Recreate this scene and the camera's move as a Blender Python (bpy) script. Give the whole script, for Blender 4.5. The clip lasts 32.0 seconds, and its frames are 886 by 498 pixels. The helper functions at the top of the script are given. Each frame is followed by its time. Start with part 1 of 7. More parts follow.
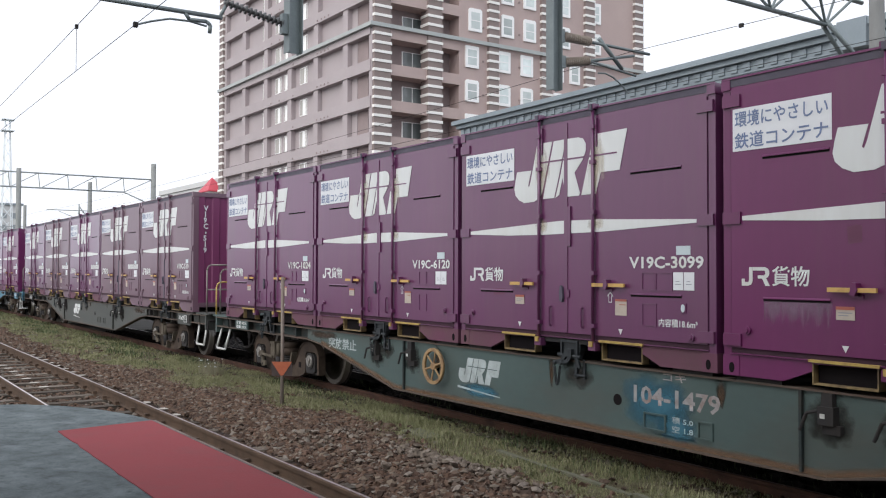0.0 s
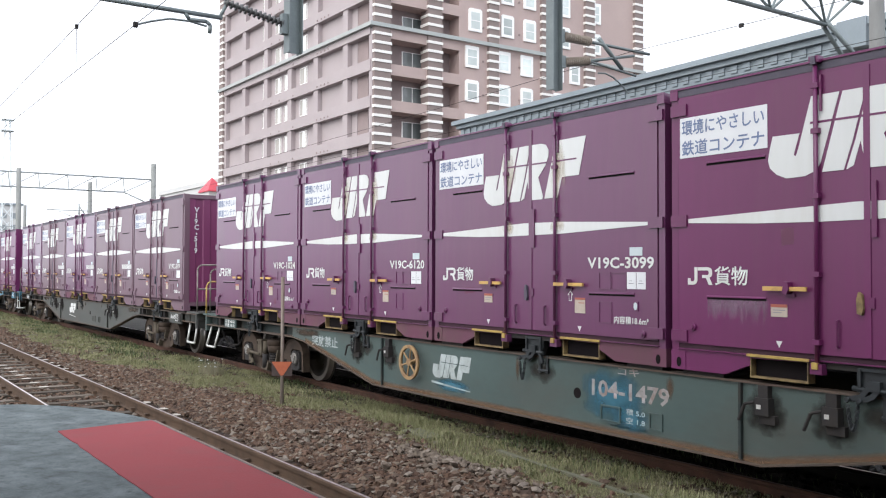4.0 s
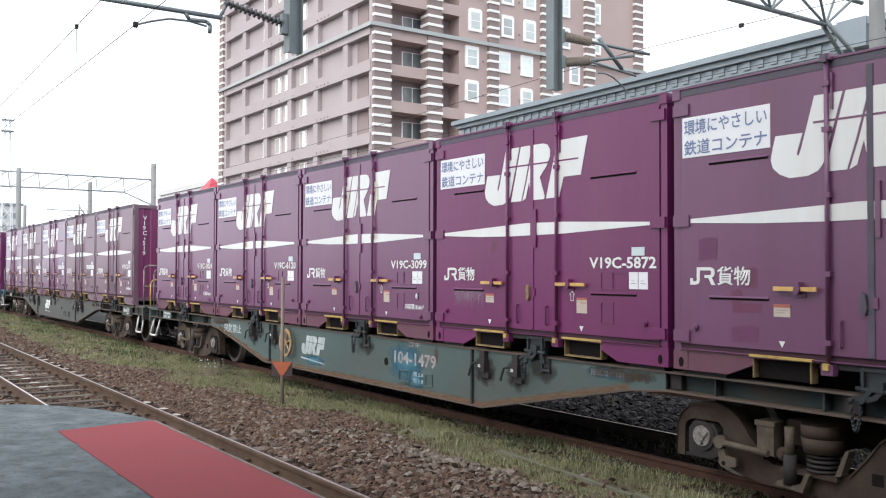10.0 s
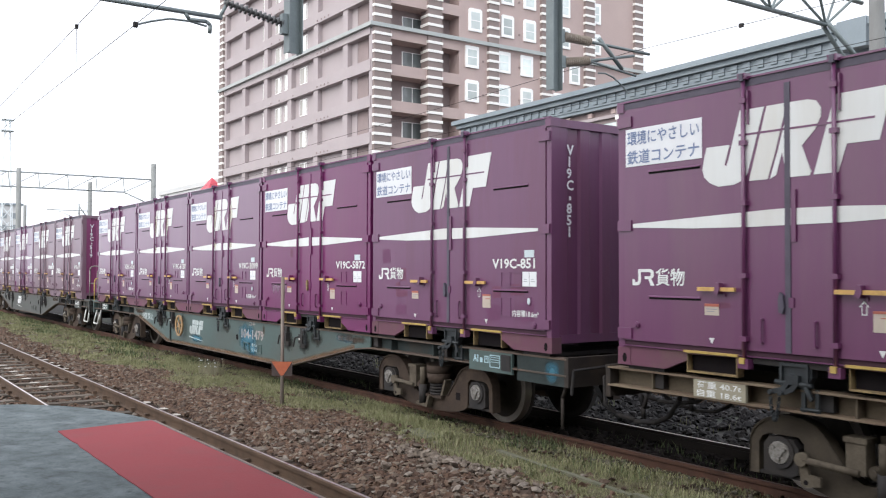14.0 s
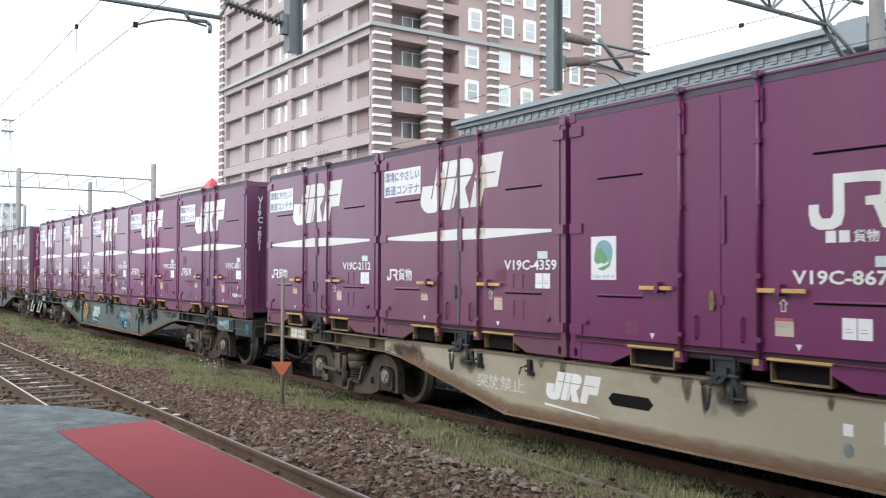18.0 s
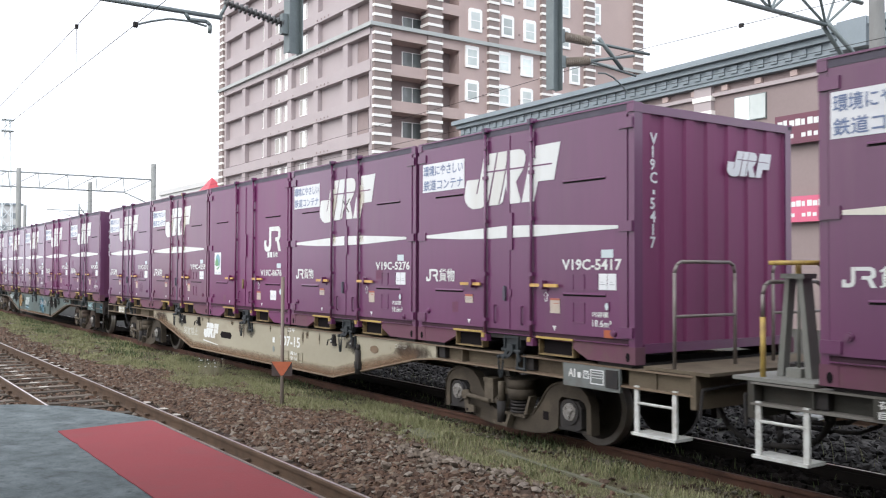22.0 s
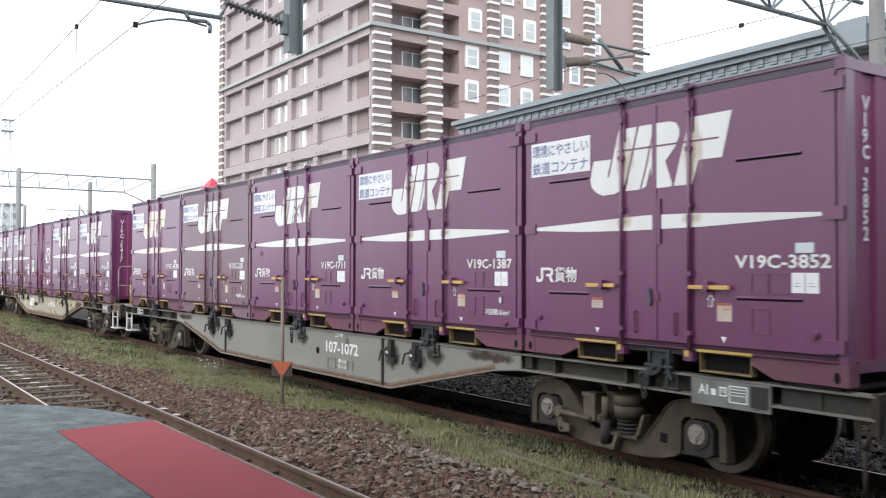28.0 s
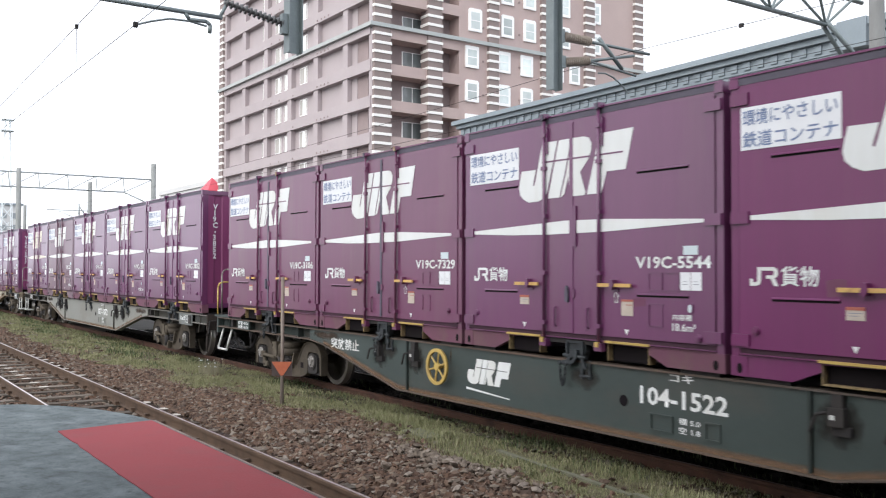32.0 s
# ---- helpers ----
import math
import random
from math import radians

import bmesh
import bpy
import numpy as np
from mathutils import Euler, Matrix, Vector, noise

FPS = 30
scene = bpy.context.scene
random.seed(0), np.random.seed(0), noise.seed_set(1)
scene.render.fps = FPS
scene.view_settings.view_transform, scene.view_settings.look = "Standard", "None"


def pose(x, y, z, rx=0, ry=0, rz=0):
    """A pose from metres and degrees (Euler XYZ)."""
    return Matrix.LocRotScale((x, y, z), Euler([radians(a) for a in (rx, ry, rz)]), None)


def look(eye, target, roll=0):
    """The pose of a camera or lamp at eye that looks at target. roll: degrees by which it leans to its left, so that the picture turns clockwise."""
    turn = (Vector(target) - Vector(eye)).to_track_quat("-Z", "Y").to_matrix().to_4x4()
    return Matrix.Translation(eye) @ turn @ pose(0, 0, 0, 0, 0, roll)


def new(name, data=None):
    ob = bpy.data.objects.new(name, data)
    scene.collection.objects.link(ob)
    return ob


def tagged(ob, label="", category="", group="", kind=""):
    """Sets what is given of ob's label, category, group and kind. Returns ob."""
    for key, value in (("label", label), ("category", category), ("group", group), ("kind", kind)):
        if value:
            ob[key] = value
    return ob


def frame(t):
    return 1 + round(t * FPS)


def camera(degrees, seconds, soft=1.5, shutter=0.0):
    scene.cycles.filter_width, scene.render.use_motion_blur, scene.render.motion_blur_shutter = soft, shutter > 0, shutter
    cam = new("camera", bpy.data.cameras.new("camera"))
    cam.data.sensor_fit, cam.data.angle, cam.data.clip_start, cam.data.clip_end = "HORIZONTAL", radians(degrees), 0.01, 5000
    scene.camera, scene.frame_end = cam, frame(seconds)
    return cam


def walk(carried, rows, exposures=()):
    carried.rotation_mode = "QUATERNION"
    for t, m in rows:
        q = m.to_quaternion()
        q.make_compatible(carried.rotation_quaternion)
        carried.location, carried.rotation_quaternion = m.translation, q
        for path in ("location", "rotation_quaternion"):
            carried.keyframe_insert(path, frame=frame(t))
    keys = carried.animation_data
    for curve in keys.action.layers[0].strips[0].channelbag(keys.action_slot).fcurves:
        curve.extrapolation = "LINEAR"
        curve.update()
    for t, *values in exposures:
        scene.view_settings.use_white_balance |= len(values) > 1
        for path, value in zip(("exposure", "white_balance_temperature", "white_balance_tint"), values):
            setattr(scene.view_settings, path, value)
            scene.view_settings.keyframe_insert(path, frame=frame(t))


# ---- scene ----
# The long freight train stands, then draws away along -x; the camera rests on the platform.
SECONDS = 32.0
cam = camera(52.66, SECONDS, soft=1.15, shutter=0.25)
EYE = (0.0, -7.519, 1.827)
YAW, TILT, ROLL = radians(55.377), radians(1.387), 0.152
AIM = (EYE[0] - math.sin(YAW) * math.cos(TILT), EYE[1] + math.cos(YAW) * math.cos(TILT), EYE[2] + math.sin(TILT))
VIEW = look(EYE, AIM, ROLL)
walk(cam, [(0.0, VIEW), (SECONDS, VIEW)], exposures=[(0.0, 0.30), (1.0, 0.46), (2.0, 0.66), (3.0, 0.75), (5.5, 0.74), (SECONDS, 0.74)])

# ---- light: a bright overcast sky and a wide, weak sun behind the cloud ----
world = bpy.data.worlds.new("overcast_sky")
scene.world = world
world.use_nodes = True
wn = world.node_tree
wn.nodes.clear()
w_sky = wn.nodes.new("ShaderNodeTexSky")
w_sky.sky_type, w_sky.sun_disc = "NISHITA", False
w_sky.sun_elevation, w_sky.sun_rotation = radians(35), radians(200)
w_sky.air_density, w_sky.dust_density = 1.0, 6.0
w_gain = wn.nodes.new("ShaderNodeMix")
w_gain.data_type, w_gain.blend_type = "RGBA", "MULTIPLY"
w_gain.inputs["Factor"].default_value = 1.0
w_gain.inputs[7].default_value = (0.1, 0.1, 0.1, 1)
w_mix = wn.nodes.new("ShaderNodeMix")
w_mix.data_type = "RGBA"
w_mix.inputs["Factor"].default_value = 0.88
w_mix.inputs[7].default_value = (0.99, 1.03, 1.135, 1)
w_bg = wn.nodes.new("ShaderNodeBackground")
w_bg.inputs["Strength"].default_value = 1.0
w_out = wn.nodes.new("ShaderNodeOutputWorld")
wn.links.new(w_sky.outputs[0], w_gain.inputs[6])
wn.links.new(w_gain.outputs[2], w_mix.inputs[6])
wn.links.new(w_mix.outputs[2], w_bg.inputs["Color"])
wn.links.new(w_bg.outputs[0], w_out.inputs["Surface"])
sun = new("sun", bpy.data.lights.new("sun", "SUN"))
sun.data.energy, sun.data.angle, sun.data.color = 1.5, radians(60), (1.0, 0.98, 0.96)
sun.matrix_world = look((9, -28, 22), (0, 0, 0))


# ---- materials ----
def mat(name, a, b=None, rough=0.6, metal=0.0, scale=3.0, fine=40.0, bump=0.15, stretch=(1, 1, 1), mix=0.5, dirt=None, dirt_amount=0.0, dirt_scale=1.2, per_object=0.0, per_island=0.0, spec=0.5, tones=None, coat=0.0):
    """Two tones mixed by a coarse and a fine noise, optional dirt patches, and a fine relief."""
    m = bpy.data.materials.new(name)
    m.use_nodes = True
    nt = m.node_tree
    nd, ln = nt.nodes, nt.links
    bsdf = nd["Principled BSDF"]
    b = b or tuple(c * 0.8 for c in a)
    tc, info, mp = nd.new("ShaderNodeTexCoord"), nd.new("ShaderNodeObjectInfo"), nd.new("ShaderNodeMapping")
    mp.inputs["Scale"].default_value = stretch
    off = nd.new("ShaderNodeVectorMath")
    off.operation = "MULTIPLY_ADD"
    off.inputs[1].default_value = (37.0, 11.0, 23.0)
    ln.new(info.outputs["Random"], off.inputs[0])
    ln.new(tc.outputs["Object"], off.inputs[2])
    ln.new(off.outputs[0], mp.inputs["Vector"])
    n1, n2 = nd.new("ShaderNodeTexNoise"), nd.new("ShaderNodeTexNoise")
    n1.inputs["Scale"].default_value, n1.inputs["Detail"].default_value = scale, 5
    n2.inputs["Scale"].default_value, n2.inputs["Detail"].default_value = fine, 3
    for n in (n1, n2):
        ln.new(mp.outputs[0], n.inputs["Vector"])
    add = nd.new("ShaderNodeMath")
    add.operation = "MULTIPLY_ADD"
    add.inputs[1].default_value = 0.4
    ln.new(n2.outputs[0], add.inputs[0])
    ln.new(n1.outputs[0], add.inputs[2])
    ramp = nd.new("ShaderNodeMapRange")
    ramp.inputs["From Min"].default_value, ramp.inputs["From Max"].default_value = 0.7 - 0.5 * mix, 0.7 + 0.5 * mix
    ln.new(add.outputs[0], ramp.inputs["Value"])
    mixc = nd.new("ShaderNodeMix")
    mixc.data_type = "RGBA"
    mixc.inputs[6].default_value, mixc.inputs[7].default_value = (*a, 1), (*b, 1)
    ln.new(ramp.outputs[0], mixc.inputs["Factor"])
    col = mixc.outputs[2]
    if tones:
        # each loose piece takes one of several stone or leaf tones, shaded by the two-tone noise
        pick, pieces, both = nd.new("ShaderNodeValToRGB"), nd.new("ShaderNodeNewGeometry"), nd.new("ShaderNodeMix")
        pick.color_ramp.interpolation = "CONSTANT"
        while len(pick.color_ramp.elements) < len(tones):
            pick.color_ramp.elements.new(0.5)
        for k, tone in enumerate(tones):
            pick.color_ramp.elements[k].position = k / len(tones)
            pick.color_ramp.elements[k].color = (*tone, 1)
        ln.new(pieces.outputs["Random Per Island"], pick.inputs[0])
        both.data_type, both.blend_type = "RGBA", "MULTIPLY"
        both.inputs["Factor"].default_value = 1.0
        ln.new(pick.outputs[0], both.inputs[6])
        ln.new(col, both.inputs[7])
        col = both.outputs[2]
    if dirt:
        n3 = nd.new("ShaderNodeTexNoise")
        n3.inputs["Scale"].default_value, n3.inputs["Detail"].default_value, n3.inputs["Roughness"].default_value = dirt_scale, 8, 0.65
        ln.new(mp.outputs[0], n3.inputs["Vector"])
        r3 = nd.new("ShaderNodeMapRange")
        r3.inputs["From Min"].default_value, r3.inputs["From Max"].default_value, r3.inputs["To Max"].default_value = 0.5, 0.72, dirt_amount
        ln.new(n3.outputs[0], r3.inputs["Value"])
        md = nd.new("ShaderNodeMix")
        md.data_type = "RGBA"
        md.inputs[7].default_value = (*dirt, 1)
        ln.new(r3.outputs[0], md.inputs["Factor"])
        ln.new(col, md.inputs[6])
        col = md.outputs[2]
    for amount, node, socket in ((per_object, info, "Random"), (per_island, nd.new("ShaderNodeNewGeometry"), "Random Per Island")):
        if amount:
            rr = nd.new("ShaderNodeMapRange")
            rr.inputs["To Min"].default_value, rr.inputs["To Max"].default_value = 1 - amount, 1 + amount
            ln.new(node.outputs[socket], rr.inputs["Value"])
            mm = nd.new("ShaderNodeMix")
            mm.data_type, mm.blend_type = "RGBA", "MULTIPLY"
            mm.inputs["Factor"].default_value = 1.0
            ln.new(col, mm.inputs[6])
            ln.new(rr.outputs[0], mm.inputs[7])
            col = mm.outputs[2]
    ln.new(col, bsdf.inputs["Base Color"])
    bsdf.inputs["Roughness"].default_value, bsdf.inputs["Metallic"].default_value = rough, metal
    bsdf.inputs["Specular IOR Level"].default_value = spec
    bsdf.inputs["Coat Weight"].default_value, bsdf.inputs["Coat Roughness"].default_value = coat, 0.22
    if bump:
        bp = nd.new("ShaderNodeBump")
        bp.inputs["Strength"].default_value, bp.inputs["Distance"].default_value = bump, 0.01
        ln.new(add.outputs[0], bp.inputs["Height"])
        ln.new(bp.outputs[0], bsdf.inputs["Normal"])
    return m


def stain(name, colour, amount=0.8, rough=0.7, ragged=0.5, scale=9.0, stretch=(1, 1, 1), core=(0.5, 0.5, 0.5), fall=(1, 0, 1)):
    """A thin film of paint, rust or grease: thickest at its core, thinning out raggedly towards its rim."""
    m = bpy.data.materials.new(name)
    m.use_nodes = True
    nt = m.node_tree
    nd, ln = nt.nodes, nt.links
    bsdf = nd["Principled BSDF"]
    tc, sub, flatten, far = nd.new("ShaderNodeTexCoord"), nd.new("ShaderNodeVectorMath"), nd.new("ShaderNodeVectorMath"), nd.new("ShaderNodeVectorMath")
    sub.operation, flatten.operation, far.operation = "SUBTRACT", "MULTIPLY", "LENGTH"
    sub.inputs[1].default_value, flatten.inputs[1].default_value = core, fall
    ln.new(tc.outputs["Generated"], sub.inputs[0])
    ln.new(sub.outputs[0], flatten.inputs[0])
    ln.new(flatten.outputs[0], far.inputs[0])
    mp, n1 = nd.new("ShaderNodeMapping"), nd.new("ShaderNodeTexNoise")
    mp.inputs["Scale"].default_value = stretch
    n1.inputs["Scale"].default_value, n1.inputs["Detail"].default_value = scale, 6
    ln.new(tc.outputs["Object"], mp.inputs["Vector"])
    ln.new(mp.outputs[0], n1.inputs["Vector"])
    ad, rg = nd.new("ShaderNodeMath"), nd.new("ShaderNodeMapRange")
    ad.operation = "MULTIPLY_ADD"
    ad.inputs[1].default_value = ragged
    ln.new(n1.outputs[0], ad.inputs[0])
    ln.new(far.outputs["Value"], ad.inputs[2])
    rg.inputs["From Min"].default_value, rg.inputs["From Max"].default_value = 0.5 + 0.45 * ragged, 0.12 + 0.45 * ragged
    rg.inputs["To Max"].default_value = amount
    ln.new(ad.outputs[0], rg.inputs["Value"])
    ln.new(rg.outputs[0], bsdf.inputs["Alpha"])
    bsdf.inputs["Base Color"].default_value = (*colour, 1)
    bsdf.inputs["Roughness"].default_value = rough
    bsdf.inputs["Specular IOR Level"].default_value = 0.3
    return m


STREAK = (1.0, 1.0, 0.12)
CREAM_BLEED = stain("cream_rust_bleed", (0.60, 0.51, 0.38), 0.34, ragged=0.8, stretch=(1, 1, 0.2), scale=18)
PALE_RUN = stain("pale_chalky_run", (0.30, 0.20, 0.28), 0.45, ragged=0.75, stretch=(1, 1, 0.12), scale=34, core=(0.5, 0.5, 1.0), fall=(0.55, 0, 0.6))
RUST_RUN = stain("brown_rust_run", (0.115, 0.07, 0.042), 0.6, ragged=0.6, stretch=(1, 1, 0.2), scale=12)
FOOT_RUST = stain("rust_creeping_up", (0.20, 0.122, 0.072), 0.5, ragged=0.28, scale=11, stretch=(0.5, 1, 1.6), core=(0.5, 0.5, 0.0), fall=(0, 0, 0.62))
BOGIE_GRIME = stain("brown_road_grime", (0.065, 0.046, 0.034), 0.75, ragged=0.7, scale=7)
SCUFF = stain("dark_scuff", (0.10, 0.075, 0.065), 0.8, scale=16)
WINE = mat("wine_paint", (0.136, 0.0318, 0.104), (0.110, 0.0275, 0.087), 0.38, scale=1.1, fine=14, bump=0.05, stretch=STREAK, dirt=(0.142, 0.072, 0.102), dirt_amount=0.45, dirt_scale=1.3, spec=0.42, coat=0.80)
WINE_DARK = mat("wine_paint_deep", (0.146, 0.0193, 0.099), (0.119, 0.0183, 0.082), 0.4, scale=1.1, fine=14, bump=0.05, stretch=STREAK, dirt=(0.132, 0.052, 0.09), dirt_amount=0.35, dirt_scale=1.3, spec=0.33, coat=0.42)
WINE_FADED = mat("wine_paint_faded", (0.162, 0.0891, 0.126), (0.133, 0.0723, 0.104), 0.62, scale=1.2, fine=14, bump=0.05, stretch=STREAK, dirt=(0.15, 0.095, 0.10), dirt_amount=0.6, dirt_scale=1.6, coat=0.60)
WINE_WORN = mat("wine_paint_worn", (0.138, 0.0430, 0.112), (0.114, 0.0361, 0.095), 0.58, scale=1.2, fine=14, bump=0.05, stretch=STREAK, dirt=(0.112, 0.027, 0.066), dirt_amount=0.75, dirt_scale=2.2, coat=0.60)
ROOF_EDGE = mat("roof_edge_steel", (0.092, 0.082, 0.112), (0.066, 0.058, 0.082), 0.55, scale=6, fine=40, spec=0.4)
WINE_BROWN = mat("wine_paint_browned", (0.141, 0.0326, 0.090), (0.115, 0.0273, 0.074), 0.45, scale=1.1, fine=14, bump=0.05, stretch=STREAK, dirt=(0.15, 0.08, 0.098), dirt_amount=0.5, dirt_scale=1.4, spec=0.45, coat=0.70)
SKIRT = mat("dusty_wine_skirt", (0.138, 0.048, 0.086), (0.118, 0.058, 0.075), 0.65, scale=2.2, fine=30, bump=0.1, dirt=(0.135, 0.085, 0.078), dirt_amount=0.7, dirt_scale=2.6, spec=0.3)
# redder wine, brightened so its colour carries light falling on the end walls
END_WINE_LIT = mat("lit_end_wine_paint", (0.200, 0.042, 0.124), (0.172, 0.038, 0.106), 0.5, scale=1.1, fine=14, bump=0.04, stretch=STREAK, dirt=(0.155, 0.06, 0.105), dirt_amount=0.4, dirt_scale=1.6, spec=0.4)
PLATE_GREY = mat("grey_plate_paint", (0.15, 0.165, 0.16), (0.115, 0.125, 0.12), 0.7, scale=6, fine=50, bump=0.1, dirt=(0.10, 0.085, 0.07), dirt_amount=0.6, dirt_scale=6)
SEAL = mat("door_seal_rubber", (0.062, 0.03, 0.046), (0.045, 0.024, 0.034), 0.8, scale=8, fine=50, spec=0.2)
HOLE = mat("dark_opening", (0.012, 0.010, 0.012), (0.016, 0.014, 0.014), 0.95, spec=0.04)
DECAL = mat("white_decal", (0.70, 0.725, 0.725), (0.64, 0.66, 0.65), 0.5, scale=2.0, fine=16, bump=0.02, stretch=STREAK, dirt=(0.50, 0.45, 0.36), dirt_amount=0.3, dirt_scale=1.4)
DECAL_CREAM = mat("stained_cream_decal", (0.72, 0.705, 0.64), (0.66, 0.625, 0.54), 0.55, scale=2.4, fine=16, bump=0.02, stretch=STREAK, dirt=(0.46, 0.38, 0.27), dirt_amount=0.6, dirt_scale=2.0)
PAPER = mat("white_sticker", (0.74, 0.76, 0.78), (0.68, 0.70, 0.73), 0.45, scale=5, fine=30, bump=0.01)
INK = mat("blue_ink", (0.13, 0.18, 0.32), (0.16, 0.215, 0.35), 0.5, bump=0)
RED_INK = mat("red_ink", (0.40, 0.11, 0.075), (0.34, 0.10, 0.07), 0.5, bump=0)
PAPER_AGED = mat("aged_sticker_paper", (0.50, 0.435, 0.37), (0.42, 0.355, 0.30), 0.6, scale=9, fine=50, bump=0.01)
HANDLE_YELLOW = mat("bright_handle_yellow", (0.62, 0.40, 0.12), (0.50, 0.30, 0.10), 0.5, scale=8, fine=60, dirt=(0.22, 0.11, 0.06), dirt_amount=0.6, dirt_scale=9)
RUST_STAIN = mat("rust_stain", (0.20, 0.15, 0.105), (0.14, 0.095, 0.062), 0.8, scale=6, fine=50, spec=0.2)
FAINT_PAINT = mat("faint_pale_lettering", (0.52, 0.52, 0.47), (0.40, 0.39, 0.34), 0.6, scale=12, fine=60, bump=0)
LOCK_STEEL = mat("blue_black_lock_steel", (0.042, 0.05, 0.054), (0.024, 0.027, 0.03), 0.5, metal=0.3, scale=9, fine=50, bump=0.2, spec=0.4)
GREASE = stain("grease_stain", (0.04, 0.037, 0.033), 0.65, ragged=0.5)
YELLOW = mat("yellow_enamel", (0.50, 0.36, 0.09), (0.40, 0.27, 0.08), 0.5, scale=8, fine=60, dirt=(0.16, 0.09, 0.05), dirt_amount=0.7, dirt_scale=7)
STEEL_DARK = mat("greasy_steel", (0.026, 0.026, 0.028), (0.042, 0.037, 0.034), 0.75, scale=7, fine=50, spec=0.2)
SILL = {
    "teal": mat("teal_frame_paint", (0.064, 0.102, 0.097), (0.052, 0.081, 0.077), 0.6, scale=1.4, fine=20, stretch=(0.5, 1, 1), dirt=(0.072, 0.058, 0.046), dirt_amount=0.5, dirt_scale=0.9),
    "green": mat("dark_green_frame_paint", (0.036, 0.053, 0.049), (0.029, 0.042, 0.039), 0.6, scale=1.4, fine=20, stretch=(0.5, 1, 1), dirt=(0.09, 0.06, 0.045), dirt_amount=0.35, dirt_scale=1.1),
    "tan": mat("tan_frame_paint", (0.335, 0.312, 0.236), (0.285, 0.262, 0.195), 0.65, scale=1.4, fine=20, stretch=(0.5, 1, 1), dirt=(0.155, 0.10, 0.062), dirt_amount=0.7, dirt_scale=0.9),
    "grey": mat("grey_frame_paint", (0.200, 0.206, 0.188), (0.170, 0.175, 0.158), 0.6, scale=1.4, fine=20, stretch=(0.5, 1, 1), dirt=(0.13, 0.10, 0.075), dirt_amount=0.45, dirt_scale=1.2),
    "dim": mat("grey_green_frame_paint", (0.066, 0.072, 0.066), (0.052, 0.057, 0.053), 0.6, scale=1.4, fine=20, stretch=(0.5, 1, 1), dirt=(0.10, 0.075, 0.055), dirt_amount=0.45, dirt_scale=1.2),
    "blue": mat("blue_frame_paint", (0.05, 0.19, 0.27), (0.04, 0.14, 0.21), 0.6, scale=1.4, fine=20, dirt=(0.10, 0.08, 0.06), dirt_amount=0.45),
}
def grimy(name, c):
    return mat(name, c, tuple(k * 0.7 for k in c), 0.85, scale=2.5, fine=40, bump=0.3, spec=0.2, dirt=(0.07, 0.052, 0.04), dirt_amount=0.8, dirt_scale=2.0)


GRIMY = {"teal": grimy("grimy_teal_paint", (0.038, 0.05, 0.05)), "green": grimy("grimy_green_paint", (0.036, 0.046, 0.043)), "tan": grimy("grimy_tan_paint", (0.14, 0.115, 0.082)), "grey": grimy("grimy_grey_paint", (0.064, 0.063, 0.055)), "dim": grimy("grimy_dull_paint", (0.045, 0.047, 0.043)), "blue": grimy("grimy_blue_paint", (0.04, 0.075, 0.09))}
CREAM_RUST = mat("rusty_cream_cap", (0.40, 0.33, 0.22), (0.25, 0.17, 0.10), 0.7, scale=20, fine=90)
FADED_INK = mat("faded_rusty_lettering", (0.36, 0.34, 0.335), (0.24, 0.22, 0.215), 0.6, scale=12, fine=60, bump=0, dirt=(0.22, 0.105, 0.075), dirt_amount=0.75, dirt_scale=6)
BLUE_BLOTCH = stain("pale_blue_overpaint", (0.045, 0.15, 0.21), 0.9, 0.55, ragged=0.45, scale=6)
GREY_INK = mat("grey_ink", (0.25, 0.26, 0.30), (0.22, 0.23, 0.26), 0.6, bump=0)
FADED_SIGN = mat("weathered_white_sign_paint", (0.46, 0.53, 0.53), (0.32, 0.36, 0.36), 0.6, scale=7, fine=50, bump=0, dirt=(0.12, 0.13, 0.125), dirt_amount=0.6, dirt_scale=6)
PALE_BLUE = mat("pale_blue_sticker", (0.55, 0.63, 0.66), (0.50, 0.58, 0.61), 0.5, scale=6, fine=30, bump=0)
SIGN_BLUE = mat("pale_blue_stencil_paint", (0.42, 0.60, 0.66), (0.30, 0.44, 0.48), 0.6, scale=12, fine=60, bump=0)
POSTER_GREEN = mat("printed_green", (0.16, 0.36, 0.17), (0.11, 0.28, 0.14), 0.5, scale=16, fine=60, bump=0)
POSTER_BLUE = mat("printed_blue", (0.22, 0.40, 0.46), (0.16, 0.32, 0.40), 0.5, scale=16, fine=60, bump=0)
PATCH = (mat("fresh_wine_patch", (0.128, 0.030, 0.075), (0.112, 0.028, 0.068), 0.5, scale=8, fine=40, bump=0.02), mat("violet_wine_patch", (0.125, 0.03, 0.095), (0.105, 0.027, 0.08), 0.5, scale=8, fine=40, bump=0.02))
RAIL_TUBE = mat("worn_tube_steel", (0.24, 0.22, 0.21), (0.16, 0.135, 0.12), 0.5, metal=0.3, scale=9, fine=50)
FLANGE = {"teal": mat("rust_brown_flange", (0.105, 0.07, 0.05), (0.06, 0.052, 0.044), 0.75, scale=1.2, fine=30), "tan": mat("rusty_tan_flange", (0.20, 0.155, 0.105), (0.11, 0.072, 0.048), 0.75, scale=1.2, fine=30), "grey": mat("dirty_grey_flange", (0.13, 0.12, 0.105), (0.16, 0.155, 0.14), 0.75, scale=1.2, fine=30)}
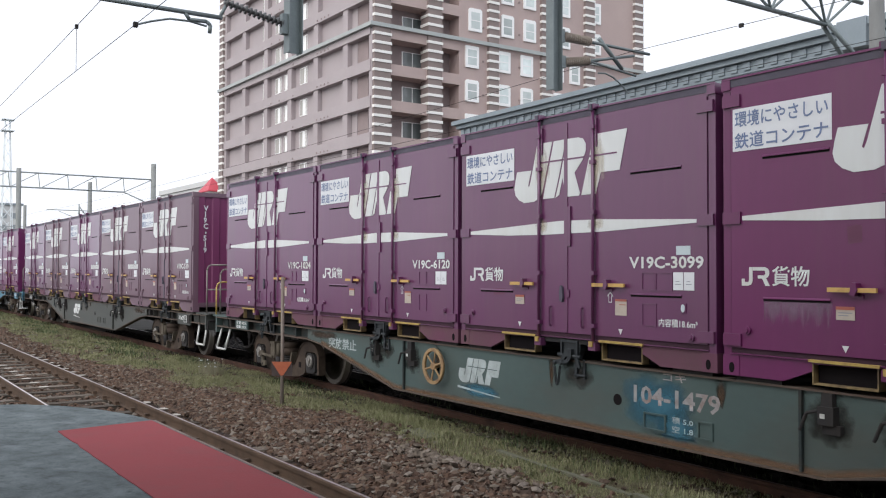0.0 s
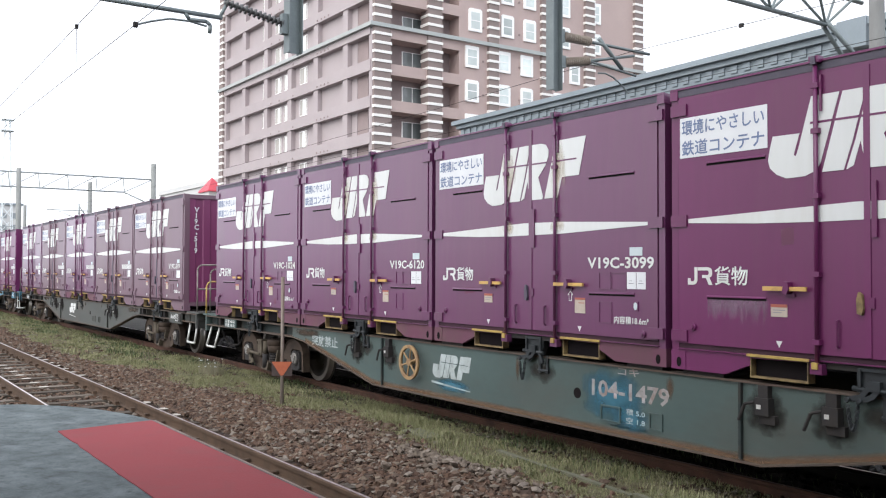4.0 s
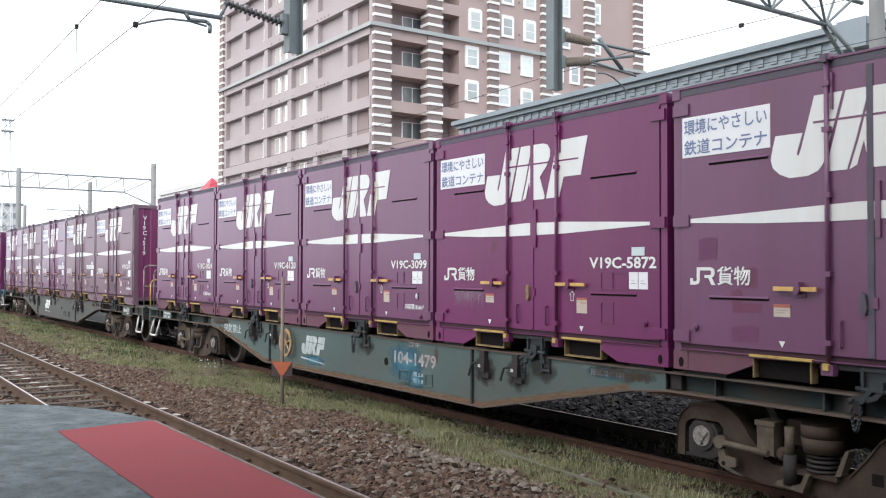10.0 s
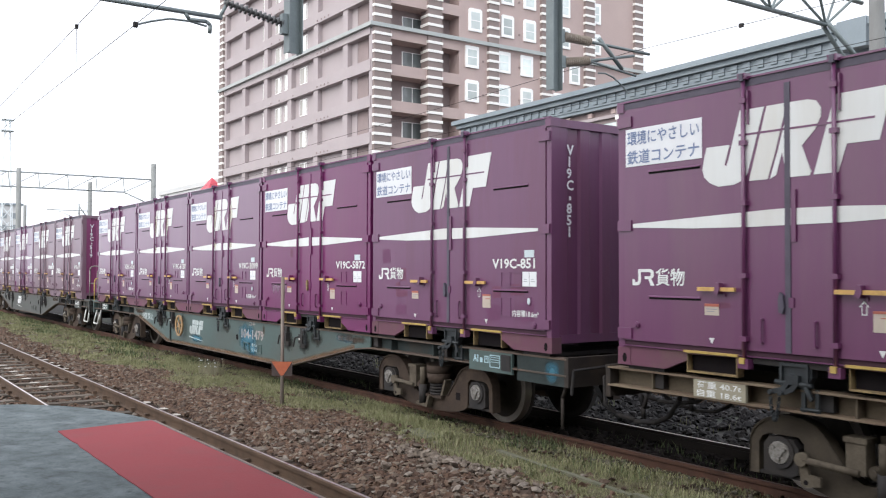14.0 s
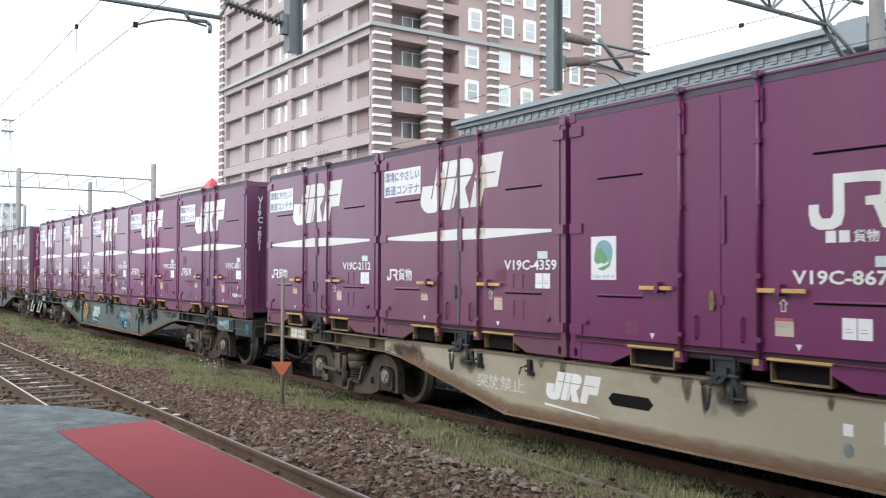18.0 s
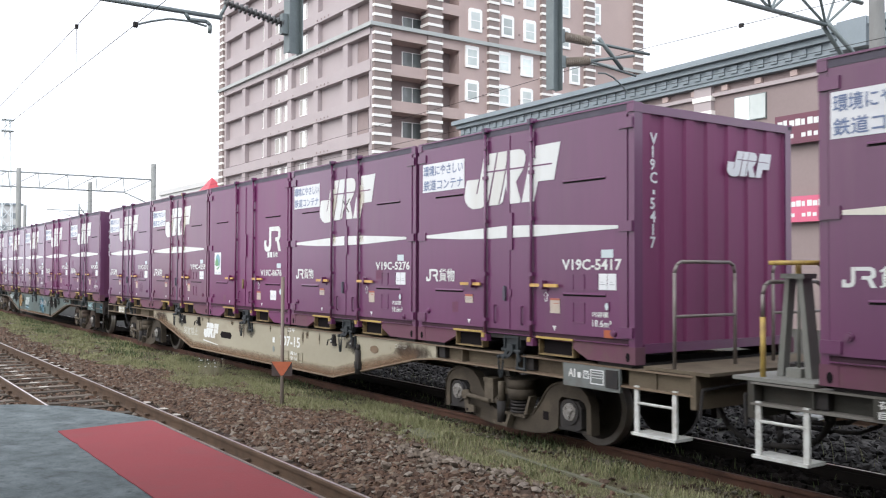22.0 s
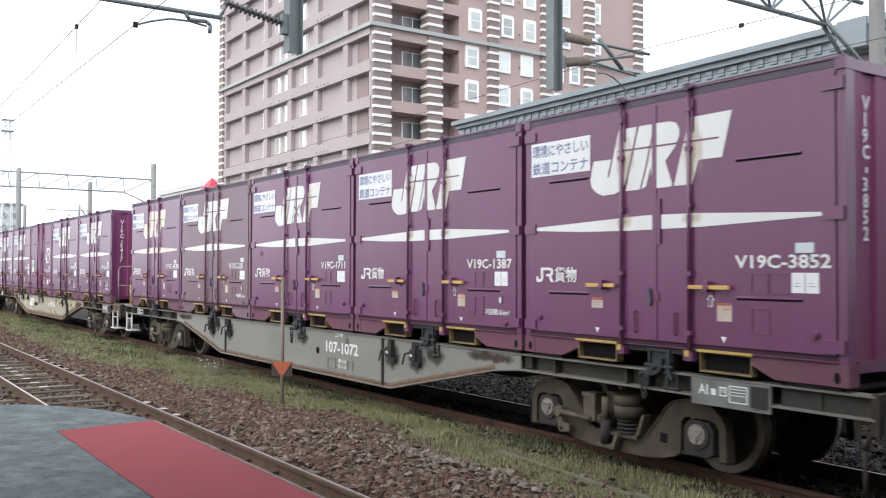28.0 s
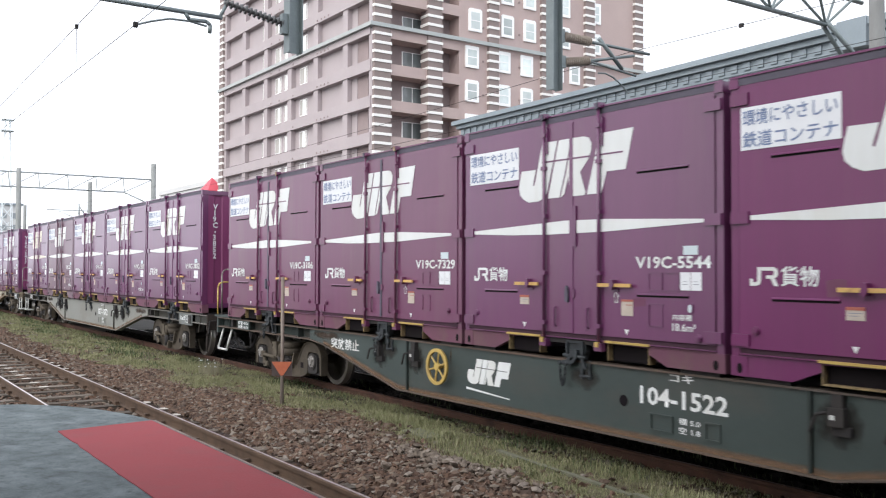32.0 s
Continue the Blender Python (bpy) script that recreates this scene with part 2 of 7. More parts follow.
RIM = mat("wheel_rim_steel", (0.21, 0.19, 0.172), (0.16, 0.14, 0.125), 0.5, metal=0.4, scale=6, fine=40)
YELLOW_DIRTY = mat("grimy_yellow_enamel", (0.29, 0.215, 0.10), (0.15, 0.105, 0.06), 0.7, scale=9, fine=60, dirt=(0.07, 0.05, 0.042), dirt_amount=0.85, dirt_scale=7, spec=0.3)
WHEEL_YELLOW = mat("rusty_yellow_wheel", (0.38, 0.255, 0.12), (0.27, 0.165, 0.08), 0.65, scale=9, fine=60, dirt=(0.13, 0.07, 0.045), dirt_amount=0.8, dirt_scale=9)
BOGIE = mat("brown_bogie_steel", (0.062, 0.044, 0.033), (0.03, 0.022, 0.018), 0.85, scale=4, fine=40, bump=0.5, dirt=(0.10, 0.074, 0.054), dirt_amount=0.6, dirt_scale=3, spec=0.25)
DUSTY_STEEL = mat("dusty_pale_steel", (0.125, 0.108, 0.082), (0.065, 0.052, 0.04), 0.85, scale=8, fine=50, bump=0.4, spec=0.2)
BOGIE_TAN = mat("dusty_bogie_steel", (0.070, 0.058, 0.043), (0.042, 0.035, 0.028), 0.85, scale=4, fine=40, bump=0.5, dirt=(0.12, 0.097, 0.07), dirt_amount=0.6, dirt_scale=3, spec=0.25)
BOGIES = {"teal": BOGIE, "green": BOGIE_TAN, "tan": BOGIE_TAN, "grey": BOGIE_TAN, "dim": BOGIE, "blue": BOGIE}
WHEEL = mat("worn_wheel_steel", (0.048, 0.04, 0.035), (0.034, 0.029, 0.026), 0.7, metal=0.2, scale=5, fine=40, spec=0.3)
TREAD = mat("polished_tread_steel", (0.42, 0.40, 0.38), (0.34, 0.32, 0.30), 0.32, metal=0.9, scale=6, fine=50)
HUBCAP = mat("bearing_cap_steel", (0.44, 0.43, 0.41), (0.16, 0.145, 0.13), 0.36, metal=0.6, scale=26, fine=90)
# rail web blackened: the shade under the train is in its colour
RAIL_SHADED = mat("shaded_rail_web", (0.02, 0.016, 0.014), (0.012, 0.01, 0.009), 0.8, scale=4, fine=60, bump=0.3, spec=0.2)
END_STEEL = mat("grimy_brown_end_steel", (0.046, 0.038, 0.033), (0.03, 0.026, 0.024), 0.85, scale=3, fine=40, bump=0.3, spec=0.2, dirt=(0.075, 0.055, 0.042), dirt_amount=0.6, dirt_scale=2.5)
HOSE_END = mat("pale_brown_casting", (0.30, 0.235, 0.17), (0.17, 0.13, 0.10), 0.7, scale=12, fine=60)
WHITE_STEEL = mat("white_enamelled_steel", (0.62, 0.64, 0.62), (0.50, 0.51, 0.49), 0.5, scale=9, fine=50, dirt=(0.22, 0.17, 0.13), dirt_amount=0.5, dirt_scale=9)
GALV = mat("galvanised_steel", (0.20, 0.235, 0.235), (0.155, 0.185, 0.19), 0.5, metal=0.35, scale=5, fine=40)
POLE = mat("old_concrete_pole", (0.19, 0.195, 0.19), (0.15, 0.15, 0.145), 0.8, scale=4, fine=50, stretch=(1, 1, 0.2))
RUST_POST = mat("rusty_post", (0.24, 0.215, 0.19), (0.17, 0.125, 0.10), 0.8, scale=9, fine=60, stretch=(1, 1, 0.2))
BACK_PLATE = mat("dark_weathered_plate", (0.062, 0.043, 0.04), (0.042, 0.032, 0.03), 0.8, scale=14, fine=60)
ORANGE = mat("faded_orange_plate", (0.42, 0.115, 0.05), (0.33, 0.085, 0.04), 0.7, scale=14, fine=60)
RAIL_SIDE = mat("rusty_rail_web", (0.105, 0.069, 0.047), (0.07, 0.047, 0.033), 0.9, scale=5, fine=70, bump=0.4, spec=0.2, dirt=(0.05, 0.034, 0.027), dirt_amount=0.6, dirt_scale=2.5)
RAIL_RED = mat("brown_rust_rail_web", (0.102, 0.053, 0.038), (0.062, 0.035, 0.026), 0.9, scale=4, fine=60, bump=0.4, spec=0.2, dirt=(0.034, 0.021, 0.018), dirt_amount=0.7, dirt_scale=2.0)
RAIL_TOP = mat("shiny_rail_head", (0.62, 0.58, 0.56), (0.5, 0.46, 0.44), 0.28, metal=0.85, scale=3, fine=60, stretch=(0.1, 1, 1), bump=0.02)
RAIL_DULL = mat("dull_rail_head", (0.10, 0.062, 0.05), (0.07, 0.045, 0.037), 0.55, metal=0.4, scale=3, fine=60, stretch=(0.1, 1, 1), bump=0.05)
SLEEPER = mat("weathered_sleeper_timber", (0.15, 0.130, 0.106), (0.085, 0.066, 0.053), 0.92, scale=5, fine=60, stretch=(6, 0.6, 3), bump=0.9, mix=0.4, per_object=0.4, spec=0.2, dirt=(0.19, 0.165, 0.145), dirt_amount=0.6, dirt_scale=4)
STONE = mat("ballast_stone", (1.15, 1.12, 1.1), (0.75, 0.73, 0.72), 0.9, scale=14, fine=90, bump=0.5, spec=0.2, tones=((0.113, 0.073, 0.051), (0.138, 0.098, 0.073), (0.071, 0.044, 0.031), (0.125, 0.08, 0.057), (0.167, 0.135, 0.104), (0.087, 0.056, 0.041), (0.051, 0.034, 0.026), (0.104, 0.074, 0.057), (0.142, 0.093, 0.069), (0.075, 0.054, 0.043), (0.122, 0.093, 0.073), (0.196, 0.176, 0.151)))
STONE_PALE = mat("pale_ballast_stone", (1.1, 1.1, 1.1), (0.75, 0.75, 0.74), 0.9, scale=14, fine=90, bump=0.5, spec=0.25, tones=((0.205, 0.17, 0.138), (0.165, 0.135, 0.108), (0.235, 0.20, 0.168), (0.14, 0.112, 0.09)))
# oily stone, its tone lowered further for shade below the wagons
STONE_OILY_SHADE = mat("oily_stone_in_wagon_shade", (0.022, 0.019, 0.018), (0.013, 0.011, 0.011), 0.95, scale=9, fine=70, bump=0.3, per_island=0.6, spec=0.1)
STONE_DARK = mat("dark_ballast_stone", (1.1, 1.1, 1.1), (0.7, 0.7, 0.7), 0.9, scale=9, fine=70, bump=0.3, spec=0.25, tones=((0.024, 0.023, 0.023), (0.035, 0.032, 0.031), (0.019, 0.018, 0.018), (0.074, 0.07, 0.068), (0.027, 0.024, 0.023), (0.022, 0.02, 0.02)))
EARTH = mat("ballast_bed", (0.045, 0.03, 0.025), (0.022, 0.016, 0.014), 0.95, scale=12, fine=60, bump=0.9, mix=0.35, dirt=(0.035, 0.03, 0.02), dirt_amount=0.4, dirt_scale=0.8, spec=0.2)
GRASS_BED = mat("grassy_soil", (0.125, 0.118, 0.068), (0.07, 0.058, 0.038), 0.95, scale=7, fine=50, bump=0.9, dirt=(0.105, 0.078, 0.055), dirt_amount=0.7, dirt_scale=1.8, spec=0.15)
GRASS = mat("grass_blade", (1.1, 1.1, 1.1), (0.9, 0.9, 0.9), 0.8, scale=1.3, fine=12, bump=0, spec=0.15, tones=((0.231, 0.233, 0.126), (0.184, 0.197, 0.099), (0.279, 0.269, 0.165), (0.208, 0.217, 0.112), (0.154, 0.168, 0.081), (0.262, 0.25, 0.147)))
GRASS_DEEP = mat("deep_green_blade", (1.1, 1.1, 1.1), (0.8, 0.8, 0.8), 0.75, scale=1.3, fine=12, bump=0, spec=0.2, tones=((0.07, 0.098, 0.045), (0.095, 0.125, 0.058), (0.055, 0.075, 0.038), (0.12, 0.142, 0.07)))
DRY_GRASS = mat("dry_grass_blade", (0.25, 0.235, 0.165), (0.20, 0.185, 0.125), 0.8, scale=3, fine=20, bump=0, per_island=0.25, spec=0.15)
GROUND = mat("yard_ground", (0.05, 0.047, 0.042), (0.033, 0.031, 0.028), 0.95, scale=2.5, fine=30, bump=0.7, dirt=(0.05, 0.075, 0.03), dirt_amount=0.6, dirt_scale=0.35)
CONCRETE = mat("platform_asphalt", (0.082, 0.10, 0.105), (0.19, 0.222, 0.227), 0.9, scale=6, fine=120, bump=0.8, mix=0.45, dirt=(0.06, 0.072, 0.075), dirt_amount=0.85, dirt_scale=17, spec=0.25)
KERB = mat("mossy_concrete", (0.145, 0.145, 0.10), (0.105, 0.107, 0.072), 0.9, scale=9, fine=70, bump=0.6, dirt=(0.09, 0.10, 0.06), dirt_amount=0.7, dirt_scale=5)
KERB_EDGE = mat("pale_kerb_edge", (0.30, 0.245, 0.215), (0.2, 0.16, 0.14), 0.85, scale=4, fine=60, bump=0.3, dirt=(0.10, 0.07, 0.06), dirt_amount=0.8, dirt_scale=5)
RED_PAINT = mat("red_floor_paint", (0.31, 0.058, 0.066), (0.275, 0.052, 0.06), 0.85, scale=1.8, fine=85, bump=0.55, dirt=(0.24, 0.065, 0.07), dirt_amount=0.6, dirt_scale=5, spec=0.3)


# ---- small mesh helpers ----
def box(bm, x0, x1, y0, y1, z0, z1):
    v = [bm.verts.new((x, y, z)) for x in (x0, x1) for y in (y0, y1) for z in (z0, z1)]
    for f in ((0, 1, 3, 2), (4, 6, 7, 5), (0, 4, 5, 1), (2, 3, 7, 6), (0, 2, 6, 4), (1, 5, 7, 3)):
        bm.faces.new([v[i] for i in f])
    return bm


def tube(bm, a, b, r, seg=8, r2=None):
    """A round bar from a to b, capped."""
    a, b = Vector(a), Vector(b)
    q = (b - a).to_track_quat("Z", "Y")
    rings = []
    for c, rad in ((a, r), (b, r if r2 is None else r2)):
        rings.append([bm.verts.new(c + q @ Vector((rad * math.cos(k * math.tau / seg), rad * math.sin(k * math.tau / seg), 0))) for k in range(seg)])
    for k in range(seg):
        f = bm.faces.new((rings[0][k], rings[0][(k + 1) % seg], rings[1][(k + 1) % seg], rings[1][k]))
        f.smooth = seg > 6
    bm.faces.new(rings[0][::-1])
    bm.faces.new(rings[1])
    return bm


def pipe(bm, pts, r, seg=7):
    """A bent round bar through the points, its bends closed by short balls of the same radius."""
    pts = [Vector(p) for p in pts]
    for a, b in zip(pts, pts[1:]):
        tube(bm, a, b, r, seg)
    return bm


def plate(bm, pts, axis, t0, t1):
    """A flat plate with the outline pts, drawn in the plane square to axis ('x', 'y' or 'z'), from t0 to t1."""
    def at(p, t):
        return {"x": (t, p[0], p[1]), "y": (p[0], t, p[1]), "z": (p[0], p[1], t)}[axis]
    a, b = [bm.verts.new(at(p, t0)) for p in pts], [bm.verts.new(at(p, t1)) for p in pts]
    bm.faces.new(a)
    bm.faces.new(b[::-1])
    for i in range(len(pts)):
        j = (i + 1) % len(pts)
        bm.faces.new((a[j], a[i], b[i], b[j]))
    return bm


def disc(bm, c, axis, r, t, seg=20, inner=0.0):
    """A round disc or, with inner, a ring, centred on c, of thickness t along axis."""
    c = Vector(c)
    w = Vector({"x": (1, 0, 0), "y": (0, 1, 0), "z": (0, 0, 1)}[axis])
    u = Vector({"x": (0, 1, 0), "y": (0, 0, 1), "z": (1, 0, 0)}[axis])
    k3 = w.cross(u)
    def ring(rad, o):
        return [bm.verts.new(c + w * o + (u * math.cos(k * math.tau / seg) + k3 * math.sin(k * math.tau / seg)) * rad) for k in range(seg)]
    o0, o1 = ring(r, -t / 2), ring(r, t / 2)
    if inner:
        i0, i1 = ring(inner, -t / 2), ring(inner, t / 2)
    for k in range(seg):
        j = (k + 1) % seg
        bm.faces.new((o0[k], o0[j], o1[j], o1[k])).smooth = True
        if inner:
            bm.faces.new((i0[j], i0[k], i1[k], i1[j])).smooth = True
            bm.faces.new((o1[k], o1[j], i1[j], i1[k]))
            bm.faces.new((o0[j], o0[k], i0[k], i0[j]))
    if not inner:
        bm.faces.new(o0[::-1])
        bm.faces.new(o1)
    return bm


def finish(bm, name, material, bevel=0.0):
    if bevel:
        sharp = [e for e in bm.edges if len(e.link_faces) == 2 and e.calc_face_angle(0) > 0.9]
        bmesh.ops.bevel(bm, geom=sharp, offset=bevel, segments=1, affect="EDGES", clamp_overlap=True)
    bmesh.ops.recalc_face_normals(bm, faces=bm.faces)
    me = bpy.data.meshes.new(name)
    bm.to_mesh(me)
    bm.free()
    me.materials.append(material)
    return me


def child(name, me, parent, label=""):
    """One mesh object under a thing or under a part."""
    ob = new(name, me)
    ob.parent = parent
    return tagged(ob, label)


def part(name, bm, material, parent, label="", bevel=0.0):
    return child(name, finish(bm, name, material, bevel), parent, label)


def B():
    return bmesh.new()


def bx(*a):
    return box(bmesh.new(), *a)


def thing(name, label, category, group="", kind=""):
    return tagged(new(name), label, category, group, kind)


TEXTS = {}


def lettering(text, height, wide=None):
    """The text as a flat mesh in the x-z plane that faces -y, its lower left corner at the origin; wide: its whole width."""
    key = (text, height, wide)
    if key not in TEXTS:
        cu = bpy.data.curves.new("lettering", "FONT")
        cu.body, cu.offset, cu.resolution_u = text, 0.024 if text.isascii() else 0.014, 2
        ob = new("lettering", cu)
        bpy.context.view_layer.update()
        me = bpy.data.meshes.new_from_object(ob.evaluated_get(bpy.context.evaluated_depsgraph_get()))
        bpy.data.objects.remove(ob)
        co = np.array([v.co for v in me.vertices])
        lo, hi = co.min(0), co.max(0)
        kz = height / (hi[1] - lo[1])
        kx = wide / (hi[0] - lo[0]) if wide else kz
        me.transform(Matrix(((kx, 0, 0, -lo[0] * kx), (0, 0, 1, 0), (0, kz, 0, -lo[1] * kz), (0, 0, 0, 1))))
        TEXTS[key] = me
    return TEXTS[key]


def write(name, text, height, parent, x, y, z, material, label="", wide=None, turn=0.0):
    key = (text, height, wide, material.name)
    if key not in TEXTS:
        me = lettering(text, height, wide).copy()
        me.materials.clear()
        me.materials.append(material)
        TEXTS[key] = me
    ob = child(name, TEXTS[key], parent, label)
    ob.matrix_local = pose(x, y, z, 0, 0, turn)
    return ob


# ---- the setting: ground, tracks, platform ----
def structure(name, bm, material, label="", category="", bevel=0.0):
    ob = new(name, finish(bm, name, material, bevel))
    return tagged(ob, label, category, kind="structure")


GZ = -0.30
structure("ground", bx(-900, 300, -400, 700, GZ - 0.5, GZ), GROUND, "flat dark railway yard ground with weeds", "ground")


def sheet(name, x0, x1, y0, y1, z, nx, ny, rough, material, label, category, seed=1, edge=True, trough=None, lift=None):
    """A gently uneven sheet that dips into the ground along its borders."""
    bm = B()
    rows = []
    for i in range(nx + 1):
        row = []
        for j in range(ny + 1):
            x, y = x0 + (x1 - x0) * i / nx, y0 + (y1 - y0) * j / ny
            h = z + rough * noise.noise((x * 1.3, y * 1.7, seed)) + 0.5 * rough * noise.noise((x * 5.1, y * 4.7, seed + 3))
            if trough and trough[0] < y < trough[1]:
                h -= trough[2]
            if lift:
                h += lift(x, y)
            if edge and (i in (0, nx) or j in (0, ny)):
                h = GZ - 0.05
            row.append(bm.verts.new((x, y, h)))
        rows.append(row)
    for i in range(nx):
        for j in range(ny):
            bm.faces.new((rows[i][j], rows[i + 1][j], rows[i + 1][j + 1], rows[i][j + 1])).smooth = True
    return structure(name, bm, material, label, category)


sheet("ballast_bed", -90, 12, -6.1, -1.7, -0.165, 260, 44, 0.02, EARTH, "brown ballast bed of the near track", "ballast", trough=(-5.7, -3.5, 0.06))
sheet("yard_bed", -90, 12, -0.66, 12.0, -0.2, 200, 40, 0.02, GROUND, "dark oily yard ground under and behind the train", "ground", seed=9)


def rail_line(name, y, top, side, label, dz=0.0):
    """A rail along x: foot, web and a head with its worn top."""
    prof = [(-0.061, -0.153), (0.061, -0.153), (0.061, -0.142), (0.012, -0.128), (0.008, -0.045), (0.032, -0.035), (0.032, -0.006), (0.026, -0.001), (0.014, 0.0), (-0.014, 0.0), (-0.026, -0.001), (-0.032, -0.006), (-0.032, -0.035), (-0.008, -0.045), (-0.012, -0.128), (-0.061, -0.142)]
    bm = B()
    a, b = [bm.verts.new((-260, y + p, z + dz)) for p, z in prof], [bm.verts.new((40, y + p, z + dz)) for p, z in prof]
    for k in range(len(prof)):
        j = (k + 1) % len(prof)
        f = bm.faces.new((a[k], a[j], b[j], b[k]))
        f.material_index = 1 if k == 8 else 0
    bm.faces.new(a[::-1])
    bm.faces.new(b)
    ob = structure(name, bm, side, label, "rail")
    ob.data.materials.append(top)
    return ob


NEAR, FAR = -4.457, 4.25
for k, (y, top, side, words) in enumerate((
        (NEAR - 0.566, RAIL_TOP, RAIL_SIDE, "steel rail with a shiny head beside the platform"), (NEAR + 0.566, RAIL_TOP, RAIL_SIDE, "steel rail with a shiny head beside the platform"),
        (-0.566, RAIL_DULL, RAIL_RED, "rust-brown rail under the train"), (0.566, RAIL_TOP, RAIL_SHADED, "bright-topped rail under the train"),
        (FAR - 0.566, RAIL_TOP, RAIL_SIDE, "rail of the track behind the train"), (FAR + 0.566, RAIL_TOP, RAIL_SIDE, "rail of the track behind the train"))):
    rail_line("rail_%d" % (k + 1), y, top, side, words, -0.045 if k > 1 else 0.0)

# platform: raised, with a rounded nose, a kerb and a painted strip
nose = [(46, -5.87), (-5.45, -5.87), (-5.75, -5.93), (-6.05, -6.03), (-6.35, -6.19), (-6.58, -6.40), (-6.74, -6.70), (-6.80, -7.1), (-6.80, -12.0), (46, -12.0)]
structure("platform", plate(B(), nose, "z", GZ - 0.2, 0.92), CONCRETE, "worn grey asphalt platform with a rounded end", "platform", bevel=0.02)
worn_edge = [(-5.37 + 0.09 * k, -6.43 + 0.005 * noise.noise((k * 0.37, 2.0, 0.0)) + 0.010 * noise.noise((k * 1.9, 5.0, 0.0))) for k in range(70)]
structure("kerb_edge", bx(-5.44, 46, -5.876, -5.864, 0.86, 0.9225), KERB_EDGE, "pale worn concrete edge of the platform", "kerb", bevel=0.004)
structure("painted_strip", plate(B(), [(46, -5.888), (-5.44, -5.888)] + worn_edge + [(46, -6.43)], "z", 0.9, 0.924), RED_PAINT, "red painted strip along the platform edge", "painted floor")


# roof and rear wall added out of view, to shade the platform and near train
structure("canopy_roof", bx(-4.2, 46, -12.0, -5.35, 3.75, 3.9), CONCRETE, "added unseen roof that shades the platform and train", "roof")
structure("wall_rear", bx(-4.6, 46, -12.2, -12.0, GZ - 0.2, 10.5), CONCRETE, "added unseen wall that shades the right of the train", "wall")


def spread(name, n, area, size, material, label, category, seed, keep=None, zbase=-0.165, flatness=0.75, lift=None):
    """Many small broken stones in one mesh."""
    rng = np.random.default_rng(seed)
    x0, x1, y0, y1 = area
    px, py = rng.uniform(x0, x1, n), rng.uniform(y0, y1, n)
    if keep is not None:
        ok = keep(px, py, rng.random(n))
        px, py = px[ok], py[ok]
    n = len(px)
    base = np.array([(1, 0, 0), (-1, 0, 0), (0, 1, 0), (0, -1, 0), (0, 0, 1), (0, 0, -1), (0.6, 0.6, 0.5), (-0.6, 0.6, 0.45), (-0.6, -0.6, 0.5), (0.6, -0.6, 0.45)], float)
    tri = np.array([(4, 6, 7), (4, 7, 8), (4, 8, 9), (4, 9, 6), (6, 0, 2), (6, 2, 7), (7, 2, 1), (7, 1, 8), (8, 1, 3), (8, 3, 9), (9, 3, 0), (9, 0, 6), (5, 2, 0), (5, 1, 2), (5, 3, 1), (5, 0, 3)])
    s = size * rng.uniform(0.45, 1.25, (n, 1, 1)) * rng.uniform(0.6, 1.35, (n, 1, 3))
    v = base[None] * s * rng.uniform(0.62, 1.35, (n, len(base), 1))
    v[:, :, 2] *= flatness
    a, t = rng.uniform(0, math.tau, n), rng.uniform(-0.6, 0.6, n)
    c, sn, ct, st = np.cos(a)[:, None], np.sin(a)[:, None], np.cos(t)[:, None], np.sin(t)[:, None]
    x, y, z = v[:, :, 0], v[:, :, 1], v[:, :, 2]
    y, z = y * ct - z * st, y * st + z * ct
    x, y = x * c - y * sn, x * sn + y * c
    if lift is not None:
        z = z + lift(px, py)[:, None]
    pts = np.stack([x + px[:, None], y + py[:, None], z + zbase + size * rng.uniform(0.0, 0.55, n)[:, None]], 2).reshape(-1, 3)
    faces = (tri[None] + (np.arange(n) * len(base))[:, None, None]).reshape(-1, 3)
    me = bpy.data.meshes.new(name)
    me.from_pydata(pts.tolist(), [], faces.tolist())
    me.materials.append(material)
    return tagged(new(name, me), label, category, kind="stuff")


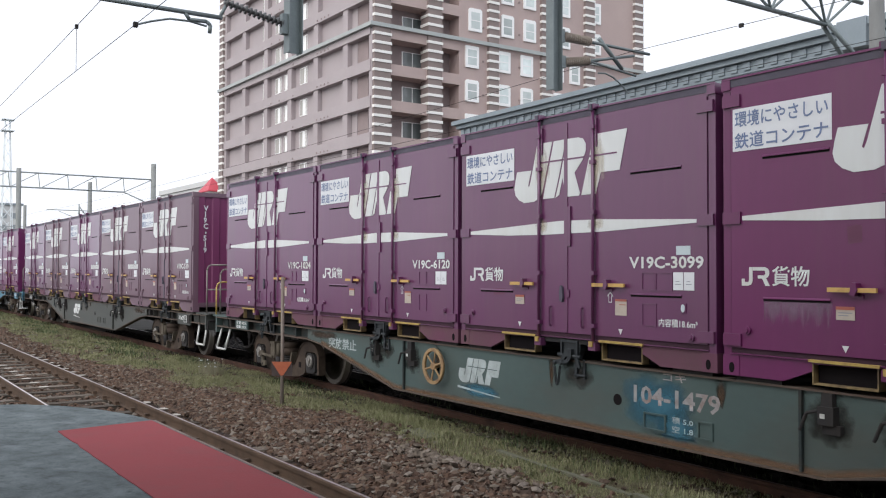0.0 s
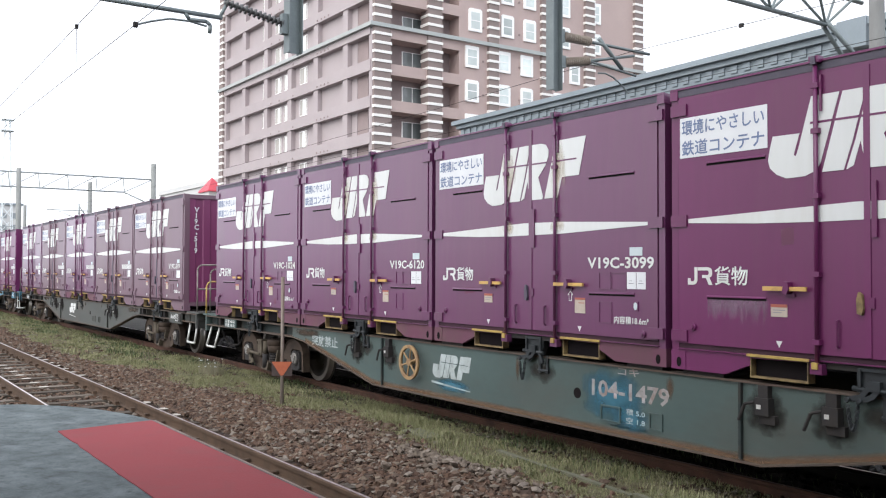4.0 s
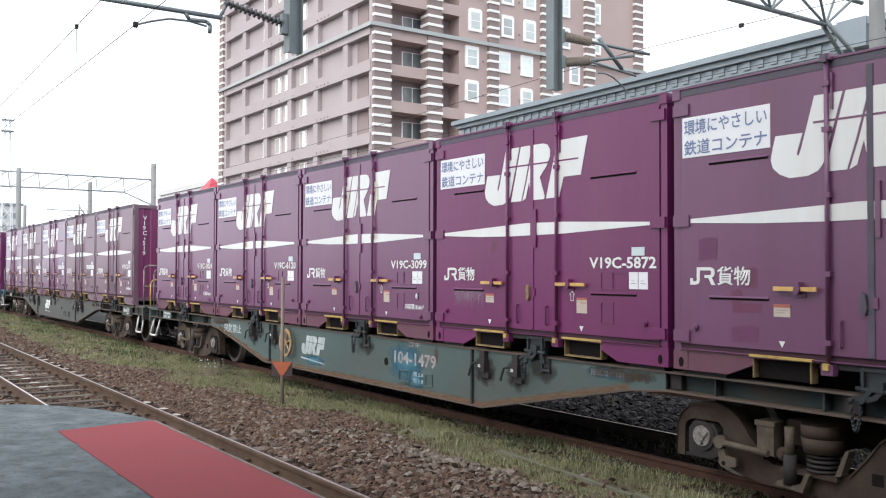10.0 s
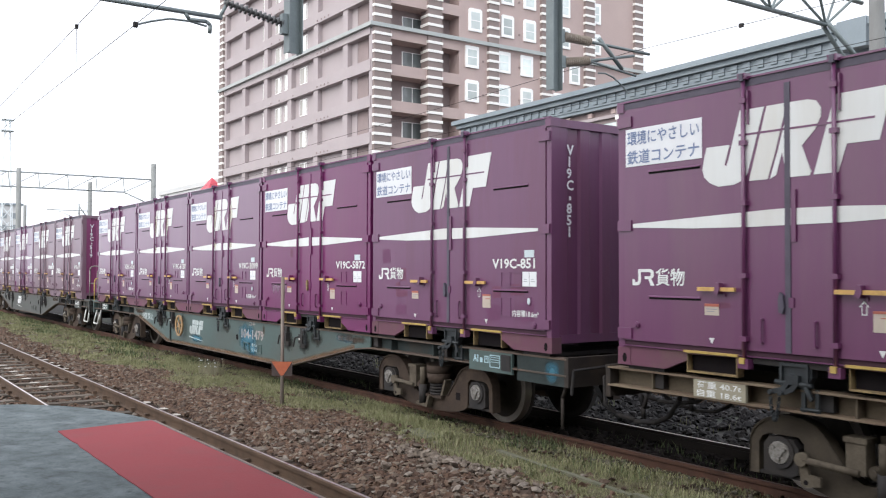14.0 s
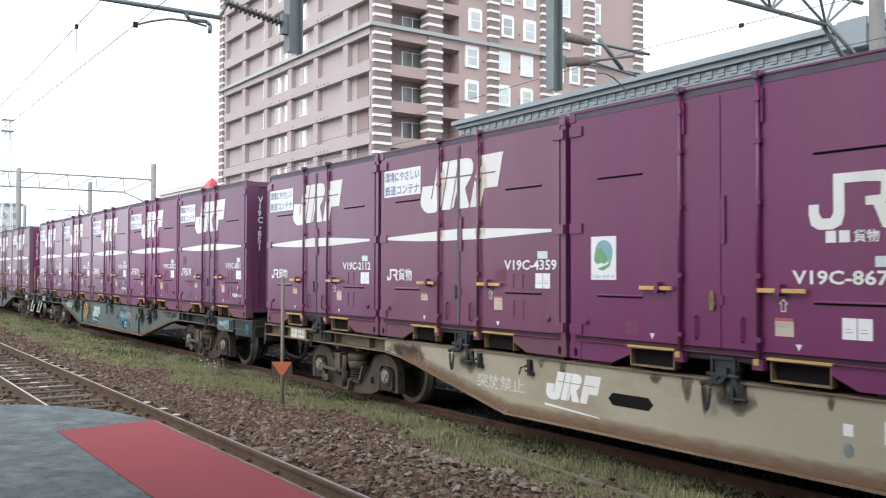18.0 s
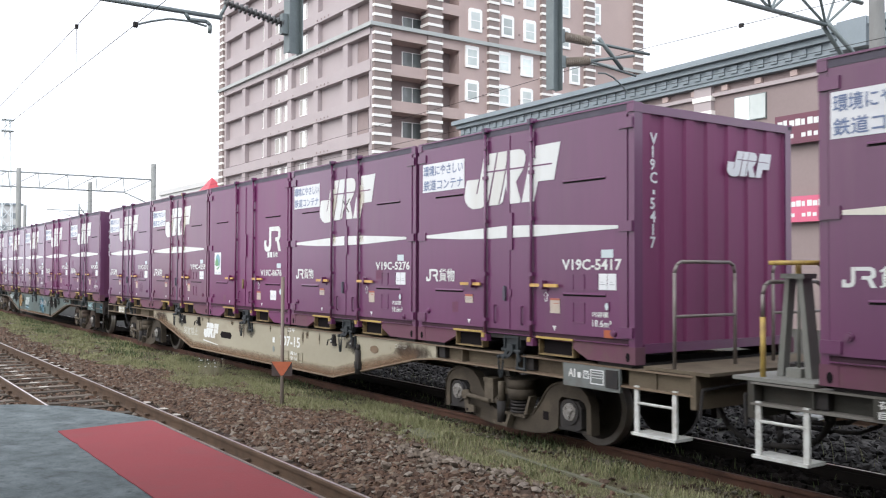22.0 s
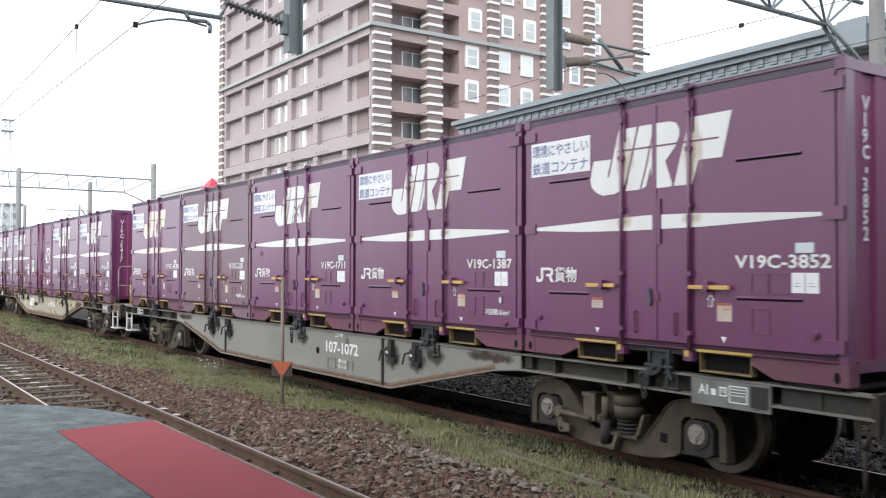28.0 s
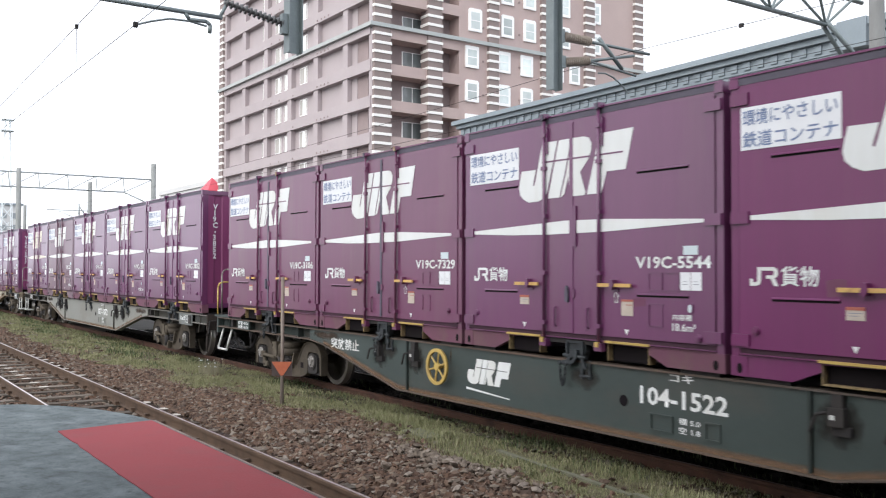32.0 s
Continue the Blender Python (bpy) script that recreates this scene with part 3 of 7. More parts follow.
def blades(name, n, area, height, material, label, seed, keep, zbase=-0.16, width=0.0022):
    """Many bent grass blades in one mesh."""
    rng = np.random.default_rng(seed)
    x0, x1, y0, y1 = area
    px, py = rng.uniform(x0, x1, n), rng.uniform(y0, y1, n)
    ok = keep(px, py, rng.random(n))
    px, py = px[ok], py[ok]
    n = len(px)
    a, h = rng.uniform(0, math.tau, n), height * rng.uniform(0.35, 1.2, n) ** 1.3 * np.clip(0.85 + 0.55 * tuft(px * 1.7 + 2, py * 1.3), 0.45, 1.6)
    w = width * (1 + rng.random(n))
    lean = h * rng.uniform(0.15, 0.8, n)
    dx, dy = np.cos(a), np.sin(a)
    P = np.zeros((n, 5, 3))
    P[:, 0] = np.stack([px - dy * w, py + dx * w, np.full(n, zbase)], 1)
    P[:, 1] = np.stack([px + dy * w, py - dx * w, np.full(n, zbase)], 1)
    P[:, 2] = np.stack([px + dx * lean * 0.35 + dy * w * 0.8, py + dy * lean * 0.35 - dx * w * 0.8, zbase + h * 0.6], 1)
    P[:, 3] = np.stack([px + dx * lean * 0.35 - dy * w * 0.8, py + dy * lean * 0.35 + dx * w * 0.8, zbase + h * 0.6], 1)
    P[:, 4] = np.stack([px + dx * lean, py + dy * lean, zbase + h], 1)
    i = np.arange(n) * 5
    quads = np.stack([i, i + 1, i + 2, i + 3], 1).tolist()
    tris = np.stack([i + 3, i + 2, i + 4], 1).tolist()
    me = bpy.data.meshes.new(name)
    me.from_pydata(P.reshape(-1, 3).tolist(), [], quads + tris)
    me.materials.append(material)
    return tagged(new(name, me), label, "grass", kind="stuff")


def tuft(x, y):
    return np.sin(x * 2.1 + 3 * np.sin(y * 2.3)) * 0.5 + np.sin(x * 0.83 + y * 3.9 + 1.3) * 0.5


def patch(x, y):
    return np.sin(x * 0.9 + 2.0 * np.sin(y * 1.7)) + np.sin(x * 2.3 - y * 3.1)


def verge_edge(x):
    """Where the ballast gives way to grass: the verge widens with distance."""
    return np.interp(x, [-60, -34.7, -29.4, -25.4, -22.6, -20.5, -19.6, -19.0, -17.85, -16.4, -15.0, -13.9, -13.4, -13.1, -12.3, -11.4, -10.6, -9.6, -8.6, -7.6, -6.5, -5], [-2.5, -2.45, -2.7, -2.8, -2.85, -2.85, -2.75, -2.6, -2.45, -2.38, -2.4, -2.42, -2.28, -2.12, -1.96, -1.88, -1.86, -1.98, -2.15, -2.2, -2.3, -2.4]) + 0.06 * np.sin(x * 1.7) + 0.05 * np.sin(x * 4.3)


sheet("grass_verge", -75, 12, -3.3, -0.64, -0.165, 420, 32, 0.02, GRASS_BED, "grassy strip between the tracks", "verge", seed=5, lift=lambda x, y: 0.012 if y > verge_edge(x) else -0.05)
def shoulder(x, y):
    """The heaped ballast between the near rail and the grass."""
    return 0.055 * np.clip(1 - ((y + 2.75) / 0.55) ** 2, 0, 1) * np.clip((x + 14.5) / 3, 0, 1) + 0.02 * np.sin(x * 2.7 + 2 * np.sin(y * 3.1)) * np.sin(y * 5.3 + x)


spread("ballast_stones", 56000, (-20, -1.5, -3.48, -1.4), 0.039, STONE, "brown broken ballast stones", "ballast", 3, lambda x, y, r: r < np.where(y < verge_edge(x), 1.0, np.clip(1 - (y - verge_edge(x)) / 0.35, 0.03, 1)), lift=shoulder)
spread("ballast_stones", 8000, (-1.5, 9, -3.48, -1.4), 0.05, STONE, "brown broken ballast stones", "ballast", 5, None)
spread("ballast_stones", 14000, (-48, -20, -3.48, -1.7), 0.045, STONE, "brown broken ballast stones", "ballast", 4, lambda x, y, r: r < np.where(y < verge_edge(x), 1.0, 0.04))
spread("track_ballast", 32000, (-45, 9, -5.75, -3.44), 0.04, STONE, "brown ballast between the sleepers", "ballast", 6, lambda x, y, r: r < np.where(np.abs((x + 60.44) % 0.69 - 0.345) < 0.22, 1.0, 0.14), zbase=-0.195)
spread("pale_ballast", 6500, (-9.8, -2.0, -3.4, -1.85), 0.042, STONE_PALE, "pale grey broken stones among the brown ballast", "ballast", 16, lambda x, y, r: (r < 0.05 + 0.8 * np.exp(-((x + 7.35) / 0.8) ** 2 - ((y + 2.28) / 0.2) ** 2)) & (y < verge_edge(x) + 0.1), zbase=-0.122, lift=shoulder)
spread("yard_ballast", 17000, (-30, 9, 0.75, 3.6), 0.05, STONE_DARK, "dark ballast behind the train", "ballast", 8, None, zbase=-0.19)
spread("yard_ballast", 11000, (-30, 9, -0.5, 0.5), 0.05, STONE_OILY_SHADE, "oily ballast under the train, blackened for the wagons' shade", "ballast", 9, None, zbase=-0.2)
STONE_MOSS = mat("mossy_gravel_stone", (1.1, 1.1, 1.1), (0.7, 0.72, 0.68), 0.92, scale=14, fine=90, bump=0.4, spec=0.2, tones=((0.075, 0.062, 0.046), (0.05, 0.04, 0.03), (0.09, 0.084, 0.066), (0.07, 0.046, 0.034), (0.12, 0.108, 0.088)))
spread("rail_gravel", 12000, (-22, 8, -1.22, -0.64), 0.026, STONE_MOSS, "dark mossy gravel along the rail", "gravel", 21, lambda x, y, r: r < np.clip(0.25 + (y + 1.0) * 2.0 + 0.5 * tuft(x * 0.8, y * 2), 0, 1), zbase=-0.15)
blades("grass", 170000, (-20, -2, -2.9, -0.68), 0.066, GRASS, "short olive grass beside the rail", 11, lambda x, y, r: (r < 0.2 + 0.40 * (tuft(x, y) > -0.35) + 0.40 * (patch(x, y) > -0.5)) & (y > verge_edge(x) - 0.22 * r * r))
blades("grass", 26000, (-20, -2, -2.7, -0.68), 0.055, DRY_GRASS, "dry straw among the grass", 12, lambda x, y, r: (r < 0.6) & (y > verge_edge(x)) & (tuft(x + 3, y) > -0.2))
blades("grass", 12000, (-20, -2, -1.35, -0.66), 0.13, GRASS_DEEP, "taller deep green weeds along the rail", 15, lambda x, y, r: (tuft(x * 1.4 + 1, y) > 0.3) & (r < (y + 1.3) / 0.6), width=0.0035)
blades("grass", 95000, (-75, -18, -3.5, -0.68), 0.06, GRASS, "short olive grass between the tracks", 13, lambda x, y, r: (y > verge_edge(x) + 0.3 * (r - 0.5)) & (r < 0.55 + 0.45 * (patch(x, y) > -0.5)), width=0.006)
blades("grass", 14000, (-75, -18, -2.0, -0.68), 0.11, GRASS_DEEP, "taller deep green weeds along the rail", 19, lambda x, y, r: tuft(x * 0.7, y) > 0.2, width=0.007)
blades("grass", 7000, (-18, 6, -0.48, 0.48), 0.10, GRASS_DEEP, "dark weeds between the rails", 18, lambda x, y, r: (tuft(x * 1.3, y * 2) > 0.25) & (r < 0.7), zbase=-0.19, width=0.003)
blades("grass", 3000, (-20, 3, 0.9, 3.4), 0.16, GRASS, "weeds in the dark ballast", 14, lambda x, y, r: (tuft(x, y) > 0.55))


# ---- freight containers: 3.72 m long, 2.45 m wide, 2.49 m high; local origin at the foot of the left end ----
CL, CH, CW = 3.72, 2.49, 1.225
MESHES = {}


def kept(key, make):
    if key not in MESHES:
        MESHES[key] = make()
    return MESHES[key]


def flat(pts, y=-CW - 0.024, t=0.003):
    return plate(B(), pts, "y", y - t, y)


def bars(rects, y=-CW - 0.024, t=0.003):
    bm = B()
    for x0, x1, z0, z1 in rects:
        box(bm, x0, x1, y - t, y, z0, z1)
    return bm


# the slanted emblem: a hook, a slab with a bowl and leg, and a flag; a thin level line crosses them
HOOK = [(1.40, 2.228), (1.635, 2.228), (1.475, 1.70), (1.43, 1.645), (1.34, 1.612), (1.18, 1.608), (1.09, 1.645), (1.03, 1.70), (1.012, 1.766), (1.03, 1.86), (1.057, 1.955), (1.297, 1.953), (1.245, 1.79), (1.262, 1.775), (1.285, 1.83)]
SLAB = [(1.66, 2.228), (1.845, 2.228), (1.735, 1.84), (1.665, 1.632), (1.488, 1.632)]
BOWL = [(1.867, 2.228), (2.03, 2.225), (2.10, 2.205), (2.14, 2.15), (2.14, 2.08), (2.09, 1.985), (1.975, 1.87), (2.055, 1.66), (2.04, 1.632), (1.84, 1.632), (1.80, 1.84), (1.745, 1.66), (1.685, 1.632), (1.76, 1.85)]
FLAG = [(2.255, 2.228), (2.705, 2.232), (2.603, 1.843), (2.35, 1.843), (2.28, 1.635), (2.075, 1.635)]
CROSS = [(1.39, 2.012), (2.57, 2.006), (2.57, 2.022), (1.39, 2.03)]


def stroke(shape, scale=1.0, dx=1.012, dz=1.608, y=-CW - 0.024):
    return plate(B(), [((x - 1.012) * scale + dx, (z - 1.608) * scale + dz) for x, z in shape], "y", y - 0.003, y)


def emblem(add, material, base, scale=1.0, dx=1.012, dz=1.608, y=-CW - 0.024, key=None):
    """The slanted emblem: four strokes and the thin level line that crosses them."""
    hook = add("emblem", lambda: stroke(HOOK, scale, dx, dz, y), material, lab="white slanted emblem", key=("hook", key))
    for n, shape in enumerate((SLAB, BOWL, FLAG)):
        add("emblem_stroke", lambda: stroke(shape, scale, dx, dz, y), material, hook, key=(n, key))
    add("emblem_line", lambda: stroke(CROSS, scale, dx, dz, y - 0.002), base, hook, key=key)
    return hook


def owner_mark(add, material, root):
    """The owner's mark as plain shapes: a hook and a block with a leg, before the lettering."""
    hook = add("owner_mark", lambda: flat([(0.262, 0.905), (0.295, 0.905), (0.295, 0.79), (0.28, 0.762), (0.25, 0.752), (0.19, 0.752), (0.19, 0.81), (0.218, 0.81), (0.22, 0.782), (0.252, 0.782), (0.262, 0.795)]), material, lab="small white mark")
    add("mark_block", lambda: flat([(0.298, 0.905), (0.41, 0.905), (0.44, 0.893), (0.452, 0.872), (0.452, 0.845), (0.442, 0.825), (0.422, 0.815), (0.457, 0.752), (0.417, 0.752), (0.386, 0.812), (0.345, 0.812), (0.345, 0.838), (0.405, 0.838), (0.416, 0.848), (0.416, 0.868), (0.405, 0.877), (0.298, 0.877)]), material, hook)
    if root:
        write("freight_lettering", "貨物", 0.16, root, 0.478, -CW - 0.0275, 0.752, material, "white lettering", wide=0.335)


def end_wall(x, out):
    """A corrugated end wall at x; out: +1 where it faces +x."""
    bm = B()
    prof, y = [], -CW + 0.09
    n = 7
    step = (2 * CW - 0.18) / n
    for k in range(n):
        y0 = -CW + 0.09 + k * step
        prof += [(y0, 0.0), (y0 + step * 0.42, 0.0), (y0 + step * 0.5, -0.024), (y0 + step * 0.92, -0.024)]
    prof.append((CW - 0.09, 0.0))
    xs = [(p, x + out * (o - 0.012)) for p, o in prof]
    lo = [bm.verts.new((px, p, 0.17)) for p, px in xs]
    hi = [bm.verts.new((px, p, CH - 0.09)) for p, px in xs]
    lo2 = [bm.verts.new((px - out * 0.03, p, 0.17)) for p, px in xs]
    hi2 = [bm.verts.new((px - out * 0.03, p, CH - 0.09)) for p, px in xs]
    for k in range(len(xs) - 1):
        bm.faces.new((lo[k], lo[k + 1], hi[k + 1], hi[k]))
        bm.faces.new((lo2[k + 1], lo2[k], hi2[k], hi2[k + 1]))
        bm.faces.new((hi[k], hi[k + 1], hi2[k + 1], hi2[k]))
        bm.faces.new((lo[k + 1], lo[k], lo2[k], lo2[k + 1]))
    return bm


def container(number, tone, owner_sign=False, label=""):
    m = {"wine": WINE, "deep": WINE_DARK, "faded": WINE_FADED, "worn": WINE_WORN, "brown": WINE_BROWN}[tone]
    skirt = m if tone in ("deep", "faded") else SKIRT
    root = thing("freight_container", label, "container", "containers on the train")

    def add(name, make, material, parent=root, lab="", bevel=0.0, key=None):
        me = kept((name, material.name, key), lambda: finish(make(), name, material, bevel))
        return child(name, me, parent, lab)

    yf = -CW
    narrow = number in ("851", "28")
    worded = number in ("3099", "851", "1024", "28", "1387", "519", "5417", "5276", "5544")
    for x in (0.0, CL - 0.075):
        for y in (yf, CW - 0.10):
            add("corner_post", lambda: bx(x, x + 0.075, y - 0.012 if y < 0 else y, y + 0.10, 0.16, CH - 0.05), m, bevel=0.008, key=(x, y))
            add("corner_casting", lambda: bx(x - (0.0 if x else 0.01), x + 0.085 if x else x + 0.15, y - 0.016, y + 0.12, 0.0, 0.165) if x == 0 else bx(x - 0.075, x + 0.085, y - 0.016, y + 0.12, 0.0, 0.165), skirt, bevel=0.01, key=(x, y))
            hx = 0.078 if x == 0 else CL - 0.085
            add("lifting_hole", lambda: plate(B(), [(hx + 0.026 * math.cos(a * 0.5236), 0.066 + 0.044 * math.sin(a * 0.5236)) for a in range(12)], "y", y - 0.019 if y < 0 else y + 0.121, y - 0.015 if y < 0 else y + 0.125), HOLE, key=(x, y))
        add("top_casting", lambda: bx(x - 0.006, x + 0.081, yf - 0.027, yf + 0.10, CH - 0.09, CH + 0.004), m, bevel=0.01, key=x)
    # bottom rails: a skirt that tapers up to the fork pockets
    for s in (-1, 1):
        y0, y1 = (yf - 0.010, yf + 0.05) if s < 0 else (CW - 0.05, CW + 0.006)
        add("bottom_rail", lambda: plate(B(), [(0.15, 0.0), (0.57, 0.0), (0.82, 0.10), (0.82, 0.155), (1.42, 0.165), (1.42, 0.19), (0.075, 0.19), (0.075, 0.165), (0.15, 0.165)], "y", y0, y1), skirt, bevel=0.004, key=("l", s))
        add("bottom_rail", lambda: plate(B(), [(CL - 0.15, 0.0), (CL - 0.63, 0.0), (CL - 0.85, 0.10), (CL - 0.85, 0.155), (CL - 1.46, 0.165), (CL - 1.46, 0.19), (CL - 0.075, 0.19), (CL - 0.075, 0.165), (CL - 0.15, 0.165)], "y", y0, y1), skirt, bevel=0.004, key=("r", s))
        add("centre_rail", lambda: bx(1.42, CL - 1.46, y0 + 0.004, y1, 0.13, 0.185), STEEL_DARK, key=s)
        yy = yf - 0.024 if s < 0 else CW + 0.005
        add("roof_rail", lambda: bx(0.0, CL, yy + 0.004, yy + 0.06 if s < 0 else yy + 0.012, CH - 0.068, CH), ROOF_EDGE, bevel=0.006, key=s)
        add("rail_lip", lambda: bx(0.0, CL, yy - 0.006, yy + 0.02, CH - 0.005, CH + 0.012), m, key=s)
    add("seal_strip", lambda: bx(0.075, CL - 0.075, yf - 0.006, yf + 0.03, 0.19, 0.235), SEAL)
    add("drip_ledge", lambda: plate(B(), [(yf - 0.006, 0.19), (yf - 0.032, 0.188), (yf - 0.032, 0.182), (yf - 0.006, 0.176)], "x", 0.075, CL - 0.075), m)
    for e, x in ((-1, 0.0), (1, CL)):
        # three end walls take the wine with light painted in
        add("end_wall", lambda: end_wall(x, e), END_WINE_LIT if number in ("519", "5417", "3852") else m, key=e)
        add("end_sill", lambda: bx(x - (0.07 if e > 0 else 0), x + (0.07 if e < 0 else 0), yf + 0.12, CW - 0.12, 0.10, 0.19), m, key=e)
        add("end_header", lambda: bx(x - (0.06 if e > 0 else 0), x + (0.06 if e < 0 else 0), yf + 0.05, CW - 0.05, CH - 0.09, CH - 0.005), m, bevel=0.006, key=e)
    add("door_header", lambda: bx(0.075, CL - 0.075, yf - 0.016, yf + 0.05, CH - 0.105, CH - 0.05), m)
    add("roof_panel", lambda: bx(0.01, CL - 0.01, yf + 0.05, CW - 0.05, CH - 0.04, CH - 0.012), ROOF_EDGE)
    add("floor_panel", lambda: bx(0.05, CL - 0.05, yf + 0.06, CW - 0.06, 0.12, 0.19), STEEL_DARK)
    add("rear_side_wall", lambda: bx(0.075, CL - 0.075, CW - 0.04, CW - 0.005, 0.19, CH - 0.07), m)
    # two doors on the near side
    for k, (x0, x1, sl) in enumerate(((0.085, 1.84, (0.395, 0.985)), (1.855, CL - 0.085, (2.742, 3.354)))):
        door = add("door", lambda: bx(x0, x1, yf - 0.022, yf + 0.02, 0.235, CH - 0.10), m, bevel=0.006, key=k)
        edge, d = (0.0, 1) if k == 0 else (CL, -1)
        for z in (0.30, 1.315, 2.30):
            add("hinge", lambda: bx(min(edge + d * 0.01, edge + d * 0.185), max(edge + d * 0.01, edge + d * 0.185), yf - 0.040, yf - 0.012, z - 0.05, z + 0.05), m, door, bevel=0.01, key=(k, z))
        for z in (0.645, 1.80):
            a, b = sl
            add("vent_hood", lambda: plate(B(), [(yf - 0.021, z + 0.020), (yf - 0.034, z + 0.008), (yf - 0.034, z + 0.002), (yf - 0.021, z + 0.003)], "x", a, b), m, door, key=(k, z))
            add("vent_slot", lambda: bx(a, b, yf - 0.0245, yf - 0.02, z - 0.016, z + 0.004), HOLE, door, key=(k, z))
        # lock rod with its guides, keepers and handle
        xr = (1.516 if k == 0 else 2.21) if narrow else (1.45 if k == 0 else 2.262)
        add("lock_rod", lambda: tube(B(), (xr, yf - 0.05, 0.15), (xr, yf - 0.05, CH + 0.01), 0.018, 8), m, door, key=(k, xr))
        for z in (0.33, 0.85, 1.45, 1.95, 2.30):
            add("rod_guide", lambda: bx(xr - 0.031, xr + 0.031, yf - 0.069, yf - 0.02, z - 0.02, z + 0.02), m, door, bevel=0.006, key=(k, z, xr))
        add("rod_strap", lambda: bx(xr + 0.032, xr + 0.046, yf - 0.05, yf - 0.02, 2.10, 2.38), m, door, bevel=0.004, key=(k, xr))
        add("rod_keeper", lambda: bx(xr - 0.05, xr + 0.05, yf - 0.07, yf + 0.0, 0.085, 0.165), m, door, bevel=0.012, key=(k, 0, xr))
        add("keeper_cap", lambda: bx(xr - 0.028, xr + 0.02, yf - 0.085, yf - 0.06, 0.125, 0.175), YELLOW, door, "chipped yellow cam", bevel=0.008, key=(k, 0, xr))
        add("rod_keeper", lambda: bx(xr - 0.04, xr + 0.04, yf - 0.075, yf + 0.0, CH - 0.015, CH + 0.035), m, door, bevel=0.01, key=(k, 1, xr))
        add("keeper_cap", lambda: bx(xr - 0.02, xr + 0.02, yf - 0.085, yf - 0.06, CH - 0.03, CH + 0.03), CREAM_RUST if tone == "brown" and k else ROOF_EDGE, door, bevel=0.006, key=(k, 1, xr))
        h0, h1 = (1.055, 1.43) if narrow and k == 0 else (2.245, 2.63) if narrow else (0.985, 1.37) if k == 0 else (2.265, 2.695)
        add("lock_handle", lambda: bx(h0, h1, yf - 0.072, yf - 0.05, 0.716, 0.75), HANDLE_YELLOW, door, "chipped yellow lock handle", bevel=0.006, key=(k, h0))
        hc = (1.27 if narrow else 1.20) if k == 0 else 2.46
        add("handle_catch", lambda: plate(B(), [(hc - 0.03, 0.70), (hc + 0.01, 0.69), (hc + 0.03, 0.73), (hc + 0.022, 0.785), (hc - 0.012, 0.79), (hc - 0.02, 0.745)], "y", yf - 0.088, yf - 0.022), m, door, bevel=0.006, key=(k, hc))
        add("handle_seat", lambda: bx(hc - 0.05, hc + 0.05, yf - 0.034, yf - 0.021, 0.67, 0.70), m, door, key=(k, hc))
        p0, p1 = (0.82, 1.35) if k == 0 else (2.345, 2.875)
        open_foot = number in ("851", "4538", "3106", "4359", "7329", "5544", "1024")
        pocket = add("fork_pocket", lambda: bars([(p0, p1, 0.165, 0.19), (p0, p0 + 0.010, 0.0, 0.165), (p1 - 0.010, p1, 0.0, 0.165)] + ([] if open_foot else [(p0, p1, -0.002, 0.012)]), y=yf + 0.08, t=0.092), YELLOW_DIRTY, lab="grimy yellow fork pocket frame", key=(k, open_foot))
        add("pocket_ledge", lambda: bx(p0 - 0.02, p1 + 0.02, yf - 0.036, yf - 0.008, 0.172, 0.192), YELLOW, pocket, key=k)
        add("pocket_recess", lambda: bx(p0 + 0.014, p1 - 0.014, yf + 0.05, yf + 0.08, 0.0, 0.165), HOLE, pocket, key=k)
        gx = 1.61 if k == 0 else 2.09
        add("grab_iron", lambda: pipe(B(), [(gx, yf - 0.02, 0.30), (gx, yf - 0.05, 0.31), (gx, yf - 0.05, 0.49), (gx, yf - 0.02, 0.50)], 0.011, 6), m, door, key=k)
    add("door_latch", lambda: plate(B(), [(1.775, 0.56), (1.81, 0.55), (1.825, 0.60), (1.81, 0.70), (1.785, 0.72), (1.77, 0.66)], "y", yf - 0.055, yf - 0.02), YELLOW_DIRTY if tone == "deep" else CREAM_RUST if tone in ("brown", "wine") and len(number) % 2 else ROOF_EDGE, bevel=0.006, key=0)
    add("latch_plate", lambda: bx(1.855, 1.90, yf - 0.035, yf - 0.02, 0.60, 0.68), m, bevel=0.006)
    add("centre_strip", lambda: bx(1.822, 1.872, yf - 0.031, yf - 0.021, 0.24, CH - 0.10), m if tone in ("deep", "wine") and number != "2112" else ROOF_EDGE, bevel=0.004)
    add("seam_hinge", lambda: bx(1.885, 1.925, yf - 0.042, yf - 0.02, 1.12, 1.53), m, bevel=0.006)
    for x in (0.245, 3.462):
        zp = 0.285 if worded and x > 1 else 0.385
        add("drain_plug", lambda: disc(disc(B(), (x, yf - 0.03, zp), "y", 0.034, 0.03, 12), (x, yf - 0.046, zp), "y", 0.02, 0.02, 8), m, key=(x, zp))
    if worded:
        tag = add("tag_holder", lambda: bx(3.345, 3.405, yf - 0.032, yf - 0.021, 0.495, 0.585), m, bevel=0.008)
        add("tag", lambda: plate(B(), [(3.375 + 0.022 * math.cos(a * 0.5236), 0.54 + 0.036 * math.sin(a * 0.5236)) for a in range(12)], "y", yf - 0.037, yf - 0.031), PALE_BLUE, tag, "pale oval tag")
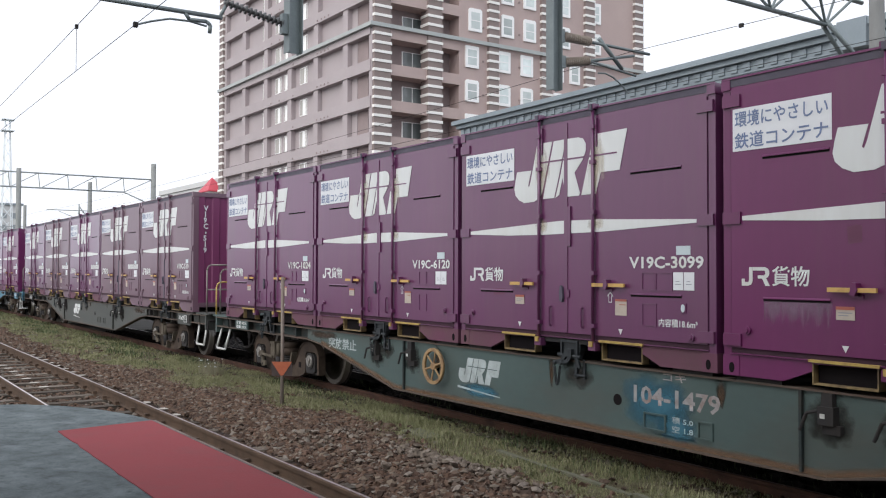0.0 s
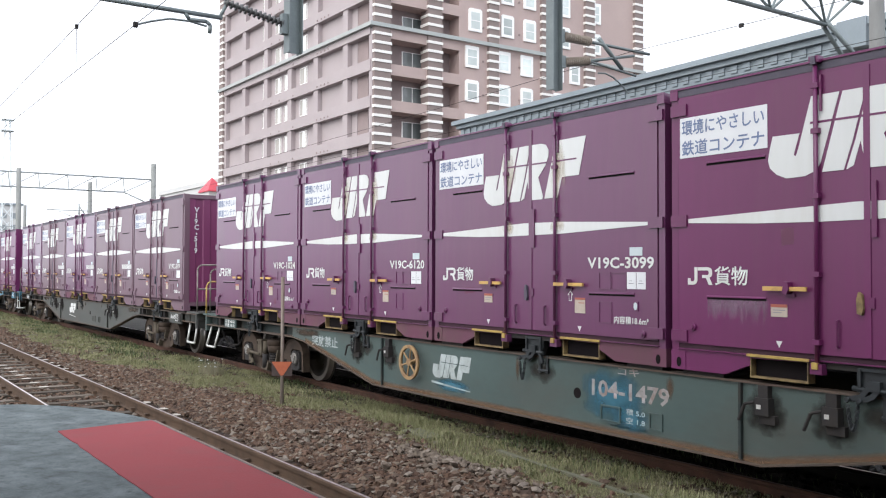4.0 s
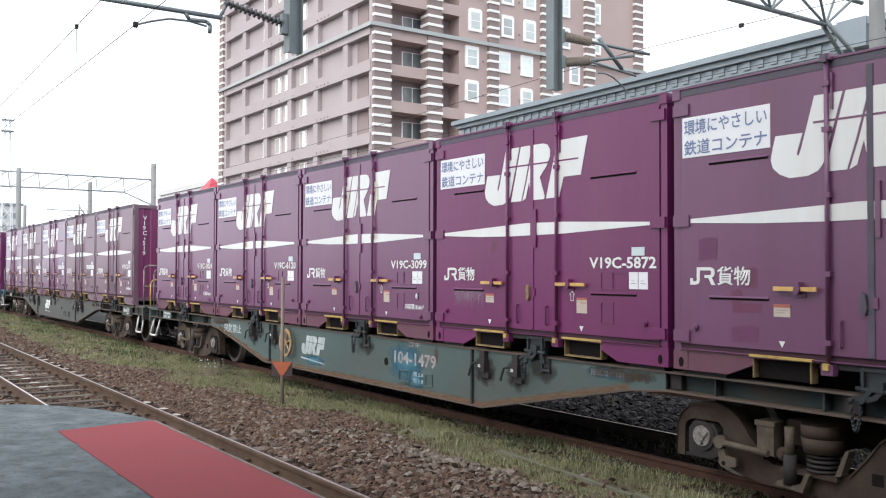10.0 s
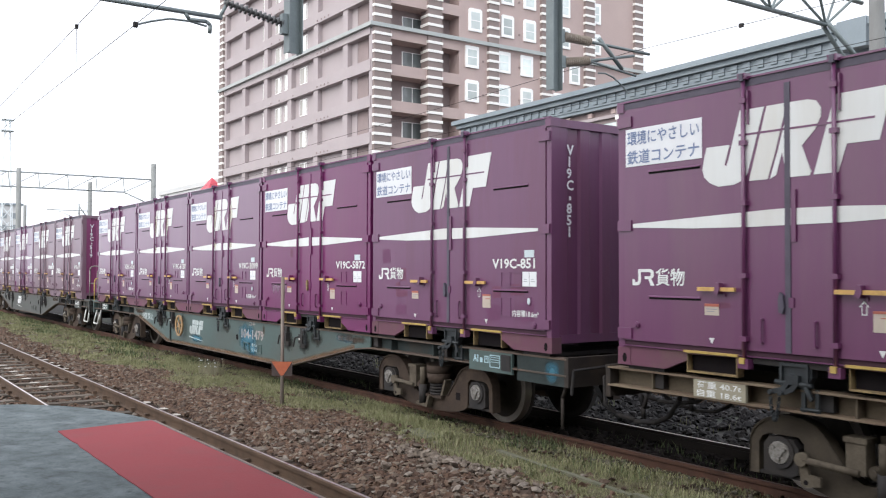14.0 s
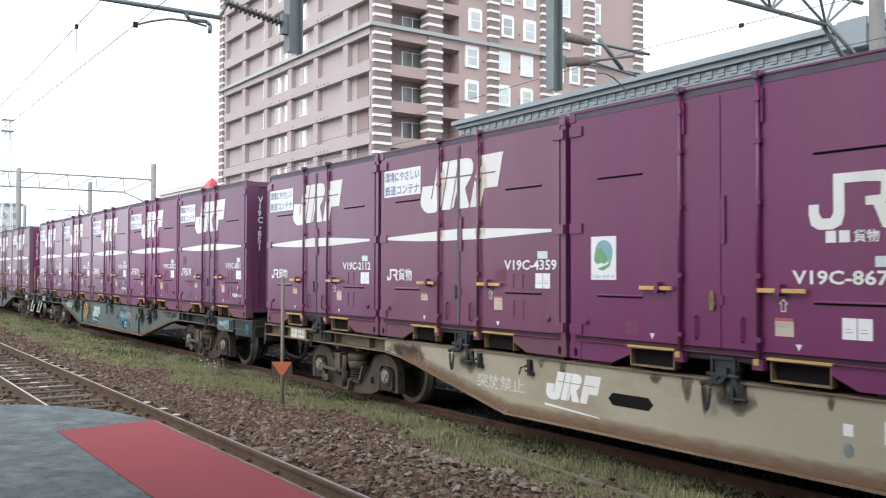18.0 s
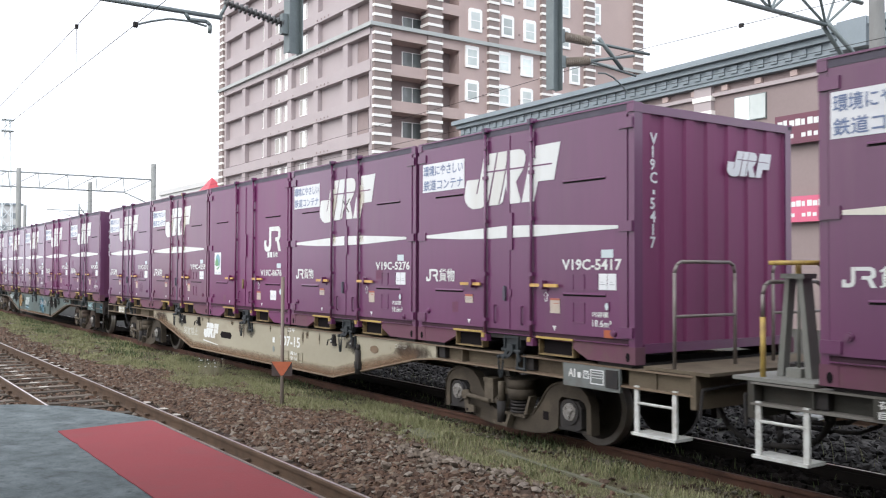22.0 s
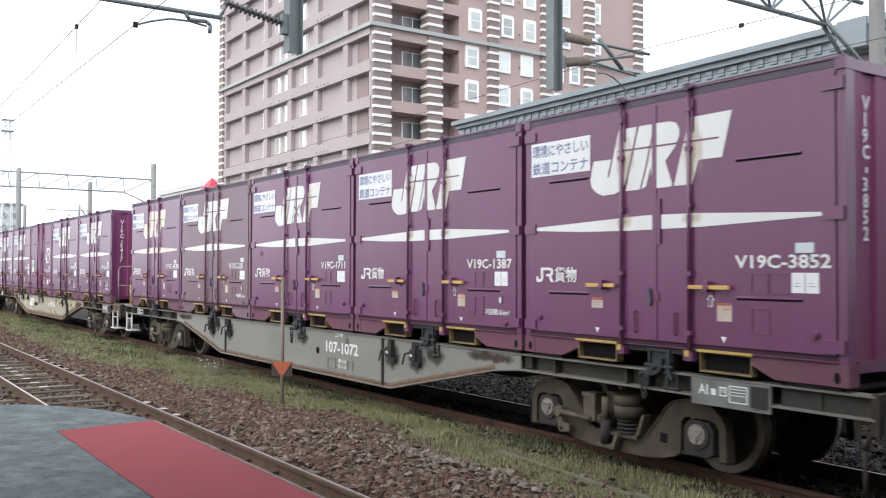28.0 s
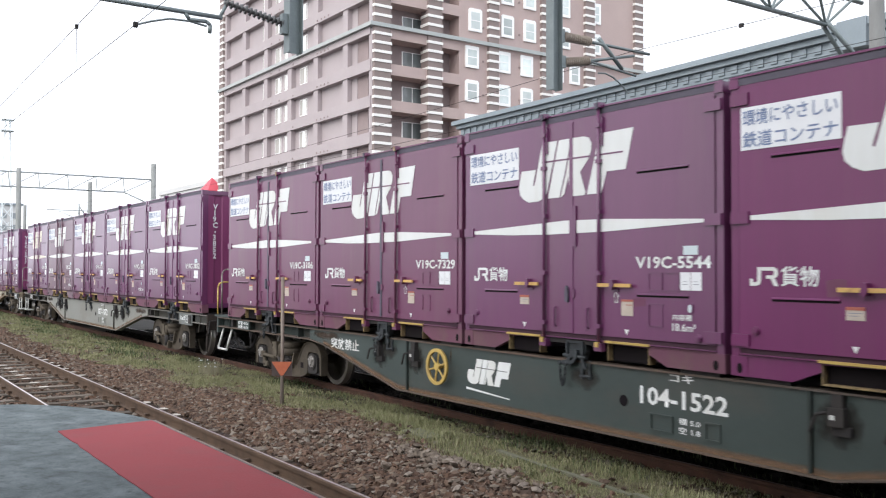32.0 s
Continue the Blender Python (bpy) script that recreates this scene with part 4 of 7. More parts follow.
    if not owner_sign:
        for x0, x1, z0, z1, key in ((2.885, 3.045, 0.69, 0.86, 0), (3.05, 3.25, 0.69, 0.86, 1), (2.885, 3.06, 0.36, 0.57, 2)):
            add("card_frame", lambda: bars([(x0, x1, z1 - 0.01, z1), (x0, x1, z0, z0 + 0.01), (x0, x0 + 0.01, z0 + 0.01, z1 - 0.01), (x1 - 0.01, x1, z0 + 0.01, z1 - 0.01)], y=yf - 0.022, t=0.007), m, key=key)
    # markings
    white = DECAL
    broad = DECAL_CREAM if number == "4538" else DECAL
    if owner_sign:
        poster = add("poster", lambda: bars([(0.31, 0.65, 0.80, 1.225)]), PAPER, lab="pale poster with a green print")
        add("printed_globe", lambda: plate(B(), [(0.485 + 0.118 * math.cos(a * 0.349), 1.075 + 0.115 * math.sin(a * 0.349)) for a in range(18)], "y", yf - 0.029, yf - 0.027), POSTER_BLUE, poster, "pale blue printed globe")
        add("printed_hill", lambda: plate(B(), [(0.355, 0.985), (0.36, 1.06), (0.40, 1.10), (0.455, 1.12), (0.475, 1.08), (0.52, 1.06), (0.53, 1.0), (0.50, 0.955), (0.45, 0.97), (0.40, 0.95)], "y", yf - 0.0305, yf - 0.029), POSTER_GREEN, poster, "green printed hills")
        add("printed_hill", lambda: plate(B(), [(0.54, 0.95), (0.57, 0.99), (0.60, 1.06), (0.59, 1.0), (0.56, 0.93), (0.48, 0.89), (0.40, 0.905), (0.45, 0.925)], "y", yf - 0.0305, yf - 0.029), POSTER_GREEN, poster, key=2)
        write("poster_line", "エコレールマーク", 0.036, poster, 0.33, yf - 0.0285, 0.817, INK, "small blue lettering", wide=0.30)
        add("hexagon_sticker", lambda: plate(B(), [(3.388 + 0.055 * math.cos(a * math.tau / 6), 0.525 + 0.055 * math.sin(a * math.tau / 6)) for a in range(6)], "y", yf - 0.0255, yf - 0.0235), PALE_BLUE, lab="pale hexagonal sticker")
        hook = add("owner_sign", lambda: flat([(2.865, 1.635), (2.955, 1.635), (2.955, 1.33), (2.93, 1.25), (2.86, 1.215), (2.74, 1.215), (2.68, 1.25), (2.66, 1.33), (2.66, 1.41), (2.745, 1.41), (2.745, 1.34), (2.77, 1.30), (2.84, 1.30), (2.865, 1.34)]), DECAL, lab="white angular sign")
        hook.matrix_local = pose(0.045, 0, -0.01)
        add("sign_bridge", lambda: bars([(2.955, 3.035, 1.56, 1.635)]), DECAL, hook)
        add("sign_block", lambda: flat([(3.035, 1.635), (3.26, 1.635), (3.325, 1.59), (3.33, 1.46), (3.27, 1.40), (3.345, 1.215), (3.25, 1.215), (3.18, 1.385), (3.12, 1.385), (3.12, 1.45), (3.235, 1.455), (3.24, 1.55), (3.12, 1.56), (3.035, 1.56)]), DECAL, hook)
        add("owner_line", lambda: bars([(2.845 + 0.11 * k, 2.93 + 0.11 * k, 1.105, 1.195) for k in range(2)]), DECAL)
        write("freight_lettering", "貨物", 0.095, root, 3.07, yf - 0.0275, 1.103, DECAL, "white lettering", wide=0.20)
    else:
        sign = add("slogan_sign", lambda: bars([(0.108, 1.007, 1.872, 2.228)]), PAPER, lab="white sign with blue lettering")
        write("slogan_line", "環境にやさしい", 0.135, sign, 0.13, yf - 0.0295, 2.07, INK, "blue lettering", wide=0.85)
        write("slogan_line", "鉄道コンテナ", 0.135, sign, 0.13, yf - 0.0295, 1.89, INK, "blue lettering", wide=0.85)
        emblem(add, broad, m)
        add("stripe", lambda: flat([(0.197, 1.294), (0.9, 1.262), (1.5, 1.252), (2.35, 1.256), (3.537, 1.296), (3.537, 1.326), (2.35, 1.378), (1.75, 1.388), (0.197, 1.33)]), broad, lab="long white tapered stripe")
        owner_mark(add, white, root)
    zn = 0.893 if not owner_sign else 0.785
    xn = 3.60 if not owner_sign else 3.43
    if number:
        width = 0.097 * (5 + len(number)) - 0.03 * number.count("1")
        write("container_number", "V19C-" + number, 0.112, root, xn - 0.873, yf - 0.0275, zn, white, "white lettering", wide=width)
        for k, ch in enumerate("V19C-" + number):
            if ch == "-":
                add("stacked_letter", lambda: bx(CL + 0.004, CL + 0.007, yf + 0.235, yf + 0.262, 2.105 - 4 * 0.125 + 0.02, 2.105 - 4 * 0.125 + 0.062), PAPER, key="dot")
            else:
                write("stacked_letter", ch, 0.112, root, CL + 0.004, yf + 0.20 if ch != "1" else yf + 0.228, 2.105 - k * 0.125, PAPER, turn=90)
    else:
        add("number_mark", lambda: bars([(2.74 + 0.097 * k, 2.805 + 0.097 * k, 0.893, 1.005) for k in range(9)]), white)
    cx, cz = (3.26, 0.70) if not owner_sign else (2.975, 0.38)
    for k in (0, 1):
        card = add("inspection_card", lambda: bars([(cx + 0.122 * k, cx + 0.114 + 0.122 * k, cz, cz + 0.16)]), PAPER, key=(k, cx))
        add("card_print", lambda: bars([(cx + 0.122 * k + 0.025, cx + 0.122 * k + 0.085, cz + 0.05, cz + 0.056), (cx + 0.122 * k + 0.03, cx + 0.122 * k + 0.07, cz + 0.075, cz + 0.08)], y=yf - 0.027, t=0.001), GREY_INK, card, key=(k, cx))
    nx, nz = (3.295, 1.015) if not owner_sign else (3.235, 0.92)
    add("number_card", lambda: bars([(nx, nx + 0.16, nz, nz + 0.08)]), PALE_BLUE, key=nx)
    l1, lz = ((1.03, 1.18), 0.508) if not owner_sign else ((2.40, 2.567), 0.37)
    lab1 = add("warning_label", lambda: bars([(l1[0], l1[1], lz, lz + (0.10 if lz > 0.4 else 0.145))]), PAPER_AGED, key=l1[0])
    lt = lz + (0.10 if lz > 0.4 else 0.145)
    add("label_line", lambda: bars([(l1[0] + 0.02, l1[1] - 0.02, lt - 0.05, lt - 0.043), (l1[0] + 0.02, l1[1] - 0.05, lt - 0.07, lt - 0.064)], y=yf - 0.027, t=0.001), GREY_INK, lab1, key=l1[0])
    add("label_band", lambda: bars([(l1[0], l1[1], lt - 0.024, lt)], y=yf - 0.027), RED_INK, lab1, key=l1[0])
    if not owner_sign:
        lab2 = add("warning_label", lambda: bars([(2.543, 2.693, 0.445, 0.60)]), PAPER_AGED, key=1)
        add("label_band", lambda: bars([(2.543, 2.693, 0.58, 0.60)], y=yf - 0.027), RED_INK, lab2, key=1)
        add("label_line", lambda: bars([(2.60, 2.68, 0.545, 0.552)], y=yf - 0.027), RED_INK, lab2)
    add("arrow_mark", lambda: flat([(2.455, 0.565), (2.497, 0.565), (2.497, 0.625), (2.518, 0.625), (2.476, 0.668), (2.434, 0.625), (2.455, 0.625)]), white)
    add("arrow_centre", lambda: flat([(2.462, 0.572), (2.490, 0.572), (2.490, 0.632), (2.502, 0.632), (2.476, 0.657), (2.450, 0.632), (2.462, 0.632)], y=yf - 0.0265, t=0.002), m)
    for x in (1.104, 2.611):
        add("triangle_mark", lambda: flat([(x - 0.028, 0.315), (x, 0.262), (x + 0.028, 0.315)]), white, key=x)
    if worded:
        if number in ("5417", "5544", "5276"):
            write("volume_text", "内容積", 0.055, root, 3.17, yf - 0.0275, 0.43, white, "small white lettering", wide=0.22)
            write("volume_text", "18.6m³", 0.07, root, 3.17, yf - 0.0275, 0.335, white, "small white lettering", wide=0.26)
        else:
            write("volume_text", "内容積18.6m³", 0.075, root, 3.09, yf - 0.0275, 0.365, white, "small white lettering", wide=0.44)
    if number in ("5417", "3852", "519", "3106", "1024"):
        e = emblem(add, PAPER, m, 0.44, 0.0, 0.0, 0.0, key="end")
        e.matrix_local = pose(CL + 0.004, 0.12, 1.87, 0, 0, 90)
    if number == "5417":
        add("orange_label", lambda: bars([(3.33, 3.45, 0.235, 0.31)]), ORANGE)
    # rust bleeding down beside the rods, chalky runs and scuffs
    if number in ("6120", "3099", "4359", "5276", "3852", "4538", "1711", "1387"):
        for n, xs in enumerate((1.46, 2.275)):
            for z0, z1, key in ((1.68, 2.15, 0), (1.34, 1.34, 1)):
                add("rust_bleed", lambda: bars([(xs - 0.12, xs + 0.14, z0 - 0.08, z1 + 0.08)], y=yf - 0.0275, t=0.0006), CREAM_BLEED, lab="cream rust bleeding over the emblem", key=(n, key))
    if number == "5872":
        add("chalky_run", lambda: bars([(0.40, 1.0, 0.42, 0.642)], y=yf - 0.0226, t=0.0006), PALE_RUN, lab="pale chalky drips below the slot")
    if number in ("5276", "1711"):
        for n, (xa, xb) in enumerate(((1.70, 2.02), (2.02, 1.70))):
            add("scuff", lambda: plate(B(), [(xa - 0.02, 1.66), (xa + 0.02, 1.66), (xb + 0.02, 1.98), (xb - 0.02, 1.98)], "y", yf - 0.0282 - 0.0006 * n, yf - 0.0277 - 0.0006 * n), SCUFF, lab="dark crossing scuff", key=n)
    # touched-up paint where it shows
    rng = random.Random(number or label)
    spots = 22 if tone == "worn" else 2 if tone == "faded" else 1
    for k in range(spots):
        x, z = rng.uniform(0.25, 3.3), rng.choice((0.32, 0.42, 0.55, 0.72, 1.12, 0.95)) + rng.uniform(-0.05, 0.05)
        w, h = rng.uniform(0.06, 0.2), rng.uniform(0.05, 0.14)
        if tone == "worn":
            w, h = w * 1.5, h * 1.5
        if not (1.3 < x + w and x < 2.4):
            me = finish(plate(B(), [(x, z), (x + w, z + 0.012), (x + w * 1.02, z + h), (x + w * 0.6, z + h * 1.08), (x - 0.01, z + h * 0.96)], "y", yf - 0.0226 - 0.00007 * k, yf - 0.022), "paint_patch", PATCH[k % 2])
            child("paint_patch", me, root, "touched-up darker paint patch")
    return root


# ---- container flat wagons: 20.36 m over couplers; local origin on the rail at the leading end ----
WL = 20.36


def wheelset_mesh():
    """One axle with its two wheels: dark web and flange, polished tread."""
    bm = tube(B(), (0, -0.96, 0), (0, 0.96, 0), 0.07, 10)
    for s in (-1, 1):
        y = s * 0.545
        rings = []
        for rad, o in ((0.09, 0.07), (0.13, 0.06), (0.16, 0.035), (0.33, 0.03), (0.355, 0.06), (0.425, 0.062), (0.43, 0.055), (0.432, -0.035), (0.458, -0.05), (0.452, -0.07), (0.36, -0.066), (0.33, -0.02), (0.09, -0.04)):
            rings.append([bm.verts.new((rad * math.cos(k * math.tau / 32), y + s * o, rad * math.sin(k * math.tau / 32))) for k in range(32)])
        for n, (a, b) in enumerate(zip(rings, rings[1:])):
            for k in range(32):
                f = bm.faces.new((a[k], a[(k + 1) % 32], b[(k + 1) % 32], b[k]))
                f.smooth = n not in (4, 5)
                f.material_index = 1 if n in (5, 6) else 2 if n == 4 else 0
        for k in range(3):
            a = k * math.tau / 3
            c, sn = math.cos(a), math.sin(a)
            box(bm, 0.23 * c - 0.025, 0.23 * c + 0.025, y + s * 0.03, y + s * 0.042, 0.23 * sn - 0.025, 0.23 * sn + 0.025)
    me = finish(bm, "wheelset", WHEEL)
    me.materials.append(TREAD)
    me.materials.append(RIM)
    return me


WHEELSETS = []


def build_bogie(wagon, xc, steel):
    """A two-axle bogie: deep cast side frames that arch over the axle boxes, sprung bolster, damper and brake gear; wheelbase 1.9 m."""
    def add(name, make, material, parent, lab="", bevel=0.0, key=None):
        return child(name, kept((name, material.name, key), lambda: finish(make(), name, material, bevel)), parent, lab)
    bogie = add("bogie", lambda: box(bx(-0.20, 0.24, -0.98, 0.98, 0.46, 0.66), -0.45, 0.45, -0.35, 0.35, 0.60, 0.76), steel, wagon, "brown steel bogie", bevel=0.02)
    bogie.matrix_local = pose(xc, 0, -0.045)
    for s in (-1, 1):
        def side(a, b):
            return (s * a, s * b) if s > 0 else (-b, -a)

        def frame_side():
            half = [(0.0, 0.27), (0.30, 0.275), (0.38, 0.315), (0.45, 0.395), (0.53, 0.49), (0.62, 0.61), (0.70, 0.67), (0.80, 0.705), (0.93, 0.718), (1.06, 0.702), (1.17, 0.665), (1.25, 0.60), (1.30, 0.51), (1.31, 0.20), (1.225, 0.20), (1.22, 0.47), (1.19, 0.52), (1.12, 0.548), (0.85, 0.548), (0.80, 0.50), (0.79, 0.21), (0.72, 0.165), (0.58, 0.125), (0.38, 0.10), (0.0, 0.09)]
            pts = half[1:-1]
            return plate(B(), [half[0]] + pts + [half[-1]] + [(-x, z) for x, z in pts[::-1]], "y", *side(0.93, 1.035))
        add("side_frame", frame_side, steel, bogie, bevel=0.016, key=s)

        def lip(d):
            bm = B()
            line = [(0.38, 0.315), (0.45, 0.395), (0.53, 0.49), (0.62, 0.61), (0.70, 0.67), (0.80, 0.705), (0.93, 0.718), (1.06, 0.702), (1.17, 0.665), (1.25, 0.60), (1.30, 0.51), (1.31, 0.22)]
            for (xa, za), (xb, zb) in zip(line, line[1:]):
                plate(bm, [(d * xa, za - 0.022), (d * xb, zb - 0.022), (d * xb, zb - 0.002), (d * xa, za - 0.002)], "y", *side(1.034, 1.05))
            return bm
        for d in (-1, 1):
            add("frame_lip", lambda: lip(d), steel, bogie, key=(s, d))
        add("spring_seat", lambda: bx(-0.20, 0.30, *side(0.88, 1.09), 0.25, 0.285), steel, bogie, bevel=0.012, key=s)
        add("bolster_end", lambda: tube(tube(B(), (0.12, s * 0.98, 0.44), (0.12, s * 0.98, 0.56), 0.15, 18, 0.17), (0.12, s * 0.98, 0.56), (0.12, s * 0.98, 0.66), 0.17, 18), steel, bogie, "barrel-shaped bolster end", bevel=0.008, key=s)
        for k in range(4):
            add("spring_coil", lambda: disc(B(), (0.12, s * 0.985, 0.302 + 0.038 * k), "z", 0.125, 0.024, 18, inner=0.075), STEEL_DARK, bogie, key=(s, k))
        damper = add("damper", lambda: tube(B(), (-0.10, s * 1.10, 0.16), (-0.10, s * 1.10, 0.40), 0.052, 12), STEEL_DARK, bogie, "dark upright damper", bevel=0.006, key=s)
        add("damper_sleeve", lambda: tube(B(), (-0.10, s * 1.10, 0.40), (-0.10, s * 1.10, 0.62), 0.04, 12), DUSTY_STEEL, damper, key=s)
        add("damper_foot", lambda: plate(B(), [(-0.22, 0.14), (0.03, 0.12), (0.09, 0.27), (0.05, 0.27), (0.0, 0.16), (-0.20, 0.175)], "y", *side(1.05, 1.13)), DUSTY_STEEL, damper, bevel=0.006, key=s)
        add("brake_hanger_box", lambda: box(bx(-0.395, -0.235, *side(0.99, 1.12), 0.36, 0.615), -0.41, -0.22, *side(0.97, 1.13), 0.60, 0.64), DUSTY_STEEL, bogie, "dusty tan hanger box", bevel=0.012, key=s)
        add("hanger_knob", lambda: disc(disc(B(), (-0.18, s * 1.06, 0.39), "y", 0.055, 0.06, 12), (-0.18, s * 1.10, 0.39), "y", 0.03, 0.04, 8), steel, bogie, bevel=0.005, key=s)
        link = add("brake_link", lambda: tube(B(), (-0.74, s * 1.13, 0.40), (-0.28, s * 1.13, 0.375), 0.027, 10), DUSTY_STEEL, bogie, "dusty brake link", key=s)
        add("link_eye", lambda: disc(B(), (-0.76, s * 1.12, 0.402), "y", 0.055, 0.07, 14), DUSTY_STEEL, link, bevel=0.008, key=s)
        add("link_lug", lambda: plate(B(), [(-0.79, 0.36), (-0.73, 0.37), (-0.70, 0.29), (-0.60, 0.28), (-0.60, 0.21), (-0.74, 0.185), (-0.77, 0.21)], "y", *side(1.10, 1.13)), DUSTY_STEEL, link, bevel=0.006, key=s)
        add("lug_hole", lambda: disc(B(), (-0.725, s * 1.131, 0.225), "y", 0.02, 0.004, 10), HOLE, link, key=s)
        add("frame_window", lambda: bx(0.55, 0.64, *side(1.034, 1.038), 0.27, 0.36), HOLE, bogie, "dark opening in the frame", key=s)
        add("frame_bracket", lambda: plate(B(), [(0.33, 0.30), (0.40, 0.50), (0.37, 0.50), (0.28, 0.29)], "y", *side(0.99, 1.09)), DUSTY_STEEL, bogie, bevel=0.005, key=s)
        for dx in (-0.95, 0.95):
            add("brake_shoe", lambda: plate(B(), [(dx + (0.455 if dx < 0 else -0.455) * math.cos(a), 0.432 + 0.455 * math.sin(a)) for a in (-0.45, -0.2, 0.05, 0.3)] + [(dx + (0.53 if dx < 0 else -0.53) * math.cos(a), 0.432 + 0.53 * math.sin(a)) for a in (0.3, 0.05, -0.2, -0.45)], "y", s * 0.56 - 0.05, s * 0.56 + 0.05), STEEL_DARK, bogie, key=(s, dx))
            ax = 1.005 if dx > 0 else -1.005
            box_ob = add("axle_box", lambda: disc(plate(B(), [(ax - 0.16, 0.25), (ax - 0.16, 0.46), (ax - 0.11, 0.525), (ax + 0.11, 0.525), (ax + 0.16, 0.46), (ax + 0.16, 0.25), (ax + 0.10, 0.22), (ax - 0.10, 0.22)], "y", *side(0.90, 1.05)), (ax, s * 1.055, 0.41), "y", 0.13, 0.03, 20, inner=0.098), STEEL_DARK, bogie, "greasy black axle box", bevel=0.01, key=(s, dx))

            def cap():
                bm = disc(B(), (ax, s * 1.065, 0.41), "y", 0.092, 0.03, 20)
                disc(bm, (ax, s * 1.086, 0.41), "y", 0.04, 0.02, 14)
                for k in range(3):
                    a = 0.5 + k * math.tau / 3
                    disc(bm, (ax + 0.058 * math.cos(a), s * 1.088, 0.41 + 0.058 * math.sin(a)), "y", 0.02, 0.026, 6)
                return bm
            add("bearing_cap", cap, HUBCAP, box_ob, "worn bright bearing cap", bevel=0.004, key=(s, dx))
            add("box_keeper", lambda: bx(ax - 0.30, ax + 0.30, *side(0.95, 1.02), 0.20, 0.228), STEEL_DARK, box_ob, bevel=0.005, key=(s, dx))
    for dx in (-0.95, 0.95):
        ws = child("wheelset", kept("wheelset", wheelset_mesh), bogie, "steel wheelset with polished treads")
        ws.matrix_local = pose(dx, 0, 0.432)
        WHEELSETS.append((ws, dx))
    return bogie


def wagon(colour, number, platform, start, label, brake_wheel=False, tower=False, steps=("l", "r"), load="", warn="", numberless=False, emx=8.42, warn_x=5.02, slot=False):
    """A fish-bellied container flat wagon; platform: the end ('l' or 'r') with the deeper deck; start: where the first container stands."""
    m = SILL[colour]
    root = thing("flat_wagon", label, "wagon", "wagons of the train")
    text = DECAL

    def add(name, make, material=m, parent=root, lab="", bevel=0.0, key=None):
        return child(name, kept((name, material.name, key, colour), lambda: finish(make(), name, material, bevel)), parent, lab)
    rusty = FLANGE.get({"green": "teal", "dim": "teal", "blue": "teal"}.get(colour, colour))
    belly = [(0.30, 0.90), (0.30, 0.745), (4.30, 0.745), (4.75, 0.70), (6.95, 0.245), (13.25, 0.245), (15.55, 0.70), (16.0, 0.745), (WL - 0.30, 0.745), (WL - 0.30, 0.90)]
    for s in (-1, 1):
        y = s * 1.17
        mid = [(4.30, 0.90), (4.30, 0.745), (4.75, 0.70), (6.95, 0.245), (13.25, 0.245), (15.55, 0.70), (16.0, 0.745), (16.0, 0.90)]
        sill = add("side_sill", lambda: plate(B(), mid, "y", y - 0.012, y + 0.012), key=s)
        for xa, xb in ((0.30, 4.30), (16.0, WL - 0.30)):
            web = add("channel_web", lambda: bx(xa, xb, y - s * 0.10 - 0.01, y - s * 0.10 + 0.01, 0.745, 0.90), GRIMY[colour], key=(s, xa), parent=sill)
            for n in range(4):
                q = xa + 0.55 + n * (xb - xa - 1.0) / 3
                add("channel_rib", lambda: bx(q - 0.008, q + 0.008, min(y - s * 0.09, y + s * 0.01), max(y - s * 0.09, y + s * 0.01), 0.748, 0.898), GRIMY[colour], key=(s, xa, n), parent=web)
        def flange():
            bm = B()
            for (xa, za), (xb, zb) in zip(belly[1:-1], belly[2:-1]):
                plate(bm, [(xa, za - 0.016), (xb, zb - 0.016), (xb, zb + 0.002), (xa, za + 0.002)], "y", min(y - s * 0.10, y + s * 0.035), max(y - s * 0.10, y + s * 0.035))
            return bm
        add("bottom_flange", flange, rusty, key=s, parent=sill)
        add("top_flange", lambda: bx(0.30, WL - 0.30, min(y - s * 0.10, y + s * 0.035), max(y - s * 0.10, y + s * 0.035), 0.90, 0.918), rusty, key=s, parent=sill)
        for x in () if colour == "tan" else (7.20, 13.05):
            add("sill_rib", lambda: bx(x - 0.012, x + 0.012, y - 0.045 if s < 0 else y + 0.012, y - 0.012 if s < 0 else y + 0.045, 0.262, 0.90), GRIMY[colour], key=(s, x), parent=sill)
    add("centre_sill", lambda: bx(0.35, WL - 0.35, -0.20, 0.20, 0.55, 0.90), STEEL_DARK)
    for k in range(12):
        x = 0.9 + k * 1.688
        add("cross_member", lambda: bx(x - 0.06, x + 0.06, -1.15, 1.15, 0.76, 0.895), STEEL_DARK, key=k)
    # a container seat and a lock device under every box
    for k in range(5):
        xc = start + 3.8 * k
        for dx in (0.30, CL - 0.30):
            add("container_seat", lambda: bx(-0.22, 0.22, -1.19, 1.19, 0.918, 0.957), STEEL_DARK, key="seat").matrix_local = pose(xc + dx, 0, 0)
        s, y = -1, -1.19

        def lock():
            bm = plate(B(), [(-0.10, 0.925), (0.10, 0.925), (0.145, 1.02), (0.145, 1.10), (0.115, 1.13), (-0.115, 1.13), (-0.145, 1.10), (-0.145, 1.02)], "y", y - 0.035, y + 0.035)
            for q in (-0.125, 0.105):
                box(bm, q, q + 0.022, y - 0.06, y, 0.94, 1.115)
            box(bm, -0.125, 0.127, y - 0.055, y, 1.095, 1.12)
            box(bm, -0.055, 0.05, y - 0.075, y, 0.955, 1.03)
            return tube(bm, (-0.17, y - 0.045, 0.965), (0.16, y - 0.045, 0.955), 0.02, 8)

